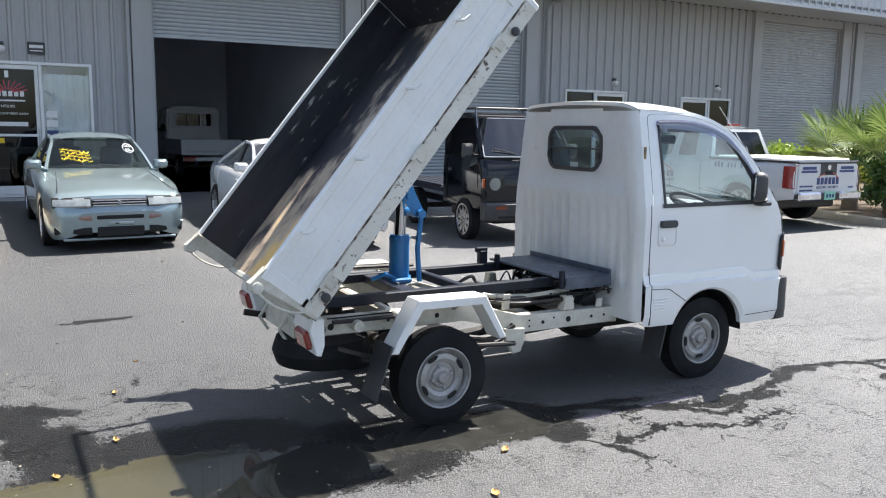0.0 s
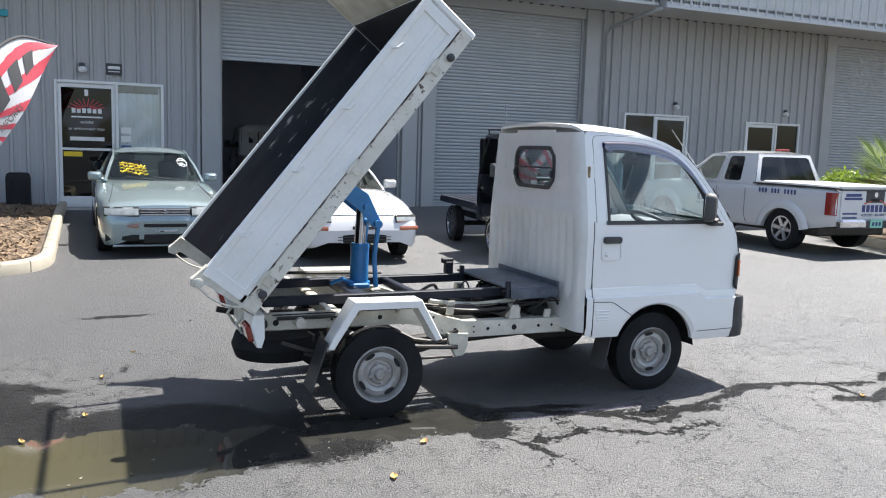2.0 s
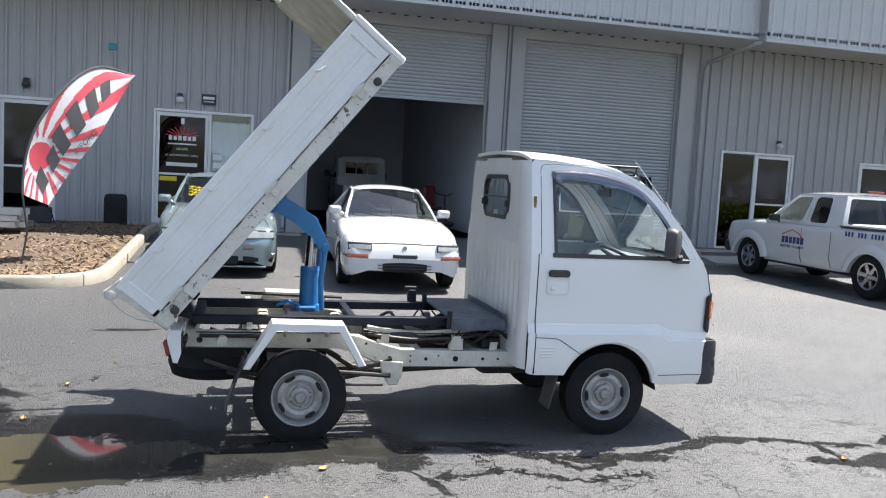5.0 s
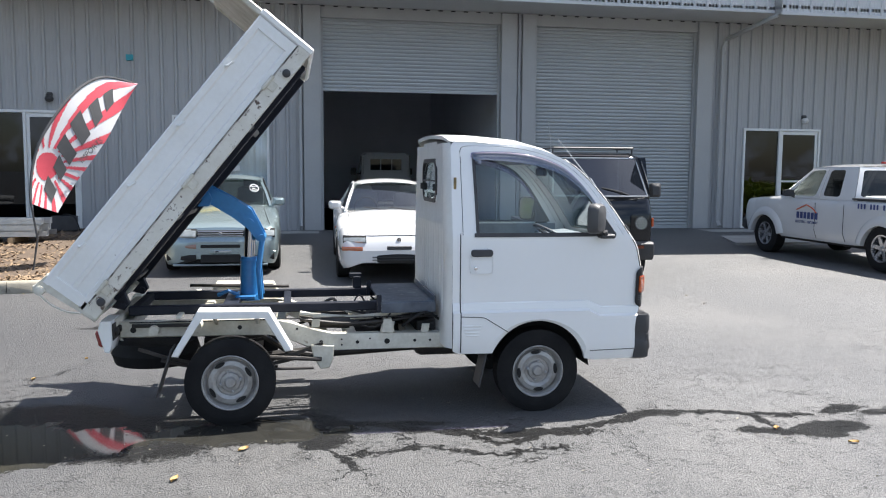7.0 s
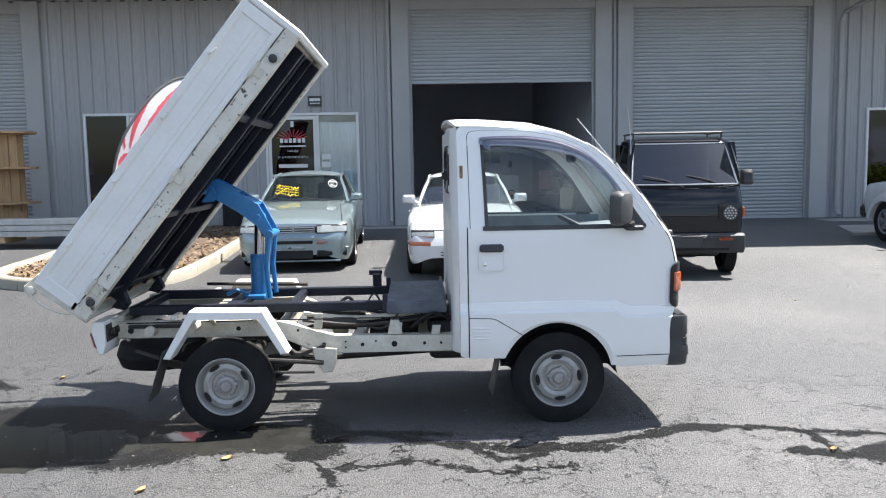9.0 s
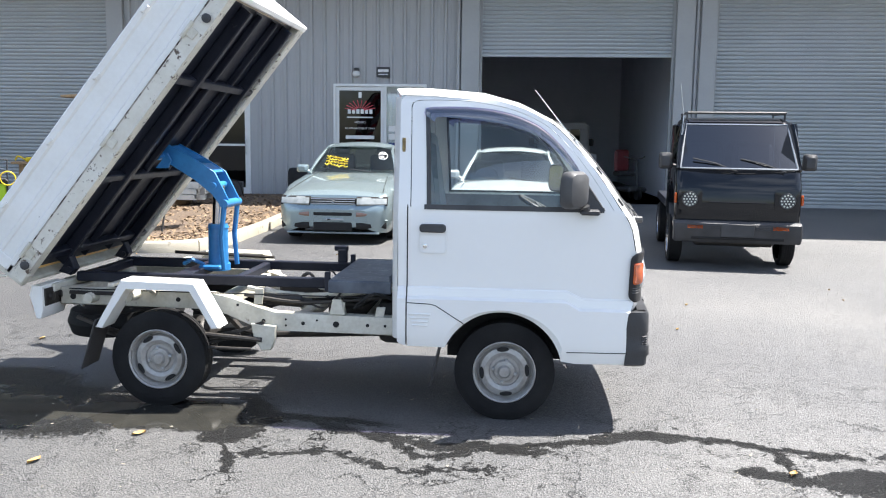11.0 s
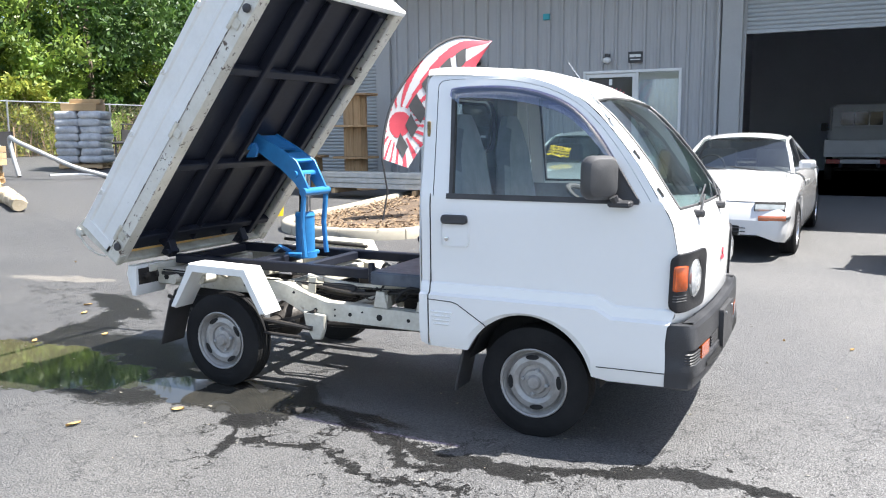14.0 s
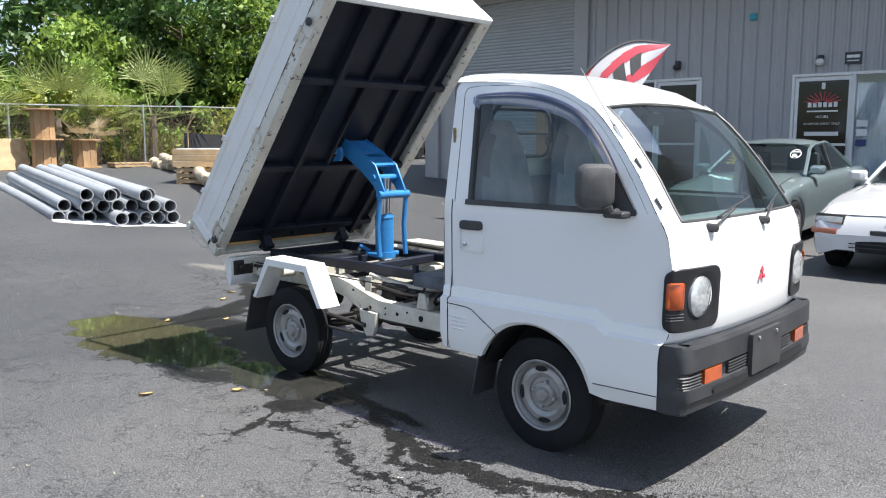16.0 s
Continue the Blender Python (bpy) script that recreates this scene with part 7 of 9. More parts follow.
FOOT, CROWN = 1.11, 1.69
for s in (-1, 1):
    framed(pk, quad((1.33, s * 0.86, FOOT), (2.46, s * 0.87, FOOT), (2.46, s * 0.66, CROWN), (1.99, s * 0.64, CROWN - 0.02), (0, s * 0.03, 0)), CARWHITE, CARGLASS, (0.14, 0.08), (0.90, 0.90), 0.10, "front_door_frame")
    framed(pk, quad((2.465, s * 0.87, FOOT), (3.36, s * 0.86, FOOT), (3.20, s * 0.65, CROWN), (2.465, s * 0.66, CROWN), (0, s * 0.03, 0)), CARWHITE, PICKUPGLASS, (0.10, 0.10), (0.60, 0.90), 0.09, "rear_door_frame")
framed(pk, quad((3.36, -0.86, FOOT), (3.36, 0.86, FOOT), (3.20, 0.65, CROWN), (3.20, -0.65, CROWN), (0.03, 0, 0)), CARWHITE, PICKUPGLASS, (0.06, 0.12), (0.94, 0.90), 0.06, "cab_back")
framed(pk, quad((1.30, -0.86, FOOT), (1.30, 0.86, FOOT), (1.99, 0.64, CROWN - 0.02), (1.99, -0.64, CROWN - 0.02), (-0.03, 0, 0.02)), CARWHITE, CARGLASS, (0.06, 0.06), (0.94, 0.95), 0.05, "screen_frame")
patch(pk, "roof", [[(1.985 + (3.205 - 1.985) * t, v * interp(t, [(0, 0.645), (0.4, 0.665), (1, 0.655)]), CROWN - 0.02 * (1 - t) ** 4 + 0.055 * (1 - abs(v) ** 3) * (1 - 0.6 * abs(2 * t - 1) ** 4)) for v in np.linspace(-1, 1, 15)] for t in np.linspace(0, 1, 10)], CARWHITE, smooth=60)
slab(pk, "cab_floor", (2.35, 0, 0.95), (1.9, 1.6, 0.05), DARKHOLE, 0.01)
slab(pk, "dashboard", (1.62, 0, 1.08), (0.40, 1.5, 0.10), PLASTIC, 0.03)
for y in (-0.38, 0.38):
    slab(pk, "front_seat", (2.50, y, 1.20), (0.14, 0.46, 0.50), SEAT, 0.05)
bm = B()
tube(bm, [(2.02 + 0.06 * math.sin(a), -0.38 + 0.18 * math.cos(a), 1.16 + 0.16 * math.sin(a)) for a in np.linspace(0, 6.283, 21)], 0.014, 6)
part("steering_wheel", bm, PLASTIC, pk)
for s in (-1, 1):
    for cx in (0.92, 4.12):                                  # broad flares over the wheels
        patch(pk, "wheel_flare", [[(cx - r * math.cos(radians(a)), s * y, 0.30 + r * math.sin(radians(a)) * 0.98) for r, y in ((0.445, 0.88), (0.450, 0.962), (0.50, 0.972), (0.56, 0.955), (0.615, 0.922))] for a in range(12, 169, 6)], CARWHITE, smooth=50)
    lamp_lens(pk, "tail_lamp", 5.235, s * 0.86, s * 0.935, 0.70, 1.08, -0.15, REDLENS, -0.05)
    for x in (2.44, 3.20):
        bm = B()
        tube(bm, [(x, s * 0.926, 1.04), (x, s * 0.928, 0.55), (x + 0.05, s * 0.905, 0.40)], 0.004, 4)
        part("door_gap", bm, DARKHOLE, pk)
    slab(pk, "bed_rail_cap", (4.28, s * 0.84, 1.15), (1.9, 0.08, 0.03), GREYPLASTIC, 0.006)
slab(pk, "bed_cover", (4.25, 0, 1.125), (1.85, 1.6, 0.02), PLASTIC, 0.004)
# pale slab added to stand in for the bed's pale rails
slab(pk, "pale_bed_slab", (4.25, 0.05, 1.165), (1.72, 1.48, 0.07), FRAMEM, 0.02)
tg = slab(pk, "tailgate", (5.225, 0, 0.86), (0.03, 1.60, 0.52), CARWHITE, 0.008)
slab(pk, "gate_trim", (5.244, 0, 1.02), (0.012, 0.44, 0.20), GREYPLASTIC, 0.005)
slab(pk, "gate_cap", (5.22, 0, 1.135), (0.06, 1.62, 0.035), GREYPLASTIC, 0.008)
bm = B()
lathe(bm, [(0.0, 0.045), (0.008, 0.045)], 16, "x", (5.250, 0, 1.055))
part("gate_badge", bm, CHROME, pk)
slab(pk, "gate_handle", (5.252, 0, 0.965), (0.01, 0.20, 0.045), DARKHOLE, 0.005)
for s in (-1, 1):
    slab(pk, "rear_bumper", (5.27, s * 0.56, 0.56), (0.14, 0.60, 0.15), CHROME, 0.03)
slab(pk, "bumper_centre", (5.25, 0, 0.55), (0.10, 0.56, 0.13), GREYPLASTIC, 0.015)
slab(pk, "number_plate", (5.306, 0.0, 0.57), (0.01, 0.30, 0.15), mk("mint_plate", (0.25, 0.55, 0.42), (0.22, 0.5, 0.38), 20, 0.5), 0.004)
for y in (-0.08, 0.0, 0.08):
    slab(pk, "plate_bar", (5.313, y, 0.565), (0.005, 0.05, 0.06), BLUEM, 0.001)
slab(pk, "roof_lamp", (3.13, 0, 1.765), (0.05, 0.34, 0.04), REDLENS, 0.008)
mirror_pair(pk, 1.72, 1.19, 0.88, PLASTIC)
for x in (0.92, 4.12):
    for s in (-1, 1):
        car_wheel(pk, x, s * 0.80, 0.375, 0.25, 0.215, s, 6, 8)
slab(pk, "front_bumper", (0.06, 0, 0.52), (0.24, 1.70, 0.26), GREYPLASTIC, 0.06)
slab(pk, "underbody", (2.6, 0, 0.40), (4.5, 1.62, 0.18), GREASE, 0.03)
LSIDE = Matrix.Translation((0, -0.932, 0)) @ Matrix.Rotation(radians(90), 4, "X")
for k in range(6):                                           # company name as plain blocks
    slab(pk, "logo_block", (1.96 + 0.105 * k, -0.931, 0.80), (0.078, 0.006, 0.12), BLUEM, 0.012)
letters("lettering", "ELECTRIC - SECURITY", 0.066, BLUEM, pk, LSIDE @ Matrix.Translation((2.22, 0.655, 0)))
for j in range(12):                                          # telephone number as plain bars
    if j not in (3, 7):
        slab(pk, "number_bar", (3.56 + 0.074 * j, -0.928, 1.035), (0.034, 0.006, 0.085), BLUEM, 0.001)
bm = B()
for a, b in (((-0.30, 0.90), (-0.02, 1.0)), ((-0.02, 1.0), (0.16, 0.94)), ((0.16, 0.94), (0.27, 0.86))):
    tube(bm, [(2.22 + a[0], -0.932, a[1] - 0.005), (2.22 + b[0], -0.932, b[1] - 0.005)], 0.011, 5)
part("roof_mark", bm, ORANGEM, pk, "orange and blue roof-shaped mark")
REAR = Matrix.Translation((5.243, 0, 0)) @ Matrix.Rotation(radians(90), 4, "Z") @ Matrix.Rotation(radians(90), 4, "X")
for k in range(6):
    slab(pk, "logo_block", (5.243, -0.26 + 0.105 * k, 0.82), (0.006, 0.078, 0.12), BLUEM, 0.012)
letters("lettering", "ELECTRIC - SECURITY", 0.062, BLUEM, pk, REAR @ Matrix.Translation((0, 0.69, 0)))
for y in (-0.52, 0.52):
    slab(pk, "address_bar", (5.243, y, 0.985), (0.006, 0.42, 0.04), BLUEM, 0.001)
    slab(pk, "number_bar", (5.243, y, 1.045), (0.006, 0.36, 0.05), BLUEM, 0.001)
for w_, y, z in ((0.34, -0.58, 0.735), (0.34, -0.58, 0.665), (0.14, 0.66, 0.70)):
    slab(pk, "small_print_bar", (5.243, y, z), (0.005, w_, 0.028), BLUEM, 0.001)
bm = B()
for a, b in (((-0.26, 0.92), (0.05, 1.0)), ((0.05, 1.0), (0.2, 0.95)), ((0.2, 0.95), (0.28, 0.88))):
    tube(bm, [(5.245, a[0], a[1] - 0.02), (5.245, b[0], b[1] - 0.02)], 0.010, 5)
part("roof_mark", bm, ORANGEM, pk)

# ---- planting island and kerbs ----
def kerb_run(par, pts, h=0.15, w=0.16, piece=0.9):
    """Kerb stones laid along a line."""
    line = smooth_line(pts, 8)
    seg, acc, cur = [], 0.0, [line[0]]
    for a, b in zip(line, line[1:]):
        cur.append(b)
        acc += (b - a).length
        if acc > piece:
            seg.append(cur)
            cur, acc = [b], 0.0
    if len(cur) > 1:
        seg.append(cur)
    for c in seg:
        bm = B()
        rows = []
        for i, p in enumerate(c):
            d = (c[min(i + 1, len(c) - 1)] - c[max(i - 1, 0)])
            d.z = 0
            d.normalize()
            if i in (0, len(c) - 1):
                p = p + d * (0.003 if i == 0 else -0.003)
            n_ = Vector((-d.y, d.x, 0))
            z0 = gz(p.x, p.y)
            rows.append([p + n_ * a + Vector((0, 0, z0 + b)) for a, b in ((-w / 2 - 0.012, -0.05), (-w / 2, h - 0.035), (-w / 2 + 0.03, h), (w / 2 - 0.03, h), (w / 2, h - 0.03), (w / 2, -0.05))])
        rings(bm, rows)
        part("kerb_stone", bm, CONCRETE, par, smooth=50)


def scatter_stuff(name, label, mat, n_, place, make, category="", par=None):
    """Many tiny pieces joined into one mesh of kind stuff."""
    verts, faces = [], []
    for k in range(n_):
        p = place(k)
        if p is None:
            continue
        vs, fs = make(k)
        o = len(verts)
        verts += [tuple(Vector(v) + Vector(p)) for v in vs]
        faces += [tuple(i + o for i in f) for f in fs]
    me = bpy.data.meshes.new(name)
    me.from_pydata(verts, [], faces)
    me.materials.append(mat)
    ob = new(name, me)
    ob.parent = par
    return tagged(ob, label, category, kind="stuff")


isl = thing("planting_island", "kerbed planting island with bark mulch", "island", kind="structure")
kerb_run(isl, [(-2.12, 13.9, 0), (-2.12, 11, 0), (-2.10, 8.2, 0), (-2.12, 6.7, 0), (-2.45, 6.10, 0), (-3.1, 5.92, 0), (-3.9, 6.05, 0), (-4.55, 6.6, 0), (-4.85, 7.5, 0), (-4.95, 9.5, 0), (-5.0, 11.5, 0)])
bm = B()
rows = []
for y in np.linspace(6.0, 13.9, 34):
    x0 = interp(y, [(6.0, -3.6), (6.3, -4.2), (6.8, -4.6), (7.5, -4.8), (9.5, -4.9), (14, -5.0)])
    x1 = interp(y, [(6.0, -2.8), (6.3, -2.35), (6.8, -2.2), (8, -2.16), (14, -2.18)])
    rows.append([(x, y, gz(x, y) + 0.07 + 0.03 * noise.noise((x * 2, y * 2, 0)) + 0.05 * math.sin(math.pi * i / 12)) for i, x in enumerate(np.linspace(x0, x1, 13))])
rings(bm, rows, closed=False)
part("mulch_bed", bm, MULCH, isl, smooth=60)
random.seed(11)


def chip(k):
    a, l, w = random.uniform(0, 6.28), random.uniform(0.02, 0.055), random.uniform(0.008, 0.016)
    d, n_ = Vector((math.cos(a), math.sin(a), random.uniform(-0.4, 0.6))), Vector((-math.sin(a), math.cos(a), random.uniform(-0.3, 0.3)))
    return [d * l - n_ * w, d * l + n_ * w, -d * l + n_ * w, -d * l - n_ * w], [(0, 1, 2, 3)]


def chip_at(k):
    y = 6.1 + 7.6 * random.random() ** 1.4
    x = random.uniform(interp(y, [(6.0, -3.6), (6.8, -4.5), (7.5, -4.75), (14, -4.95)]), interp(y, [(6.0, -2.8), (6.8, -2.25), (14, -2.2)]))
    return (x, y, gz(x, y) + 0.10 + random.uniform(0, 0.03))


scatter_stuff("bark_chips", "loose brown bark mulch", CHIP, 5200, chip_at, chip, "mulch")

# ---- feather flag ----
fl = thing("feather_flag", "white and red feather flag with black lettering on a bent pole", "flag", pose(-3.177, 7.158, 0.07, 0, 0, 50))


def flag_pt(u, v):
    """u: up the cloth, 0 to 1; v: across from the pole side, 0 to 1."""
    p = Vector((interp(u, FLAG_X), 0, interp(u, FLAG_Z)))
    q = Vector((0.45 + 1.42 * u, 0, 0.85 + 1.95 * u))
    c = p + (q - p) * v
    return c + Vector((0, 0.05 * math.sin(3 * u + 2.5 * v) + 0.03 * math.sin(9 * u), 0))


FLAG_L = smooth_line([(0.02, 0, 1.0), (0.10, 0, 1.5), (0.29, 0, 2.0), (0.75, 0, 2.56), (1.28, 0, 2.85), (1.87, 0, 2.805)], 8)
FLAG_X = [(i / (len(FLAG_L) - 1), p.x) for i, p in enumerate(FLAG_L)]
FLAG_Z = [(i / (len(FLAG_L) - 1), p.z) for i, p in enumerate(FLAG_L)]
SUNC = (0.24, 0.32)
bm = B()
grid = [[flag_pt(u, v) for v in np.linspace(0, 1, 13)] for u in np.linspace(0, 1, 33)]
rings(bm, grid, closed=False)


def in_ray(u, v):
    a = math.atan2((v - SUNC[1]) * 0.62, (u - SUNC[0]) * 1.9)
    r = math.hypot((v - SUNC[1]) * 0.62, (u - SUNC[0]) * 1.9)
    return r < 0.15 or (r > 0.20 and (a / (2 * math.pi) * 20 + 0.25) % 1 < 0.5 * min(1, 0.65 + r * 0.25))


part("cloth", bm, FLAGWHITE, fl, smooth=60)
for nm, mat_, off, test in (("ray_print", REDM, 0.004, in_ray),):
    for sgn in (-1, 1):
        bm = B()
        nu, nv = 150, 56
        cells = {}
        for i in range(nu):
            for j in range(nv):
                if test((i + 0.5) / nu, (j + 0.5) / nv):
                    q = []
                    for a, b in ((i, j), (i + 1, j), (i + 1, j + 1), (i, j + 1)):
                        if (a, b) not in cells:
                            cells[(a, b)] = bm.verts.new(flag_pt(a / nu, b / nv) + Vector((0, sgn * off, 0)))
                        q.append(cells[(a, b)])
                    bm.faces.new(q)
        part(nm, bm, mat_, fl, smooth=60)
for sgn in (-1, 1):                                          # the name as bold plain blocks, and one word
    for k, (u, h_) in enumerate(((0.10, 0.30), (0.235, 0.24), (0.345, 0.32), (0.475, 0.32), (0.60, 0.25), (0.72, 0.22))):
        bm = B()
        rings(bm, [[flag_pt(u - 0.045 + 0.080 * a + 0.06 * b, 0.70 - h_ * (0.95 + u * 0.6) * b) + Vector((0, sgn * 0.008, 0)) for b in np.linspace(0, 1, 5)] for a in np.linspace(0, 1, 5)], closed=False)
        part("name_block", bm, FLAGBLACK, fl, smooth=60)
    lt = letters("lettering", "IMPORTS", 0.125, FLAGBLACK, fl, Matrix.Translation((0.98, sgn * 0.075, 1.72)) @ Matrix.Rotation(radians(-42), 4, "Y") @ Matrix.Rotation(radians(90), 4, "X"), 0.001)
bm = B()
tube(bm, [(0.0, 0, -0.02), (0.10, 0, 0.5)] + [flag_pt(u, 0) for u in np.linspace(0, 1, 16)], [0.014] * 8 + [0.009] * 10, 6)
part("pole", bm, PLASTIC, fl)
bm = B()
tube(bm, [flag_pt(u, 0.012) for u in np.linspace(0.0, 1, 24)], 0.02, 6)
part("sleeve", bm, FLAGBLACK, fl)

# ---- on the wall ----
def wall_lamp(x, z, dark=False):
    t = thing("wall_lamp", "small wall lamp with a " + ("black" if dark else "white globe") + " head", "lamp", pose(x, WY - 0.05, z), "wall lamps")
    bm = B()
    box(bm, (0, 0, 0.08), (0.11, 0.09, 0.09), 0.015)
    part("base", bm, PLASTIC, t)
    bm = B()
    lathe(bm, [(0.05, 0.04), (0.03, 0.075), (-0.02, 0.092), (-0.07, 0.07), (-0.095, 0.0)], 16, "z", (0, -0.05, 0))
    part("globe", bm, PLASTIC if dark else FRAMEM, t)


for x, z in ((-1.70, 3.0), (13.42, 2.93), (17.45, 2.9)):
    wall_lamp(x, z)
wall_lamp(-4.78, 3.08, True)
sg = thing("name_plate", "dark name plate on the wall", "sign", pose(-1.09, WY - 0.055, 3.03))
slab(sg, "board", (0, 0, 0), (0.31, 0.03, 0.23), PLASTIC, 0.006)
slab(sg, "name_bar", (0, -0.017, 0.03), (0.24, 0.004, 0.06), FRAMEM, 0.001)
slab(sg, "small_print_bar", (0, -0.017, -0.05), (0.22, 0.004, 0.02), FRAMEM, 0.001)
slab(sg, "mast", (0, 0, 0.0), (0.02, 0.1, 0.02), PLASTIC, 0.002)
bm = B()
box(bm, (0, 0, 0), (0.15, 0.10, 0.13), 0.006)
solo("wall_tag", bm, TEAL, "small teal tag fixed high on the siding", "tag", pose(-3.10, WY - 0.05, 4.0))
fb = thing("flood_light", "grey flood light on the fascia", "lamp", pose(15.9, 12.36, 6.35))
slab(fb, "housing", (0, -0.05, 0), (0.42, 0.2, 0.26), TRIMM, 0.03)
slab(fb, "lens", (0, -0.155, -0.02), (0.36, 0.02, 0.18), FRAMEM, 0.01)
# lettering on the office door
off, (da, db), (wa, wb_), oh = office
dm = (da + db) / 2


def door_text(z, txt, size, mat_=FRAMEM):
    letters("lettering", txt, size, mat_, off, Matrix.Translation((dm, 0.016, z)) @ FACE_S, 0.001)


bm = B()
span(bm, (da + 0.075, 0.0275, 1.24), (db - 0.075, 0.0285, 2.46))
part("dark_film", bm, PLASTIC, off)
slab(off, "number_bar", (dm, 0.014, 2.37), (0.07, 0.004, 0.13), FRAMEM, 0.001)
bm = B()
for a in range(15, 170, 17):
    tube(bm, [(dm + 0.10 * math.cos(radians(a)), 0.016, 2.02 + 0.06 * math.sin(radians(a))), (dm + 0.36 * math.cos(radians(a)), 0.016, 2.02 + 0.24 * math.sin(radians(a)))], 0.012, 4)
part("ray_mark", bm, REDM, off)
for k in range(6):
    slab(off, "name_block", (dm - 0.25 + 0.10 * k, 0.014, 2.0), (0.072, 0.004, 0.10), FRAMEM, 0.01)
slab(off, "address_bar", (dm, 0.014, 1.87), (0.60, 0.004, 0.03), FRAMEM, 0.001)
door_text(1.735, "HOURS", 0.075)
door_text(1.60, "BY APPOINTMENT ONLY", 0.062)
slab(off, "number_bar", (dm, 0.014, 1.42), (0.66, 0.004, 0.08), FRAMEM, 0.001)
slab(off, "notice", (dm - 0.28, 0.014, 1.10), (0.36, 0.004, 0.10), YELLOW, 0.001)
bm = B()
rows = [[(wa + (wb_ - wa) * t, 0.060 + 0.016 * math.sin(t * 42), z) for t in np.linspace(0, 1, 50)] for z in (0.1, 2.4)]
rings(bm, rows, closed=False)
part("curtain", bm, mk("white_curtain", (0.72, 0.76, 0.80), (0.62, 0.66, 0.70), 6, 0.8), off, "white pleated curtain", smooth=60)
for z, mat_ in ((1.62, FRAMEM), (1.44, FRAMEM), (1.24, BLUEM)):
    slab(off, "notice", (wa + 0.14, 0.014, z), (0.2, 0.004, 0.13), mat_, 0.001)
# carpets behind the second door
st_, (da2, db2), _, _ = store
for r in range(12):
    bm = B()
    tube(bm, [(da2 - 0.1, 0.5, 0.16 + r * 0.19), (db2 + 0.1, 0.5, 0.16 + r * 0.19 + 0.02 * ((r * 7) % 3 - 1))], 0.09, 10)
    part("carpet_roll", bm, KRAFT if r % 3 else FRAMEM, st_)
bm = B()
span(bm, (-0.2, 0.75, 0), (2.3, 0.8, 2.7))
part("store_wall", bm, INSIDE, st_)

sp = thing("loudspeaker", "black portable loudspeaker on the walkway", "speaker", pose(-2.9, 13.78, BASE))
bm = B()
rings(bm, [[(x, y, z) for x, y in round_poly(-0.22 * s_, -0.18 * s_, 0.22 * s_, 0.18 * s_, 0.07, 4)] for z, s_ in ((0.0, 0.9), (0.03, 1.0), (0.62, 1.0), (0.70, 0.9), (0.72, 0.75))])
part("cabinet", bm, SPEAKER, sp)
bm = B()
lathe(bm, [(-0.182, 0.15), (-0.188, 0.15), (-0.185, 0.12), (-0.184, 0.0)], 20, "y", (0, 0, 0.24))
lathe(bm, [(-0.182, 0.07), (-0.188, 0.07), (-0.184, 0.0)], 16, "y", (0, 0, 0.52))
part("grille", bm, DARKHOLE, sp)
# walkway slab along the wall and ramp
bm = B()
span(bm, (-6.6, 13.55, 0.0), (1.0, WY - 0.101, BASE - 0.001), 0.01)
solo("walkway", bm, SLABM, "narrow concrete walkway along the wall", "pavement", kind="structure")
bm = B()
span(bm, (10.35, 13.2, 0.0), (14.4, WY - 0.101, BASE - 0.002), 0.01)
prism(bm, [(9.35, 10.4), (13.0, 10.4), (14.3, 13.2), (10.35, 13.2)], -0.05, 0.132, "z")
solo("door_step", bm, SLABM, "pale concrete landing at the unit door", "pavement", kind="structure")

# ---- yard clutter ----
studs = thing("steel_stud_stack", "bundles of galvanised steel studs on timber", "steel studs", pose(-5.55, 11.2, gz(-5.5, 11.2) + 0.10, 0, 0, -3))
for r in range(3):
    for k in range(6):
        bm = B()
        L_ = 2.9 + 0.3 * ((r * 5 + k * 3) % 4) / 4
        y = (k - 2.5) * 0.115
        rings(bm, [[(x, y + a, 0.12 + r * 0.11 + b) for a, b in ((-0.05, 0.0), (0.05, 0.0), (0.05, 0.095), (0.04, 0.095), (0.04, 0.012), (-0.04, 0.012), (-0.04, 0.095), (-0.05, 0.095))] for x in (-L_ / 2, L_ / 2)])
        part("stud", bm, STEEL, studs, smooth=None)
for x in (-1.0, 1.0):
    slab(studs, "timber", (x, 0, 0.055), (0.09, 0.8, 0.1), PALEWOOD, 0.005)
crt = thing("plastic_crate", "black plastic crate with cables", "crate", pose(-4.3, 13.3, gz(-4, 13.3)+0.10, 0, 0, 12))
for a, b, c_, d in ((0, -0.17, 0.5, 0.03), (0, 0.17, 0.5, 0.03)):
    slab(crt, "crate_side", (a, b, 0.17), (c_, d, 0.30), PLASTIC, 0.01)
for x in (-0.24, 0.24):
    slab(crt, "crate_end", (x, 0, 0.17), (0.03, 0.31, 0.30), PLASTIC, 0.01)
slab(crt, "crate_floor", (0, 0, 0.02), (0.46, 0.31, 0.03), PLASTIC, 0.005)
bm = B()
tube(bm, smooth_line([(-0.1, 0, 0.2), (0, -0.1, 0.36), (0.2, -0.22, 0.3), (0.3, -0.3, 0.02)], 6), 0.012, 6)
part("cable", bm, DARKHOLE, crt)


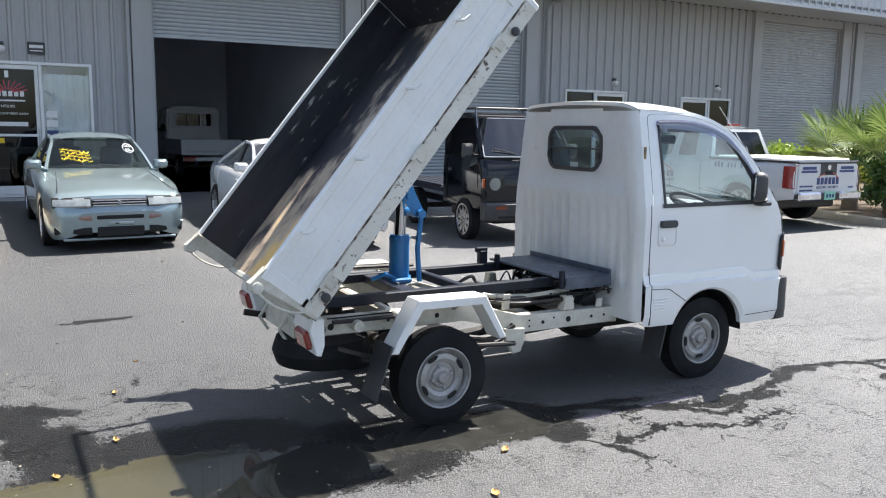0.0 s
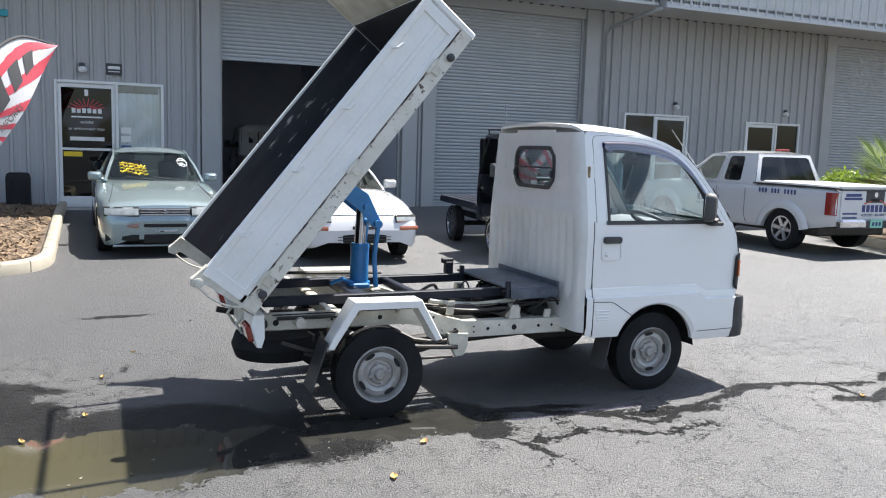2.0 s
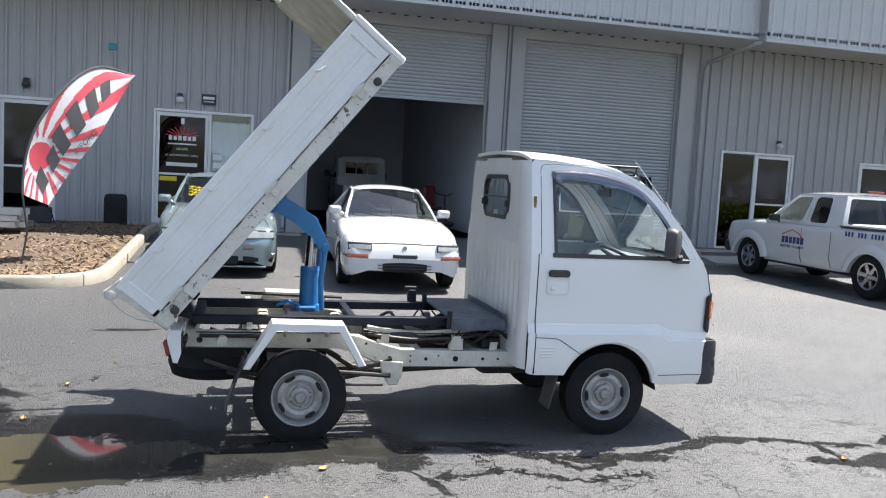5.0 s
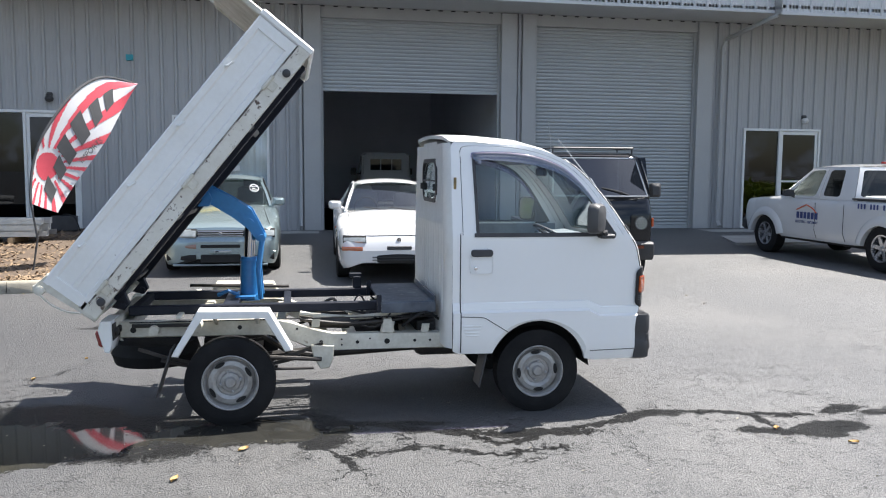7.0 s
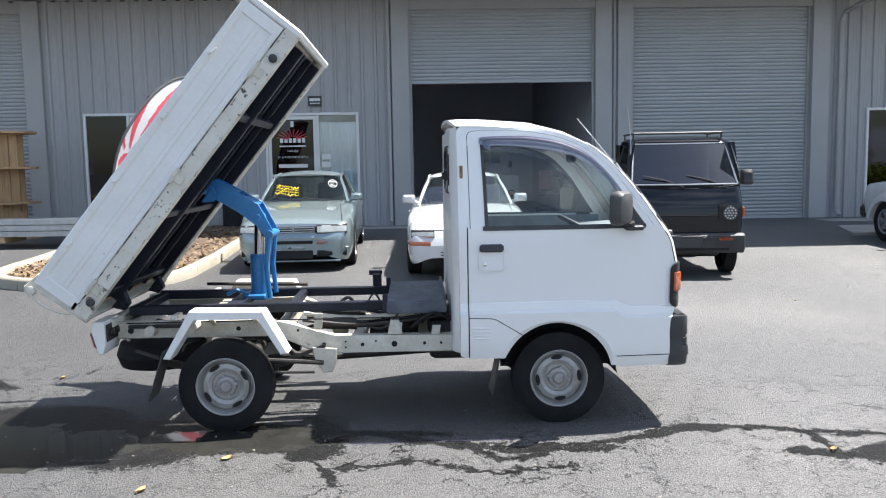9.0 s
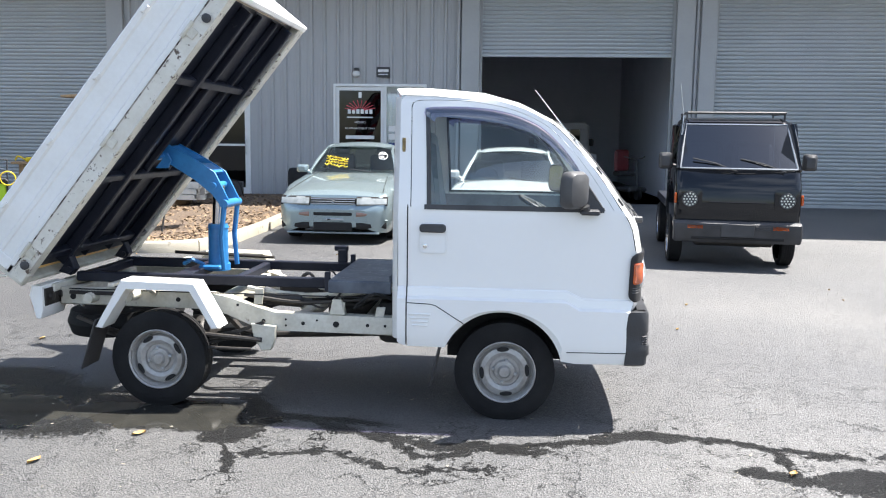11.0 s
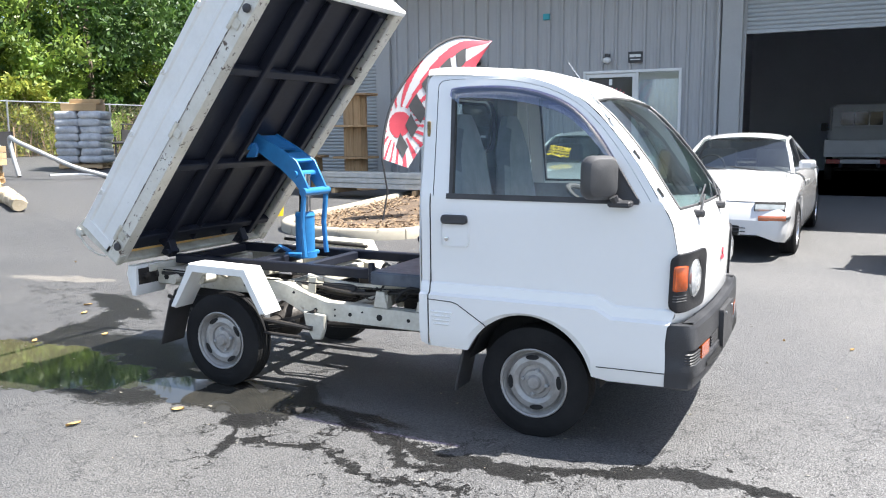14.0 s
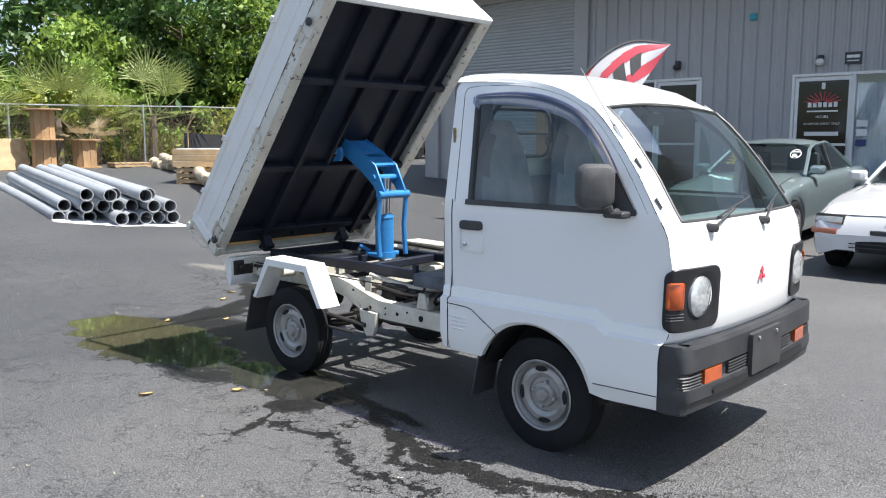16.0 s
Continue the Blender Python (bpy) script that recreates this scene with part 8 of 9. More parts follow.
def drum(m, label, r=0.48, core=0.24, h=0.80, tiers=1, tall=0.0, group="wooden cable drums"):
    """Cable drums standing on end: boarded flanges and a staved core."""
    t = thing("cable_drum", label, "cable drum", m, group)
    z = 0.0
    for q in range(tiers):
        for zz in (z, z + h - 0.05) if q == 0 else (z + h - 0.05,):
            n_ = 5
            for k in range(n_):
                y0, y1 = -r + 2 * r * k / n_, -r + 2 * r * (k + 1) / n_
                ym = min(abs(y0), abs(y1)) if y0 * y1 > 0 else 0
                w0, w1 = math.sqrt(max(0.01, r * r - y0 * y0)), math.sqrt(max(0.01, r * r - y1 * y1))
                bm = B()
                prism(bm, [(-w0, y0 + 0.004), (w0, y0 + 0.004), (w1, y1 - 0.004), (-w1, y1 - 0.004)], zz, zz + 0.045, "z")
                part("flange_board", bm, WOOD, t, smooth=None)
        for k in range(10):
            a, b = 2 * math.pi * k / 10 + 0.02, 2 * math.pi * (k + 1) / 10 - 0.02
            bm = B()
            c0, c1 = core, core - 0.03
            prism(bm, [(c0 * math.cos(a), c0 * math.sin(a)), (c0 * math.cos(b), c0 * math.sin(b)), (c1 * math.cos(b), c1 * math.sin(b)), (c1 * math.cos(a), c1 * math.sin(a))], z + 0.046, z + h - 0.051, "z")
            part("stave", bm, WOOD, t, smooth=None)
        z += h - 0.05
    return t


drum(pose(-8.6, 12.9, gz(-8.6, 12.9), 0, 0, 20), "small pale wooden cable drum by the roller door", 0.45, 0.30, 0.80)
drum(pose(-7.35, 13.0, gz(-7.35, 13.0), 0, 0, 5), "tall stack of weathered wooden cable drums", 0.55, 0.28, 0.78, 3)
bm = B()
box(bm, (0, 0, 0.05), (0.34, 0.12, 0.1), 0.03)
tube(bm, smooth_line([(-0.17, 0, 0.05), (-0.3, 0.05, 0.12), (-0.36, 0.1, 0.03)], 4), 0.02, 6)
solo("yellow_tool", bm, YELLOW, "yellow tool lying on a cable drum", "tool", pose(-8.6, 12.9, gz(-8.6, 12.9) + 0.795, 0, 0, 30))
# bucket
bk = thing("bucket", "yellow plastic bucket with a wire handle", "bucket", pose(-5.88, 8.05, gz(-5.9, 8)))
bm = B()
lathe(bm, [(0.0, 0.12), (0.36, 0.15), (0.37, 0.16), (0.345, 0.16), (0.345, 0.152), (0.37, 0.145), (0.02, 0.11)], 24, "z")
part("pail", bm, YELLOW, bk)
bm = B()
tube(bm, smooth_line([(-0.155, 0, 0.34), (-0.12, -0.17, 0.30), (0.0, -0.24, 0.27), (0.12, -0.17, 0.30), (0.155, 0, 0.34)], 5), 0.004, 5)
part("wire_handle", bm, STEEL, bk)
# pressure washer
pw = thing("pressure_washer", "black and lime-green pressure washer on wheels", "pressure washer", pose(-7.9, 10.6, gz(-7.9, 10.6), 0, 0, 30))
LIME = mk("lime_plastic", (0.42, 0.62, 0.02), (0.36, 0.54, 0.02), 8, 0.4)
slab(pw, "body", (0, 0, 0.34), (0.30, 0.26, 0.5), PLASTIC, 0.04)
slab(pw, "front_cover", (0, -0.14, 0.30), (0.24, 0.05, 0.40), LIME, 0.03)
bm = B()
tube(bm, [(-0.14, 0.08, 0.5), (-0.14, 0.12, 0.95), (0.14, 0.12, 0.95), (0.14, 0.08, 0.5)], 0.018, 8)
part("push_handle", bm, PLASTIC, pw)
for s in (-1, 1):
    bm = B()
    lathe(bm, [(-0.03, 0.12), (0.03, 0.12)], 18, "x", (s * 0.19, 0.08, 0.12))
    part("wheel", bm, RUBBER, pw)
bm = B()
for k in range(4):
    tube(bm, [(0.16 + 0.13 * math.cos(a), -0.12 - 0.02 * k, 0.60 + 0.13 * math.sin(a)) for a in np.linspace(0, 6.28, 16)], 0.012, 5)
part("hose_coil", bm, YELLOW, pw)
# hose across the ground
bm = B()
tube(bm, smooth_line([(-7.8, 10.3, 0.02), (-6.9, 9.2, -0.05), (-6.3, 8.8, -0.05), (-6.5, 8.1, -0.06), (-5.6, 7.6, -0.065), (-5.9, 7.0, -0.06)], 8), 0.012, 6)
solo("garden_hose", bm, DARKHOLE, "thin black hose trailing over the asphalt", "hose")

# pipes
pipes = thing("plastic_pipe_stack", "pyramid stack of long grey plastic pipes", "pipes", pose(-9.2, 3.48, gz(-9.2, 3.4), 0, 0, 0))
ACR = Vector((0.74, 0.67, 0)).normalized()


def one_pipe():
    bm = B()
    for r0, r1 in ((0.112, 0.098),):
        lathe(bm, [(0.0, r1), (0.0, r0), (-6.0, r0), (-6.0, r1), (0.0, r1)], 18, "x", caps=False)
    return mesh(bm, "pipe", PIPEM, 35)


PIPE_ME = one_pipe()
random.seed(8)
for row, n_ in ((0, 8), (1, 7), (2, 5)):
    for k in range(n_):
        o = new("pipe", PIPE_ME)
        lat = (k - n_ / 2 + 0.5) * 0.29 + (row % 2) * 0.02
        p = ACR * lat + Vector((random.uniform(-0.5, 0.12), 0, 0.113 + row * 0.197))
        o.matrix_basis = Matrix.Translation(p) @ Matrix.Rotation(radians(-11.5 + random.uniform(-1.2, 1.2)), 4, "Z") @ Matrix.Rotation(radians(2.6), 4, "Y")
        o.parent = pipes
bm = B()
along, origin = Vector((-0.98, 0.2, 0)), Vector((-9.2, 3.48, 0))
rows = []
for a in np.linspace(-0.16, 2.1, 9):
    rows.append([])
    for b in np.linspace(-1.25, 1.08, 11):
        q = origin + along * (a + 0.05 * math.sin(5 * b) + (0.10 if abs(b) > 1.2 else 0)) + ACR * b
        rows[-1].append((q.x, q.y, gz(q.x, q.y) + 0.006 + 0.004 * math.sin(9 * b + 4 * a)))
rings(bm, rows, closed=False)
solo("ground_sheet", bm, FLAGWHITE, "white plastic sheet under the pipes", "sheet", smooth=60)


def pallet(m, label):
    t = thing("pallet", label, "pallet", m, "wooden pallets")
    for k in range(6):
        slab(t, "deck_board", (-0.5 + 0.2 * k, 0, 0.13), (0.12, 1.0, 0.022), PALEWOOD, 0.003)
    for y in (-0.45, 0, 0.45):
        slab(t, "stringer", (0, y, 0.068), (1.15, 0.06, 0.09), PALEWOOD, 0.003)
    for k in range(3):
        slab(t, "base_board", (-0.5 + 0.5 * k, 0, 0.011), (0.12, 1.0, 0.022), PALEWOOD, 0.003)
    return t


gA = gz(-14.6, 8.25)
for k in range(3):
    pallet(pose(-14.6, 8.25, gA + 0.142 * k, 0, 0, 38 + 3 * k), "weathered wooden pallet in a stack")
cb = thing("wooden_crate", "pale wooden crate of materials under clear wrap", "crate", pose(-14.6, 8.25, gA + 0.427, 0, 0, 38))
for k in range(3):
    for y in (-0.52, 0.52):
        slab(cb, "side_board", (0, y, 0.07 + 0.15 * k), (1.25, 0.025, 0.135), PALEWOOD, 0.004)
    for x in (-0.62, 0.62):
        slab(cb, "end_board", (x, 0, 0.07 + 0.15 * k), (0.025, 1.0, 0.135), PALEWOOD, 0.004)
slab(cb, "wrapped_sack", (0, 0, 0.24), (1.15, 0.95, 0.44), BAGM, 0.04)
gB = gz(-16.2, 12.5)
pallet(pose(-16.0, 12.6, gB, 0, 0, 30), "pallet under wrapped bags")
bags = thing("wrapped_bag_stack", "grey bags stacked in torn stretch wrap", "bags", pose(-16.0, 12.6, gB + 0.145, 0, 0, 30))
random.seed(21)
for r in range(7):
    for k in range(2):
        bm = B()
        box(bm, (-0.32 + 0.62 * k + random.uniform(-0.03, 0.03), random.uniform(-0.03, 0.03), 0.115 + r * 0.2), (0.62, 1.05, 0.225), 0.09, seg=3)
        for v in bm.verts:
            v.co += Vector((noise.noise(v.co * 4 + Vector((r, k, 0))), noise.noise(v.co * 4 + Vector((9, r, k))), 0)) * 0.05
        part("bag", bm, BAGM, bags, smooth=60)
bm = B()
box(bm, (0, 0, 0.10), (0.95, 0.75, 0.2), 0.01)
box(bm, (0.1, 0.05, 0.26), (0.8, 0.6, 0.13), 0.01, Matrix.Rotation(radians(8), 4, "Z"))
solo("cardboard_box", bm, CARD, "flattened brown cardboard boxes on the bags", "box", pose(-16.0, 12.6, gB + 0.145 + 1.43, 0, 0, 30))
bm = B()
tube(bm, smooth_line([(-15.2, 9.9, gA + 0.1), (-15.6, 10.0, gA + 1.0), (-14.6, 9.6, gA + 0.9), (-13.9, 10.4, gA + 0.35), (-13.4, 11.0, gA + 0.08), (-14.6, 11.2, gA + 0.08), (-15.0, 10.6, gA + 0.08)], 8), 0.055, 10)
solo("conduit_bend", bm, PIPEM, "pale grey bent conduit lying by the pallets", "conduit")
bm = B()
tube(bm, [(-15.6, 9.6, gA), (-15.9, 9.9, gA + 1.35)], 0.06, 10)
solo("conduit", bm, PIPEM, "upright length of pale conduit", "conduit")
# wrapped rolls
rolls = thing("wrapped_rolls", "long kraft-wrapped rolls lying on the ground", "rolls", pose(-10.6, 6.3, gz(-12.5, 7), 0, 0, 0))
random.seed(4)
for k in range(11):
    u = k / 10
    x0, y0 = -22.5 + 9.6 * u + random.uniform(-0.3, 0.3), 11.3 - 3.9 * u + random.uniform(-0.3, 0.3)
    dx_, dy_ = 2.9, -1.15 + random.uniform(-0.25, 0.25)
    bm = B()
    pts = [Vector((x0 + dx_ * t + 10.6, y0 + dy_ * t - 6.3 + 0.025 * math.sin(7 * t + k), gz(x0 + dx_ * t, y0 + dy_ * t) - gz(-12.5, 7) + 0.12 + (0.2 if k % 3 == 2 else 0) + 0.02 * math.sin(9 * t))) for t in np.linspace(0, 1, 25)]
    tube(bm, pts, [0.125 + random.uniform(-0.02, 0.022) for _ in pts], 14)
    for v in bm.verts:                                       # crumpled paper
        v.co += noise.noise_vector(v.co * 5) * 0.05 + noise.noise_vector(v.co * 15) * 0.022
    part("roll", bm, KRAFT, rolls)
bm = B()
tube(bm, [(-2.9, 1.35, 0.20), (-1.6, 0.75, 0.13)], 0.09, 12)
part("black_pipe", bm, PLASTIC, rolls)

# ---- fence and woods ----
FX = -24.5
fence = thing("chain_link_fence", "rusty chain-link fence with steel posts", "fence", kind="structure")
GF = gz(FX, 8)
FH = 2.05
for k in range(8):
    y = -2.144 + 4.64 * k
    bm = B()
    tube(bm, [(FX, y, gz(FX, y) - 0.1), (FX, y, gz(FX, y) + FH + 0.05)], 0.035, 8)
    part("post", bm, STEEL, fence)
bm = B()
tube(bm, [(FX, -4, gz(FX, -4) + FH), (FX, 0, gz(FX, 0) + FH), (FX, 4, gz(FX, 4) + FH), (FX, 10, gz(FX, 10) + FH), (FX, 14, gz(FX, 14) + FH), (FX, 33, gz(FX, 33) + FH)], 0.025, 6)
part("top_rail", bm, STEEL, fence)
verts, faces = [], []
for k in range(330):
    for s in (-1, 1):
        y0 = -6 + 0.115 * k
        y1 = y0 + s * FH
        a, b = Vector((FX, y0, gz(FX, y0) + 0.02)), Vector((FX, y1, gz(FX, y0) + FH))
        if not (-4 < y0 < 32 and -4 < y1 < 32):
            continue
        w = 0.0028
        n_ = Vector((0, 0.7 * w, -0.7 * w * s))
        x_ = Vector((w, 0, 0))
        o = len(verts)
        verts += [tuple(p) for p in (a - n_, a + n_, a + x_, b - n_, b + n_, b + x_)]
        faces += [(o, o + 1, o + 4, o + 3), (o + 1, o + 2, o + 5, o + 4), (o + 2, o, o + 3, o + 5)]
me = bpy.data.meshes.new("wire_mesh")
me.from_pydata(verts, [], faces)
me.materials.append(mk("weathered_wire", (0.20, 0.17, 0.14), (0.12, 0.10, 0.08), 4, 0.6, 0.3))
ob = tagged(new("wire_mesh", me), kind="stuff")
ob.parent = fence
slt = thing("silt_screen", "black fabric screen along the fence", "screen")
bm = B()
rings(bm, [[(FX + 0.35 + 0.05 * math.sin(y * 2.3), y, gz(FX, y) + z + 0.06 * math.sin(y * 1.1) * (z > 0.1)) for y in np.linspace(13.2, 16.4, 16)] for z in (0.0, 0.5, 1.0)], closed=False)
part("fabric", bm, SILT, slt)
for y in np.linspace(13.3, 16.3, 3):
    slab(slt, "stake", (FX + 0.42, y, gz(FX, y) + 0.55), (0.04, 0.04, 1.1), PALEWOOD, 0.004)
ut = thing("utility_trailer", "black steel utility trailer parked along the fence", "trailer", pose(-21.6, 22.4, gz(-21.6, 22.4), 0, 0, 4))
for x in (-0.85, 0.85):
    slab(ut, "side_panel", (x, 0, 0.78), (0.05, 5.6, 0.46), SILT, 0.01)
    slab(ut, "top_rail", (x, 0, 1.22), (0.05, 5.6, 0.05), SILT, 0.008)
    for y in np.linspace(-2.7, 2.7, 6):
        slab(ut, "stake_post", (x, y, 1.10), (0.045, 0.045, 0.22), SILT, 0.006)
    for y in (-0.45, 0.45):
        bm = B()
        lathe(bm, [(-0.1, 0.16), (-0.1, 0.31), (-0.06, 0.335), (0.06, 0.335), (0.1, 0.31), (0.1, 0.16)], 20, "x", (x * 1.15, y, 0.335))
        part("wheel", bm, RUBBER, ut)
slab(ut, "deck", (0, 0, 0.58), (1.66, 5.6, 0.07), BARK, 0.008)
slab(ut, "brand_bar", (0.88, 1.6, 0.78), (0.006, 0.9, 0.12), YELLOW, 0.002)
bm = B()
tube(bm, [(-0.7, -2.8, 0.55), (0, -4.2, 0.52), (0.7, -2.8, 0.55)], 0.05, 6)
tube(bm, [(0, -4.0, 0.75), (0, -4.0, 0.0)], 0.035, 8)
part("drawbar", bm, SILT, ut)
drum(pose(-22.6, 7.45, gz(-22.6, 7.45), 0, 0, 10), "two tall brown cable drums stacked by the fence", 0.62, 0.36, 0.98, 2)
drum(pose(-22.9, 8.85, gz(-22.9, 8.85), 0, 0, 40), "brown cable drum on a pallet by the fence", 0.52, 0.37, 0.95)
pallet(pose(-22.0, 9.9, gz(-22, 9.9), 0, 0, 80), "loose pallet by the fence")
bm = B()
box(bm, (0, 0, 0.5), (0.03, 1.1, 1.0), 0.003, Matrix.Rotation(radians(-14), 4, "Y"))
solo("plywood_sheet", bm, PALEWOOD, "plywood sheet leaning by the drums", "plywood", pose(-22.9, 6.55, gz(-22.9, 6.55) + 0.01))


def leaf_mat(name, a, b):
    m, n, l, p = nodes_of(name)
    geo = n.new("ShaderNodeNewGeometry")
    mix = n.new("ShaderNodeMix")
    mix.data_type = "RGBA"
    mix.inputs[6].default_value, mix.inputs[7].default_value = (*a, 1), (*b, 1)
    l.new(geo.outputs["Random Per Island"], mix.inputs[0])
    tc = n.new("ShaderNodeTexCoord")
    ns = n.new("ShaderNodeTexNoise")
    ns.inputs["Scale"].default_value = 0.35
    l.new(tc.outputs["Object"], ns.inputs["Vector"])
    hs = n.new("ShaderNodeHueSaturation")
    mr = n.new("ShaderNodeMapRange")
    mr.inputs[1].default_value, mr.inputs[2].default_value, mr.inputs[3].default_value, mr.inputs[4].default_value = 0.3, 0.7, 0.65, 1.35
    l.new(ns.outputs[0], mr.inputs[0])
    l.new(mr.outputs[0], hs.inputs["Value"])
    l.new(mix.outputs[2], hs.inputs["Color"])
    l.new(hs.outputs[0], p.inputs["Base Color"])
    p.inputs["Roughness"].default_value = 0.5
    tr = n.new("ShaderNodeBsdfTranslucent")
    l.new(hs.outputs[0], tr.inputs[0])
    ms = n.new("ShaderNodeMixShader")
    ms.inputs[0].default_value = 0.30
    l.new(p.outputs[0], ms.inputs[1])
    l.new(tr.outputs[0], ms.inputs[2])
    l.new(ms.outputs[0], n["Material Output"].inputs[0])
    return m


LEAF_DARK = leaf_mat("leaf_dark", (0.035, 0.085, 0.02), (0.10, 0.18, 0.035))
LEAF_MID = leaf_mat("leaf_mid", (0.10, 0.19, 0.03), (0.27, 0.36, 0.06))
LEAF_YEL = leaf_mat("leaf_yellow", (0.15, 0.21, 0.03), (0.34, 0.34, 0.05))
LEAF_BUSH = leaf_mat("leaf_bush", (0.16, 0.27, 0.03), (0.36, 0.45, 0.06))
BEDPALM = leaf_mat("bed_palm_leaf", (0.08, 0.14, 0.03), (0.24, 0.30, 0.09))
PALMLEAF = leaf_mat("palm_leaf", (0.20, 0.27, 0.07), (0.44, 0.48, 0.17))
DRYPALM = leaf_mat("dry_palm", (0.30, 0.22, 0.12), (0.45, 0.36, 0.22))


def leaves(rng, centres, per, size):
    """Numbers for many small folded leaves round clump centres."""
    n_ = len(centres) * per
    c = np.repeat(np.array(centres), per, axis=0)
    rad = c[:, 3:4]
    d = rng.normal(size=(n_, 3))
    d /= np.linalg.norm(d, axis=1)[:, None]
    p = c[:, :3] + d * rad * rng.uniform(0.35, 1.0, (n_, 1)) * np.array([1, 1, 0.75])
    a = rng.normal(size=(n_, 3))
    a[:, 2] -= 0.4
    a /= np.linalg.norm(a, axis=1)[:, None]
    b = np.cross(a, rng.normal(size=(n_, 3)))
    b /= np.linalg.norm(b, axis=1)[:, None]
    s = size * rng.uniform(0.6, 1.4, (n_, 1))
    quad = np.stack([p - a * s, p + b * s * 0.42, p + a * s, p - b * s * 0.42], 1).reshape(-1, 3)
    return quad, np.arange(n_ * 4).reshape(-1, 4)


def leaf_part(name, par, mat_, rng, centres, per, size):
    v, f = leaves(rng, centres, per, size)
    me = bpy.data.meshes.new(name)
    me.from_pydata(v.tolist(), [], f.tolist())
    me.materials.append(mat_)
    ob = new(name, me)
    ob.parent = par
    return tagged(ob, kind="stuff")


def tree(x, y, h, r, mat_, seed, per=70, size=0.13, low=0.25):
    rng = np.random.default_rng(seed)
    z = gz(x, y)
    t = thing("tree", "broad-leaved tree in dense green leaf behind the fence", "tree", pose(x, y, z), "woodland trees")
    bm = B()
    tops = []
    tube(bm, [(0, 0, 0), (0.1, 0.05, h * 0.25), (-0.05, 0.1, h * 0.55), (0.05, 0, h * 0.85)], [0.20, 0.16, 0.11, 0.04], 8)
    for k in range(7):
        a, z0 = rng.uniform(0, 6.28), h * rng.uniform(0.25, 0.7)
        e = (r * 0.75 * math.cos(a), r * 0.75 * math.sin(a), z0 + h * rng.uniform(0.1, 0.25))
        tube(bm, [(0, 0.05, z0), (e[0] * 0.5, e[1] * 0.5, z0 + 0.3), e], [0.08, 0.05, 0.02], 5)
    part("trunk", bm, BARK, t)
    cs = []
    while len(cs) < 150:
        p = rng.uniform(-1, 1, 3)
        q = np.linalg.norm(p)
        if q > 1 or q < 0.35:
            continue
        cz = h * (low + (1 - low) * (p[2] + 1) / 2)
        cs.append((p[0] * r, p[1] * r, cz, rng.uniform(0.45, 1.0)))
    leaf_part("crown", t, mat_, rng, cs, per, size)


rngw = np.random.default_rng(2)
for k, (x, y, h, r, mt) in enumerate(((-28.5, 2.5, 4.2, 2.6, LEAF_MID), (-28, 6.6, 3.6, 2.4, LEAF_MID), (-29.5, 12.2, 5.4, 2.5, LEAF_MID), (-29.5, 16.2, 10.5, 3.8, LEAF_DARK), (-28.2, 19.0, 8.5, 3.4, LEAF_MID),
                                       (-28.5, 23.5, 10.5, 4.0, LEAF_DARK), (-29.5, 28.5, 11.5, 4.2, LEAF_DARK), (-34, 4.5, 4.6, 3.0, LEAF_MID), (-35, 14.5, 11.5, 4.6, LEAF_DARK), (-35, 20, 13.5, 5.0, LEAF_DARK),
                                       (-35, 28, 13.0, 5.0, LEAF_MID), (-29, 33.5, 11, 4.2, LEAF_DARK), (-22, 36, 11, 4.5, LEAF_DARK), (-28.5, -2.5, 4.8, 2.6, LEAF_MID))):
    tree(x, y, h, r, mt, 40 + k, 85 if x > -31 else 50, 0.15 if x > -31 else 0.22, 0.12)
# the wood's dark depth behind
rng = np.random.default_rng(77)
cs = [(rng.uniform(-41, -33), y, rng.uniform(0.3, 1.0) * (2.8 + 10.0 * min(1, max(0, (y - 12.5) / 6)) + 0.6 * math.sin(y * 0.9)), rng.uniform(1.0, 1.8)) for y in rng.uniform(-6, 50, 430)]
wd = thing("woodland", "dense dark green woodland beyond the fence", "woods", pose(0, 0, GF), kind="stuff")
cs += [(rng.uniform(-33, -27.5), y, rng.uniform(0.2, 3.2), rng.uniform(0.6, 1.1)) for y in rng.uniform(-6, 44, 420)]
leaf_part("foliage", wd, LEAF_DARK, rng, cs, 90, 0.30)
SOIL = mk("forest_floor", (0.035, 0.026, 0.016), (0.08, 0.06, 0.035), 3, 0.95, bump=0.5, fine=30)
bm = B()
rings(bm, [[(x, y, gz(x, y) + 0.03) for y in (-30, -12, -6, 0, 4, 10, 14, 30, 60)] for x in (-24.75, -30, -60)], closed=False)
solo("woodland_floor", bm, SOIL, "dark leafy soil beyond the fence", "soil", smooth=60, kind="structure")
# undergrowth along the fence
for nm, mt, x0, x1, hh, n_, sd in (("undergrowth", LEAF_YEL, -26.4, -25.0, 2.8, 230, 5), ("vines", LEAF_MID, -27.2, -25.3, 4.6, 260, 6)):
    rng = np.random.default_rng(sd)
    cs = [(rng.uniform(x0, x1), y, 0.3 + hh * rng.uniform(0, 1) * (0.6 + 0.4 * math.sin(y * 0.8)), rng.uniform(0.35, 0.7)) for y in rng.uniform(-4, 20 if mt is LEAF_YEL else 34, n_)]
    ug = thing(nm, "tangled undergrowth and vines behind the fence", "bushes", pose(0, 0, GF), kind="stuff")
    leaf_part("foliage", ug, mt, rng, cs, 110, 0.11)
bm = B()
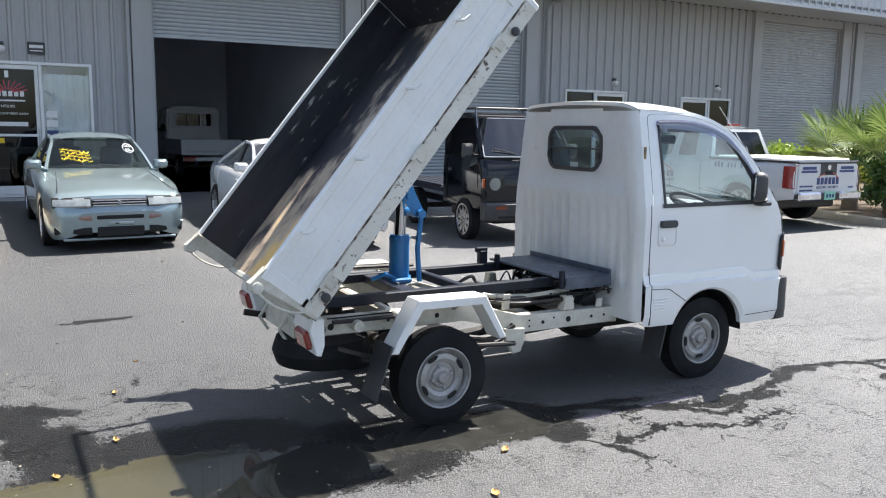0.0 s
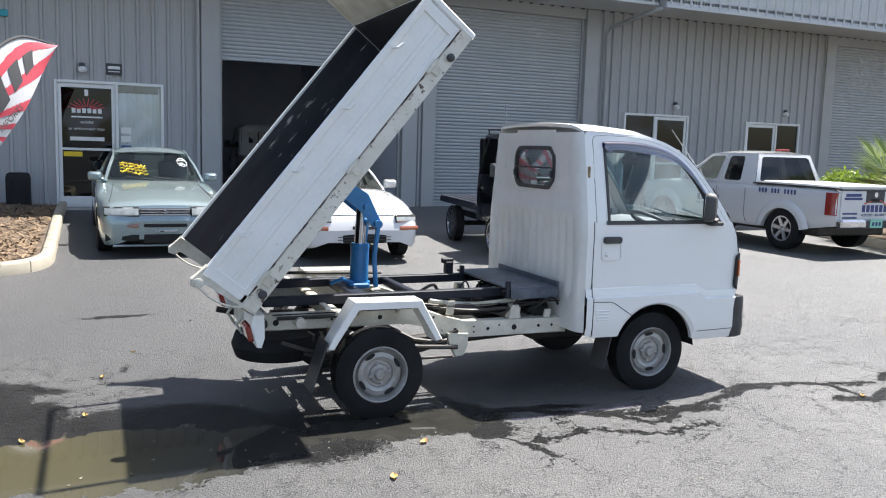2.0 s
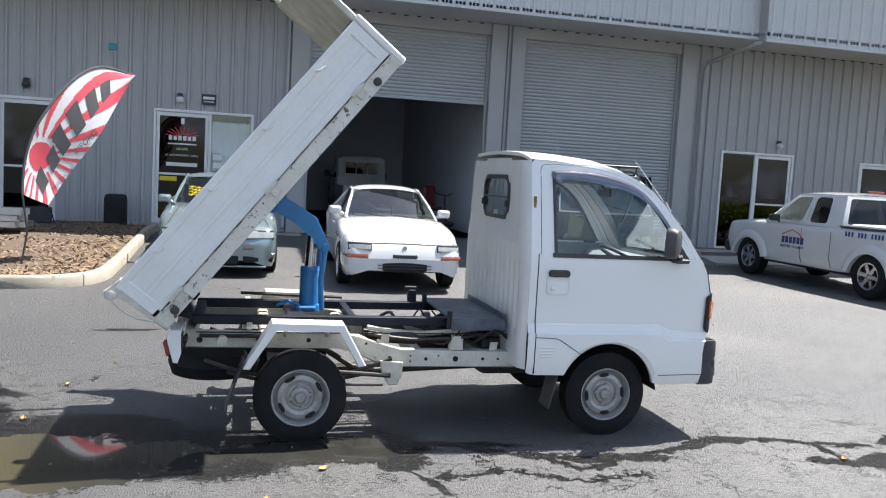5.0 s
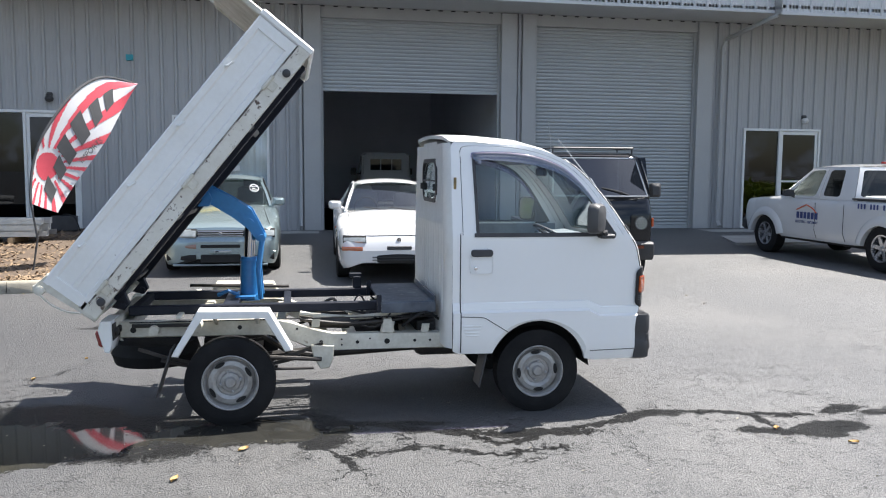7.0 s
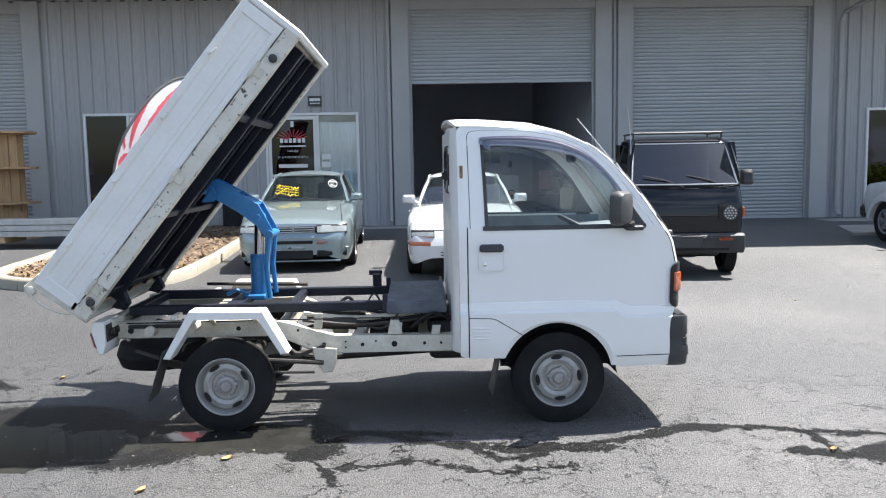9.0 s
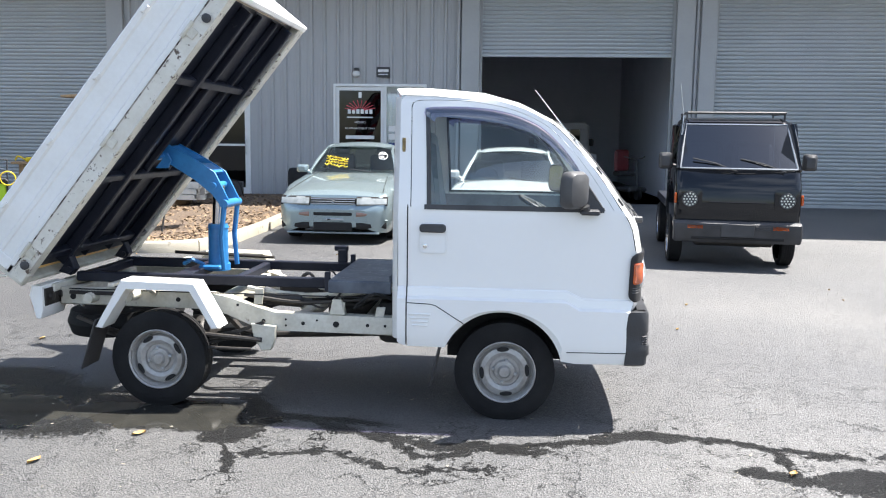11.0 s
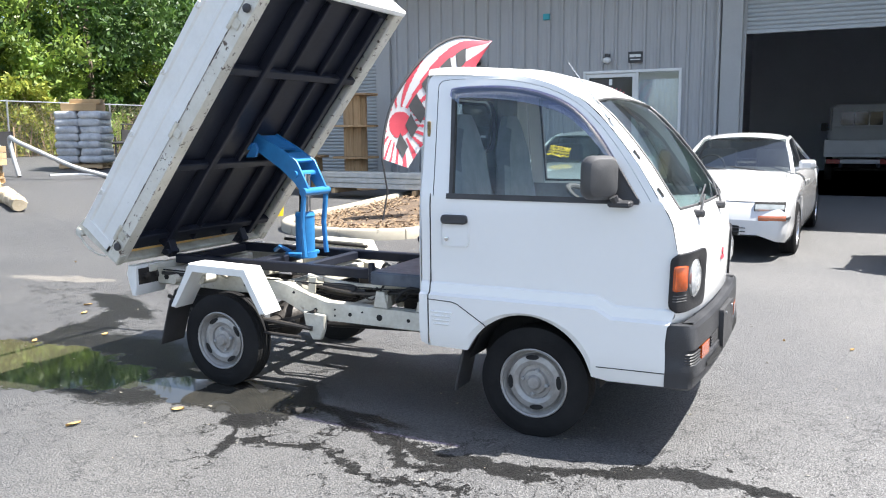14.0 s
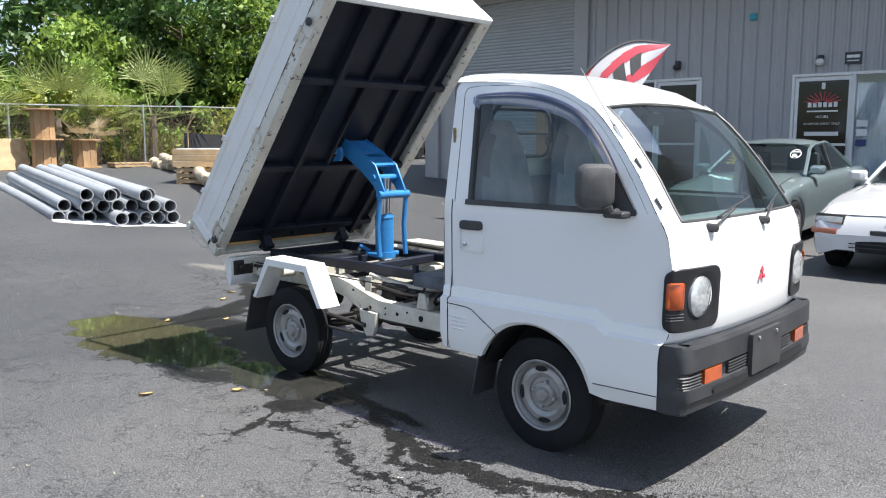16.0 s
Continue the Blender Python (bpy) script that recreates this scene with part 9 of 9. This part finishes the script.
for k in range(420):
    y, x = rngw.uniform(-3, 33), rngw.uniform(-25.6, -24.7)
    a = Vector((x, y, gz(x, y)))
    tube(bm, [a, a + Vector((rngw.uniform(-0.2, 0.2), rngw.uniform(-0.4, 0.4), rngw.uniform(0.6, 1.3))), a + Vector((rngw.uniform(-0.4, 0.4), rngw.uniform(-0.9, 0.9), rngw.uniform(1.4, 2.4)))], [0.012, 0.009, 0.004], 4)
solo("dead_stems", bm, mk("dry_stem", (0.34, 0.26, 0.15), (0.22, 0.16, 0.09), 5, 0.9), "dry brown stems and twigs behind the fence", "twigs", kind="stuff")


def palmetto(x, y, z, h, n_, seed, mt=PALMLEAF, size=0.75, label="palmetto with stiff fan leaves"):
    rng = np.random.default_rng(seed)
    t = thing("palmetto", label, "palm", pose(x, y, z), "palmettos")
    bm = B()
    tube(bm, [(0, 0, 0), (0.03, 0, h * 0.4), (0.0, 0.02, h * 0.55)], [0.16, 0.14, 0.10], 8)
    part("trunk", bm, BARK, t)
    for k in range(n_):
        a, el = 2 * math.pi * k / n_ * 2.6 + rng.uniform(-0.3, 0.3), radians(rng.uniform(5, 80))
        d = Vector((math.cos(a) * math.cos(el), math.sin(a) * math.cos(el), math.sin(el)))
        p0 = Vector((0, 0, h * 0.5))
        p1 = p0 + d * h * rng.uniform(0.35, 0.6)
        side_ = d.cross(Vector((0, 0, 1))).normalized()
        up = side_.cross(d)
        bm = B()
        tube(bm, [p0, p1], [0.016, 0.010], 4)
        L_ = size * rng.uniform(0.75, 1.15)
        for j in range(17):
            th = radians(-82 + 164 * j / 16)
            dd = (d * math.cos(th) + side_ * math.sin(th) + up * 0.15).normalized()
            e = p1 + dd * L_ * (0.75 + 0.25 * math.cos(th)) - Vector((0, 0, 0.10 * L_))
            w = dd.cross(up).normalized() * 0.022
            m_ = p1 + dd * L_ * 0.45
            vs = [bm.verts.new(q) for q in (p1, m_ + w, e, m_ - w)]
            bm.faces.new(vs)
        part("frond", bm, mt, t, smooth=None)


for k, (x, y, h, n_, sc) in enumerate(((-25.0, 8.9, 3.0, 16, 1.45), (-25.0, 12.4, 3.1, 16, 1.5), (-25.2, 10.3, 2.2, 12, 1.0), (-25.2, 6.6, 2.7, 14, 1.3), (-25.1, 3.4, 2.4, 12, 1.0))):
    palmetto(x, y, gz(x, y), h, n_, 70 + k, size=sc)
palmetto(-24.0, 9.5, gz(-24, 9.5), 1.5, 9, 80, DRYPALM, 0.7, "withered brown palmetto at the fence")

# planting bed by the pickup
kb = thing("planting_bed", "kerbed planting bed with bark at the lot's edge", "planting bed", kind="structure")
kerb_run(kb, [(12.7, 12.0, 0), (12.5, 9.6, 0), (12.15, 7.6, 0), (11.9, 6.4, 0), (11.62, 5.2, 0), (11.75, 4.3, 0), (12.7, 3.7, 0), (15.5, 3.4, 0), (22, 3.2, 0)])
bm = B()
rings(bm, [[(x, y, gz(x, y) + 0.09 + 0.03 * noise.noise((x, y, 3))) for x in np.linspace(interp(y, [(3.5, 15.0), (3.75, 12.9), (4.4, 11.85), (5.2, 11.75), (6.4, 12.0), (7.6, 12.25), (9.6, 12.6), (13, 12.8)]), 24, 16)] for y in np.linspace(3.55, 13.0, 20)], closed=False)
part("bark_bed", bm, MULCH, kb, smooth=60)
for k, (x, y, h, n_, sc) in enumerate(((13.35, 6.85, 1.75, 26, 0.80), (13.2, 5.85, 1.8, 26, 0.80), (14.6, 6.6, 1.7, 18, 0.8))):
    palmetto(x, y, gz(x, y) + 0.05, h, n_, 90 + k, BEDPALM, size=sc, label="green palmetto in the planting bed")
for k, (x, y, r_, mt) in enumerate(((14.6, 10.0, 0.62, LEAF_BUSH), (15.4, 9.9, 0.6, LEAF_BUSH), (16.3, 10.2, 0.65, LEAF_BUSH), (15.6, 8.9, 0.6, LEAF_YEL), (16.8, 8.7, 0.6, LEAF_YEL), (12.5, 5.5, 0.28, LEAF_DARK))):
    rng = np.random.default_rng(120 + k)
    b_ = thing("shrub", "clipped yellow-green shrub in bark" if mt is LEAF_BUSH else "low loose green shrub in bark", "shrub", pose(x, y, gz(x, y) + 0.05), "shrubs")
    bm = B()
    for q in range(7):
        a = q * 0.9
        tube(bm, [(0, 0, 0), (0.3 * r_ * math.cos(a), 0.3 * r_ * math.sin(a), 0.4), (0.7 * r_ * math.cos(a), 0.7 * r_ * math.sin(a), 0.85)], [0.018, 0.012, 0.006], 4)
    part("stems", bm, BARK, b_)
    cs = [(rng.uniform(-r_, r_), rng.uniform(-r_, r_), 0.35 + rng.uniform(0, 0.75), 0.28) for _ in range(34)]
    leaf_part("leaf_mass", b_, mt, rng, cs, 60, 0.055)
# small yard sign in the bed
ys = thing("yard_sign", "small blue and white sign on a stake", "sign", pose(12.45, 5.15, gz(12.45, 5.15) + 0.06))
slab(ys, "stake", (0, 0, 0.2), (0.02, 0.02, 0.4), STEEL, 0.002)
slab(ys, "board", (0, -0.012, 0.50), (0.24, 0.012, 0.26), BLUEM, 0.004)
slab(ys, "print_bar", (0, -0.02, 0.50), (0.18, 0.004, 0.08), FRAMEM, 0.001)

# inside the bay
sc = thing("mobility_scooter", "red-seated scooter inside the bay doorway", "scooter", pose(4.75, 16.4, BASE, 0, 0, 20))
slab(sc, "deck", (0, 0, 0.25), (0.5, 0.9, 0.12), PLASTIC, 0.04)
slab(sc, "seat", (0, 0.3, 0.62), (0.45, 0.42, 0.12), PLASTIC, 0.04)
slab(sc, "backrest", (0, 0.46, 0.93), (0.40, 0.12, 0.56), mk("red_vinyl", (0.13, 0.012, 0.016), (0.09, 0.01, 0.012), 6, 0.45), 0.058)
bm = B()
tube(bm, [(0, -0.4, 0.3), (0, -0.3, 1.0)], 0.03, 8)
tube(bm, smooth_line([(-0.28, -0.2, 1.05), (-0.1, -0.32, 1.0), (0.1, -0.32, 1.0), (0.28, -0.2, 1.05)], 4), 0.016, 6)
part("tiller", bm, PLASTIC, sc)
for x, y in ((-0.25, 0.35), (0.25, 0.35), (0, -0.45)):
    bm = B()
    lathe(bm, [(-0.04, 0.13), (0.04, 0.13)], 16, "x", (x, y, 0.13))
    part("wheel", bm, RUBBER, sc)

# ---- litter ----
FALLEN = mk("fallen_leaf", (0.50, 0.34, 0.12), (0.38, 0.22, 0.08), 60, 0.7)
random.seed(14)


def fallen(x, y, s_, a):
    bm = B()
    rows = []
    for t in np.linspace(-1, 1, 7):
        w = 0.5 * (1 - t * t) ** 0.8 + 0.02
        rows.append([(s_ * t, -s_ * w, 0.010 + 0.15 * s_ * t * t), (s_ * t, 0, 0.003), (s_ * t, s_ * w * 0.9, 0.014 + 0.1 * s_ * t)])
    rings(bm, rows, closed=False)
    solo("fallen_leaf", bm, FALLEN, "curled dry yellow leaf on the asphalt", "leaf", pose(x, y, gz(x, y) + 0.002, 0, 0, a), 60, "fallen leaves")


for x, y, s_ in ((0.098, -0.461, 0.034), (-0.214, -0.859, 0.038), (3.26, -0.588, 0.032), (3.55, -0.9, 0.03), (-2.35, 1.0, 0.035), (-1.6, 0.55, 0.03), (-1.5, 1.35, 0.03), (-2.6, 1.25, 0.035), (-1.9, 0.2, 0.03)):
    fallen(x, y, s_, random.uniform(0, 360))
for k in range(12):
    fallen(random.uniform(-6, 8), random.uniform(1.6, 6.2), random.uniform(0.010, 0.022), random.uniform(0, 360))


def crumb(k):
    s_ = random.uniform(0.004, 0.013)
    return [Vector((random.uniform(-1, 1), random.uniform(-1, 1), random.uniform(0, 1))) * s_ for _ in range(4)], [(0, 1, 2), (0, 2, 3), (0, 3, 1), (1, 3, 2)]


def crumb_at(k):
    x, y = random.uniform(-6, 8), random.uniform(-3, 8)
    return (x, y, gz(x, y) + 0.001)


scatter_stuff("grit", "loose grit and crumbs of stone on the asphalt", CONCRETE, 1500, crumb_at, crumb, "grit")
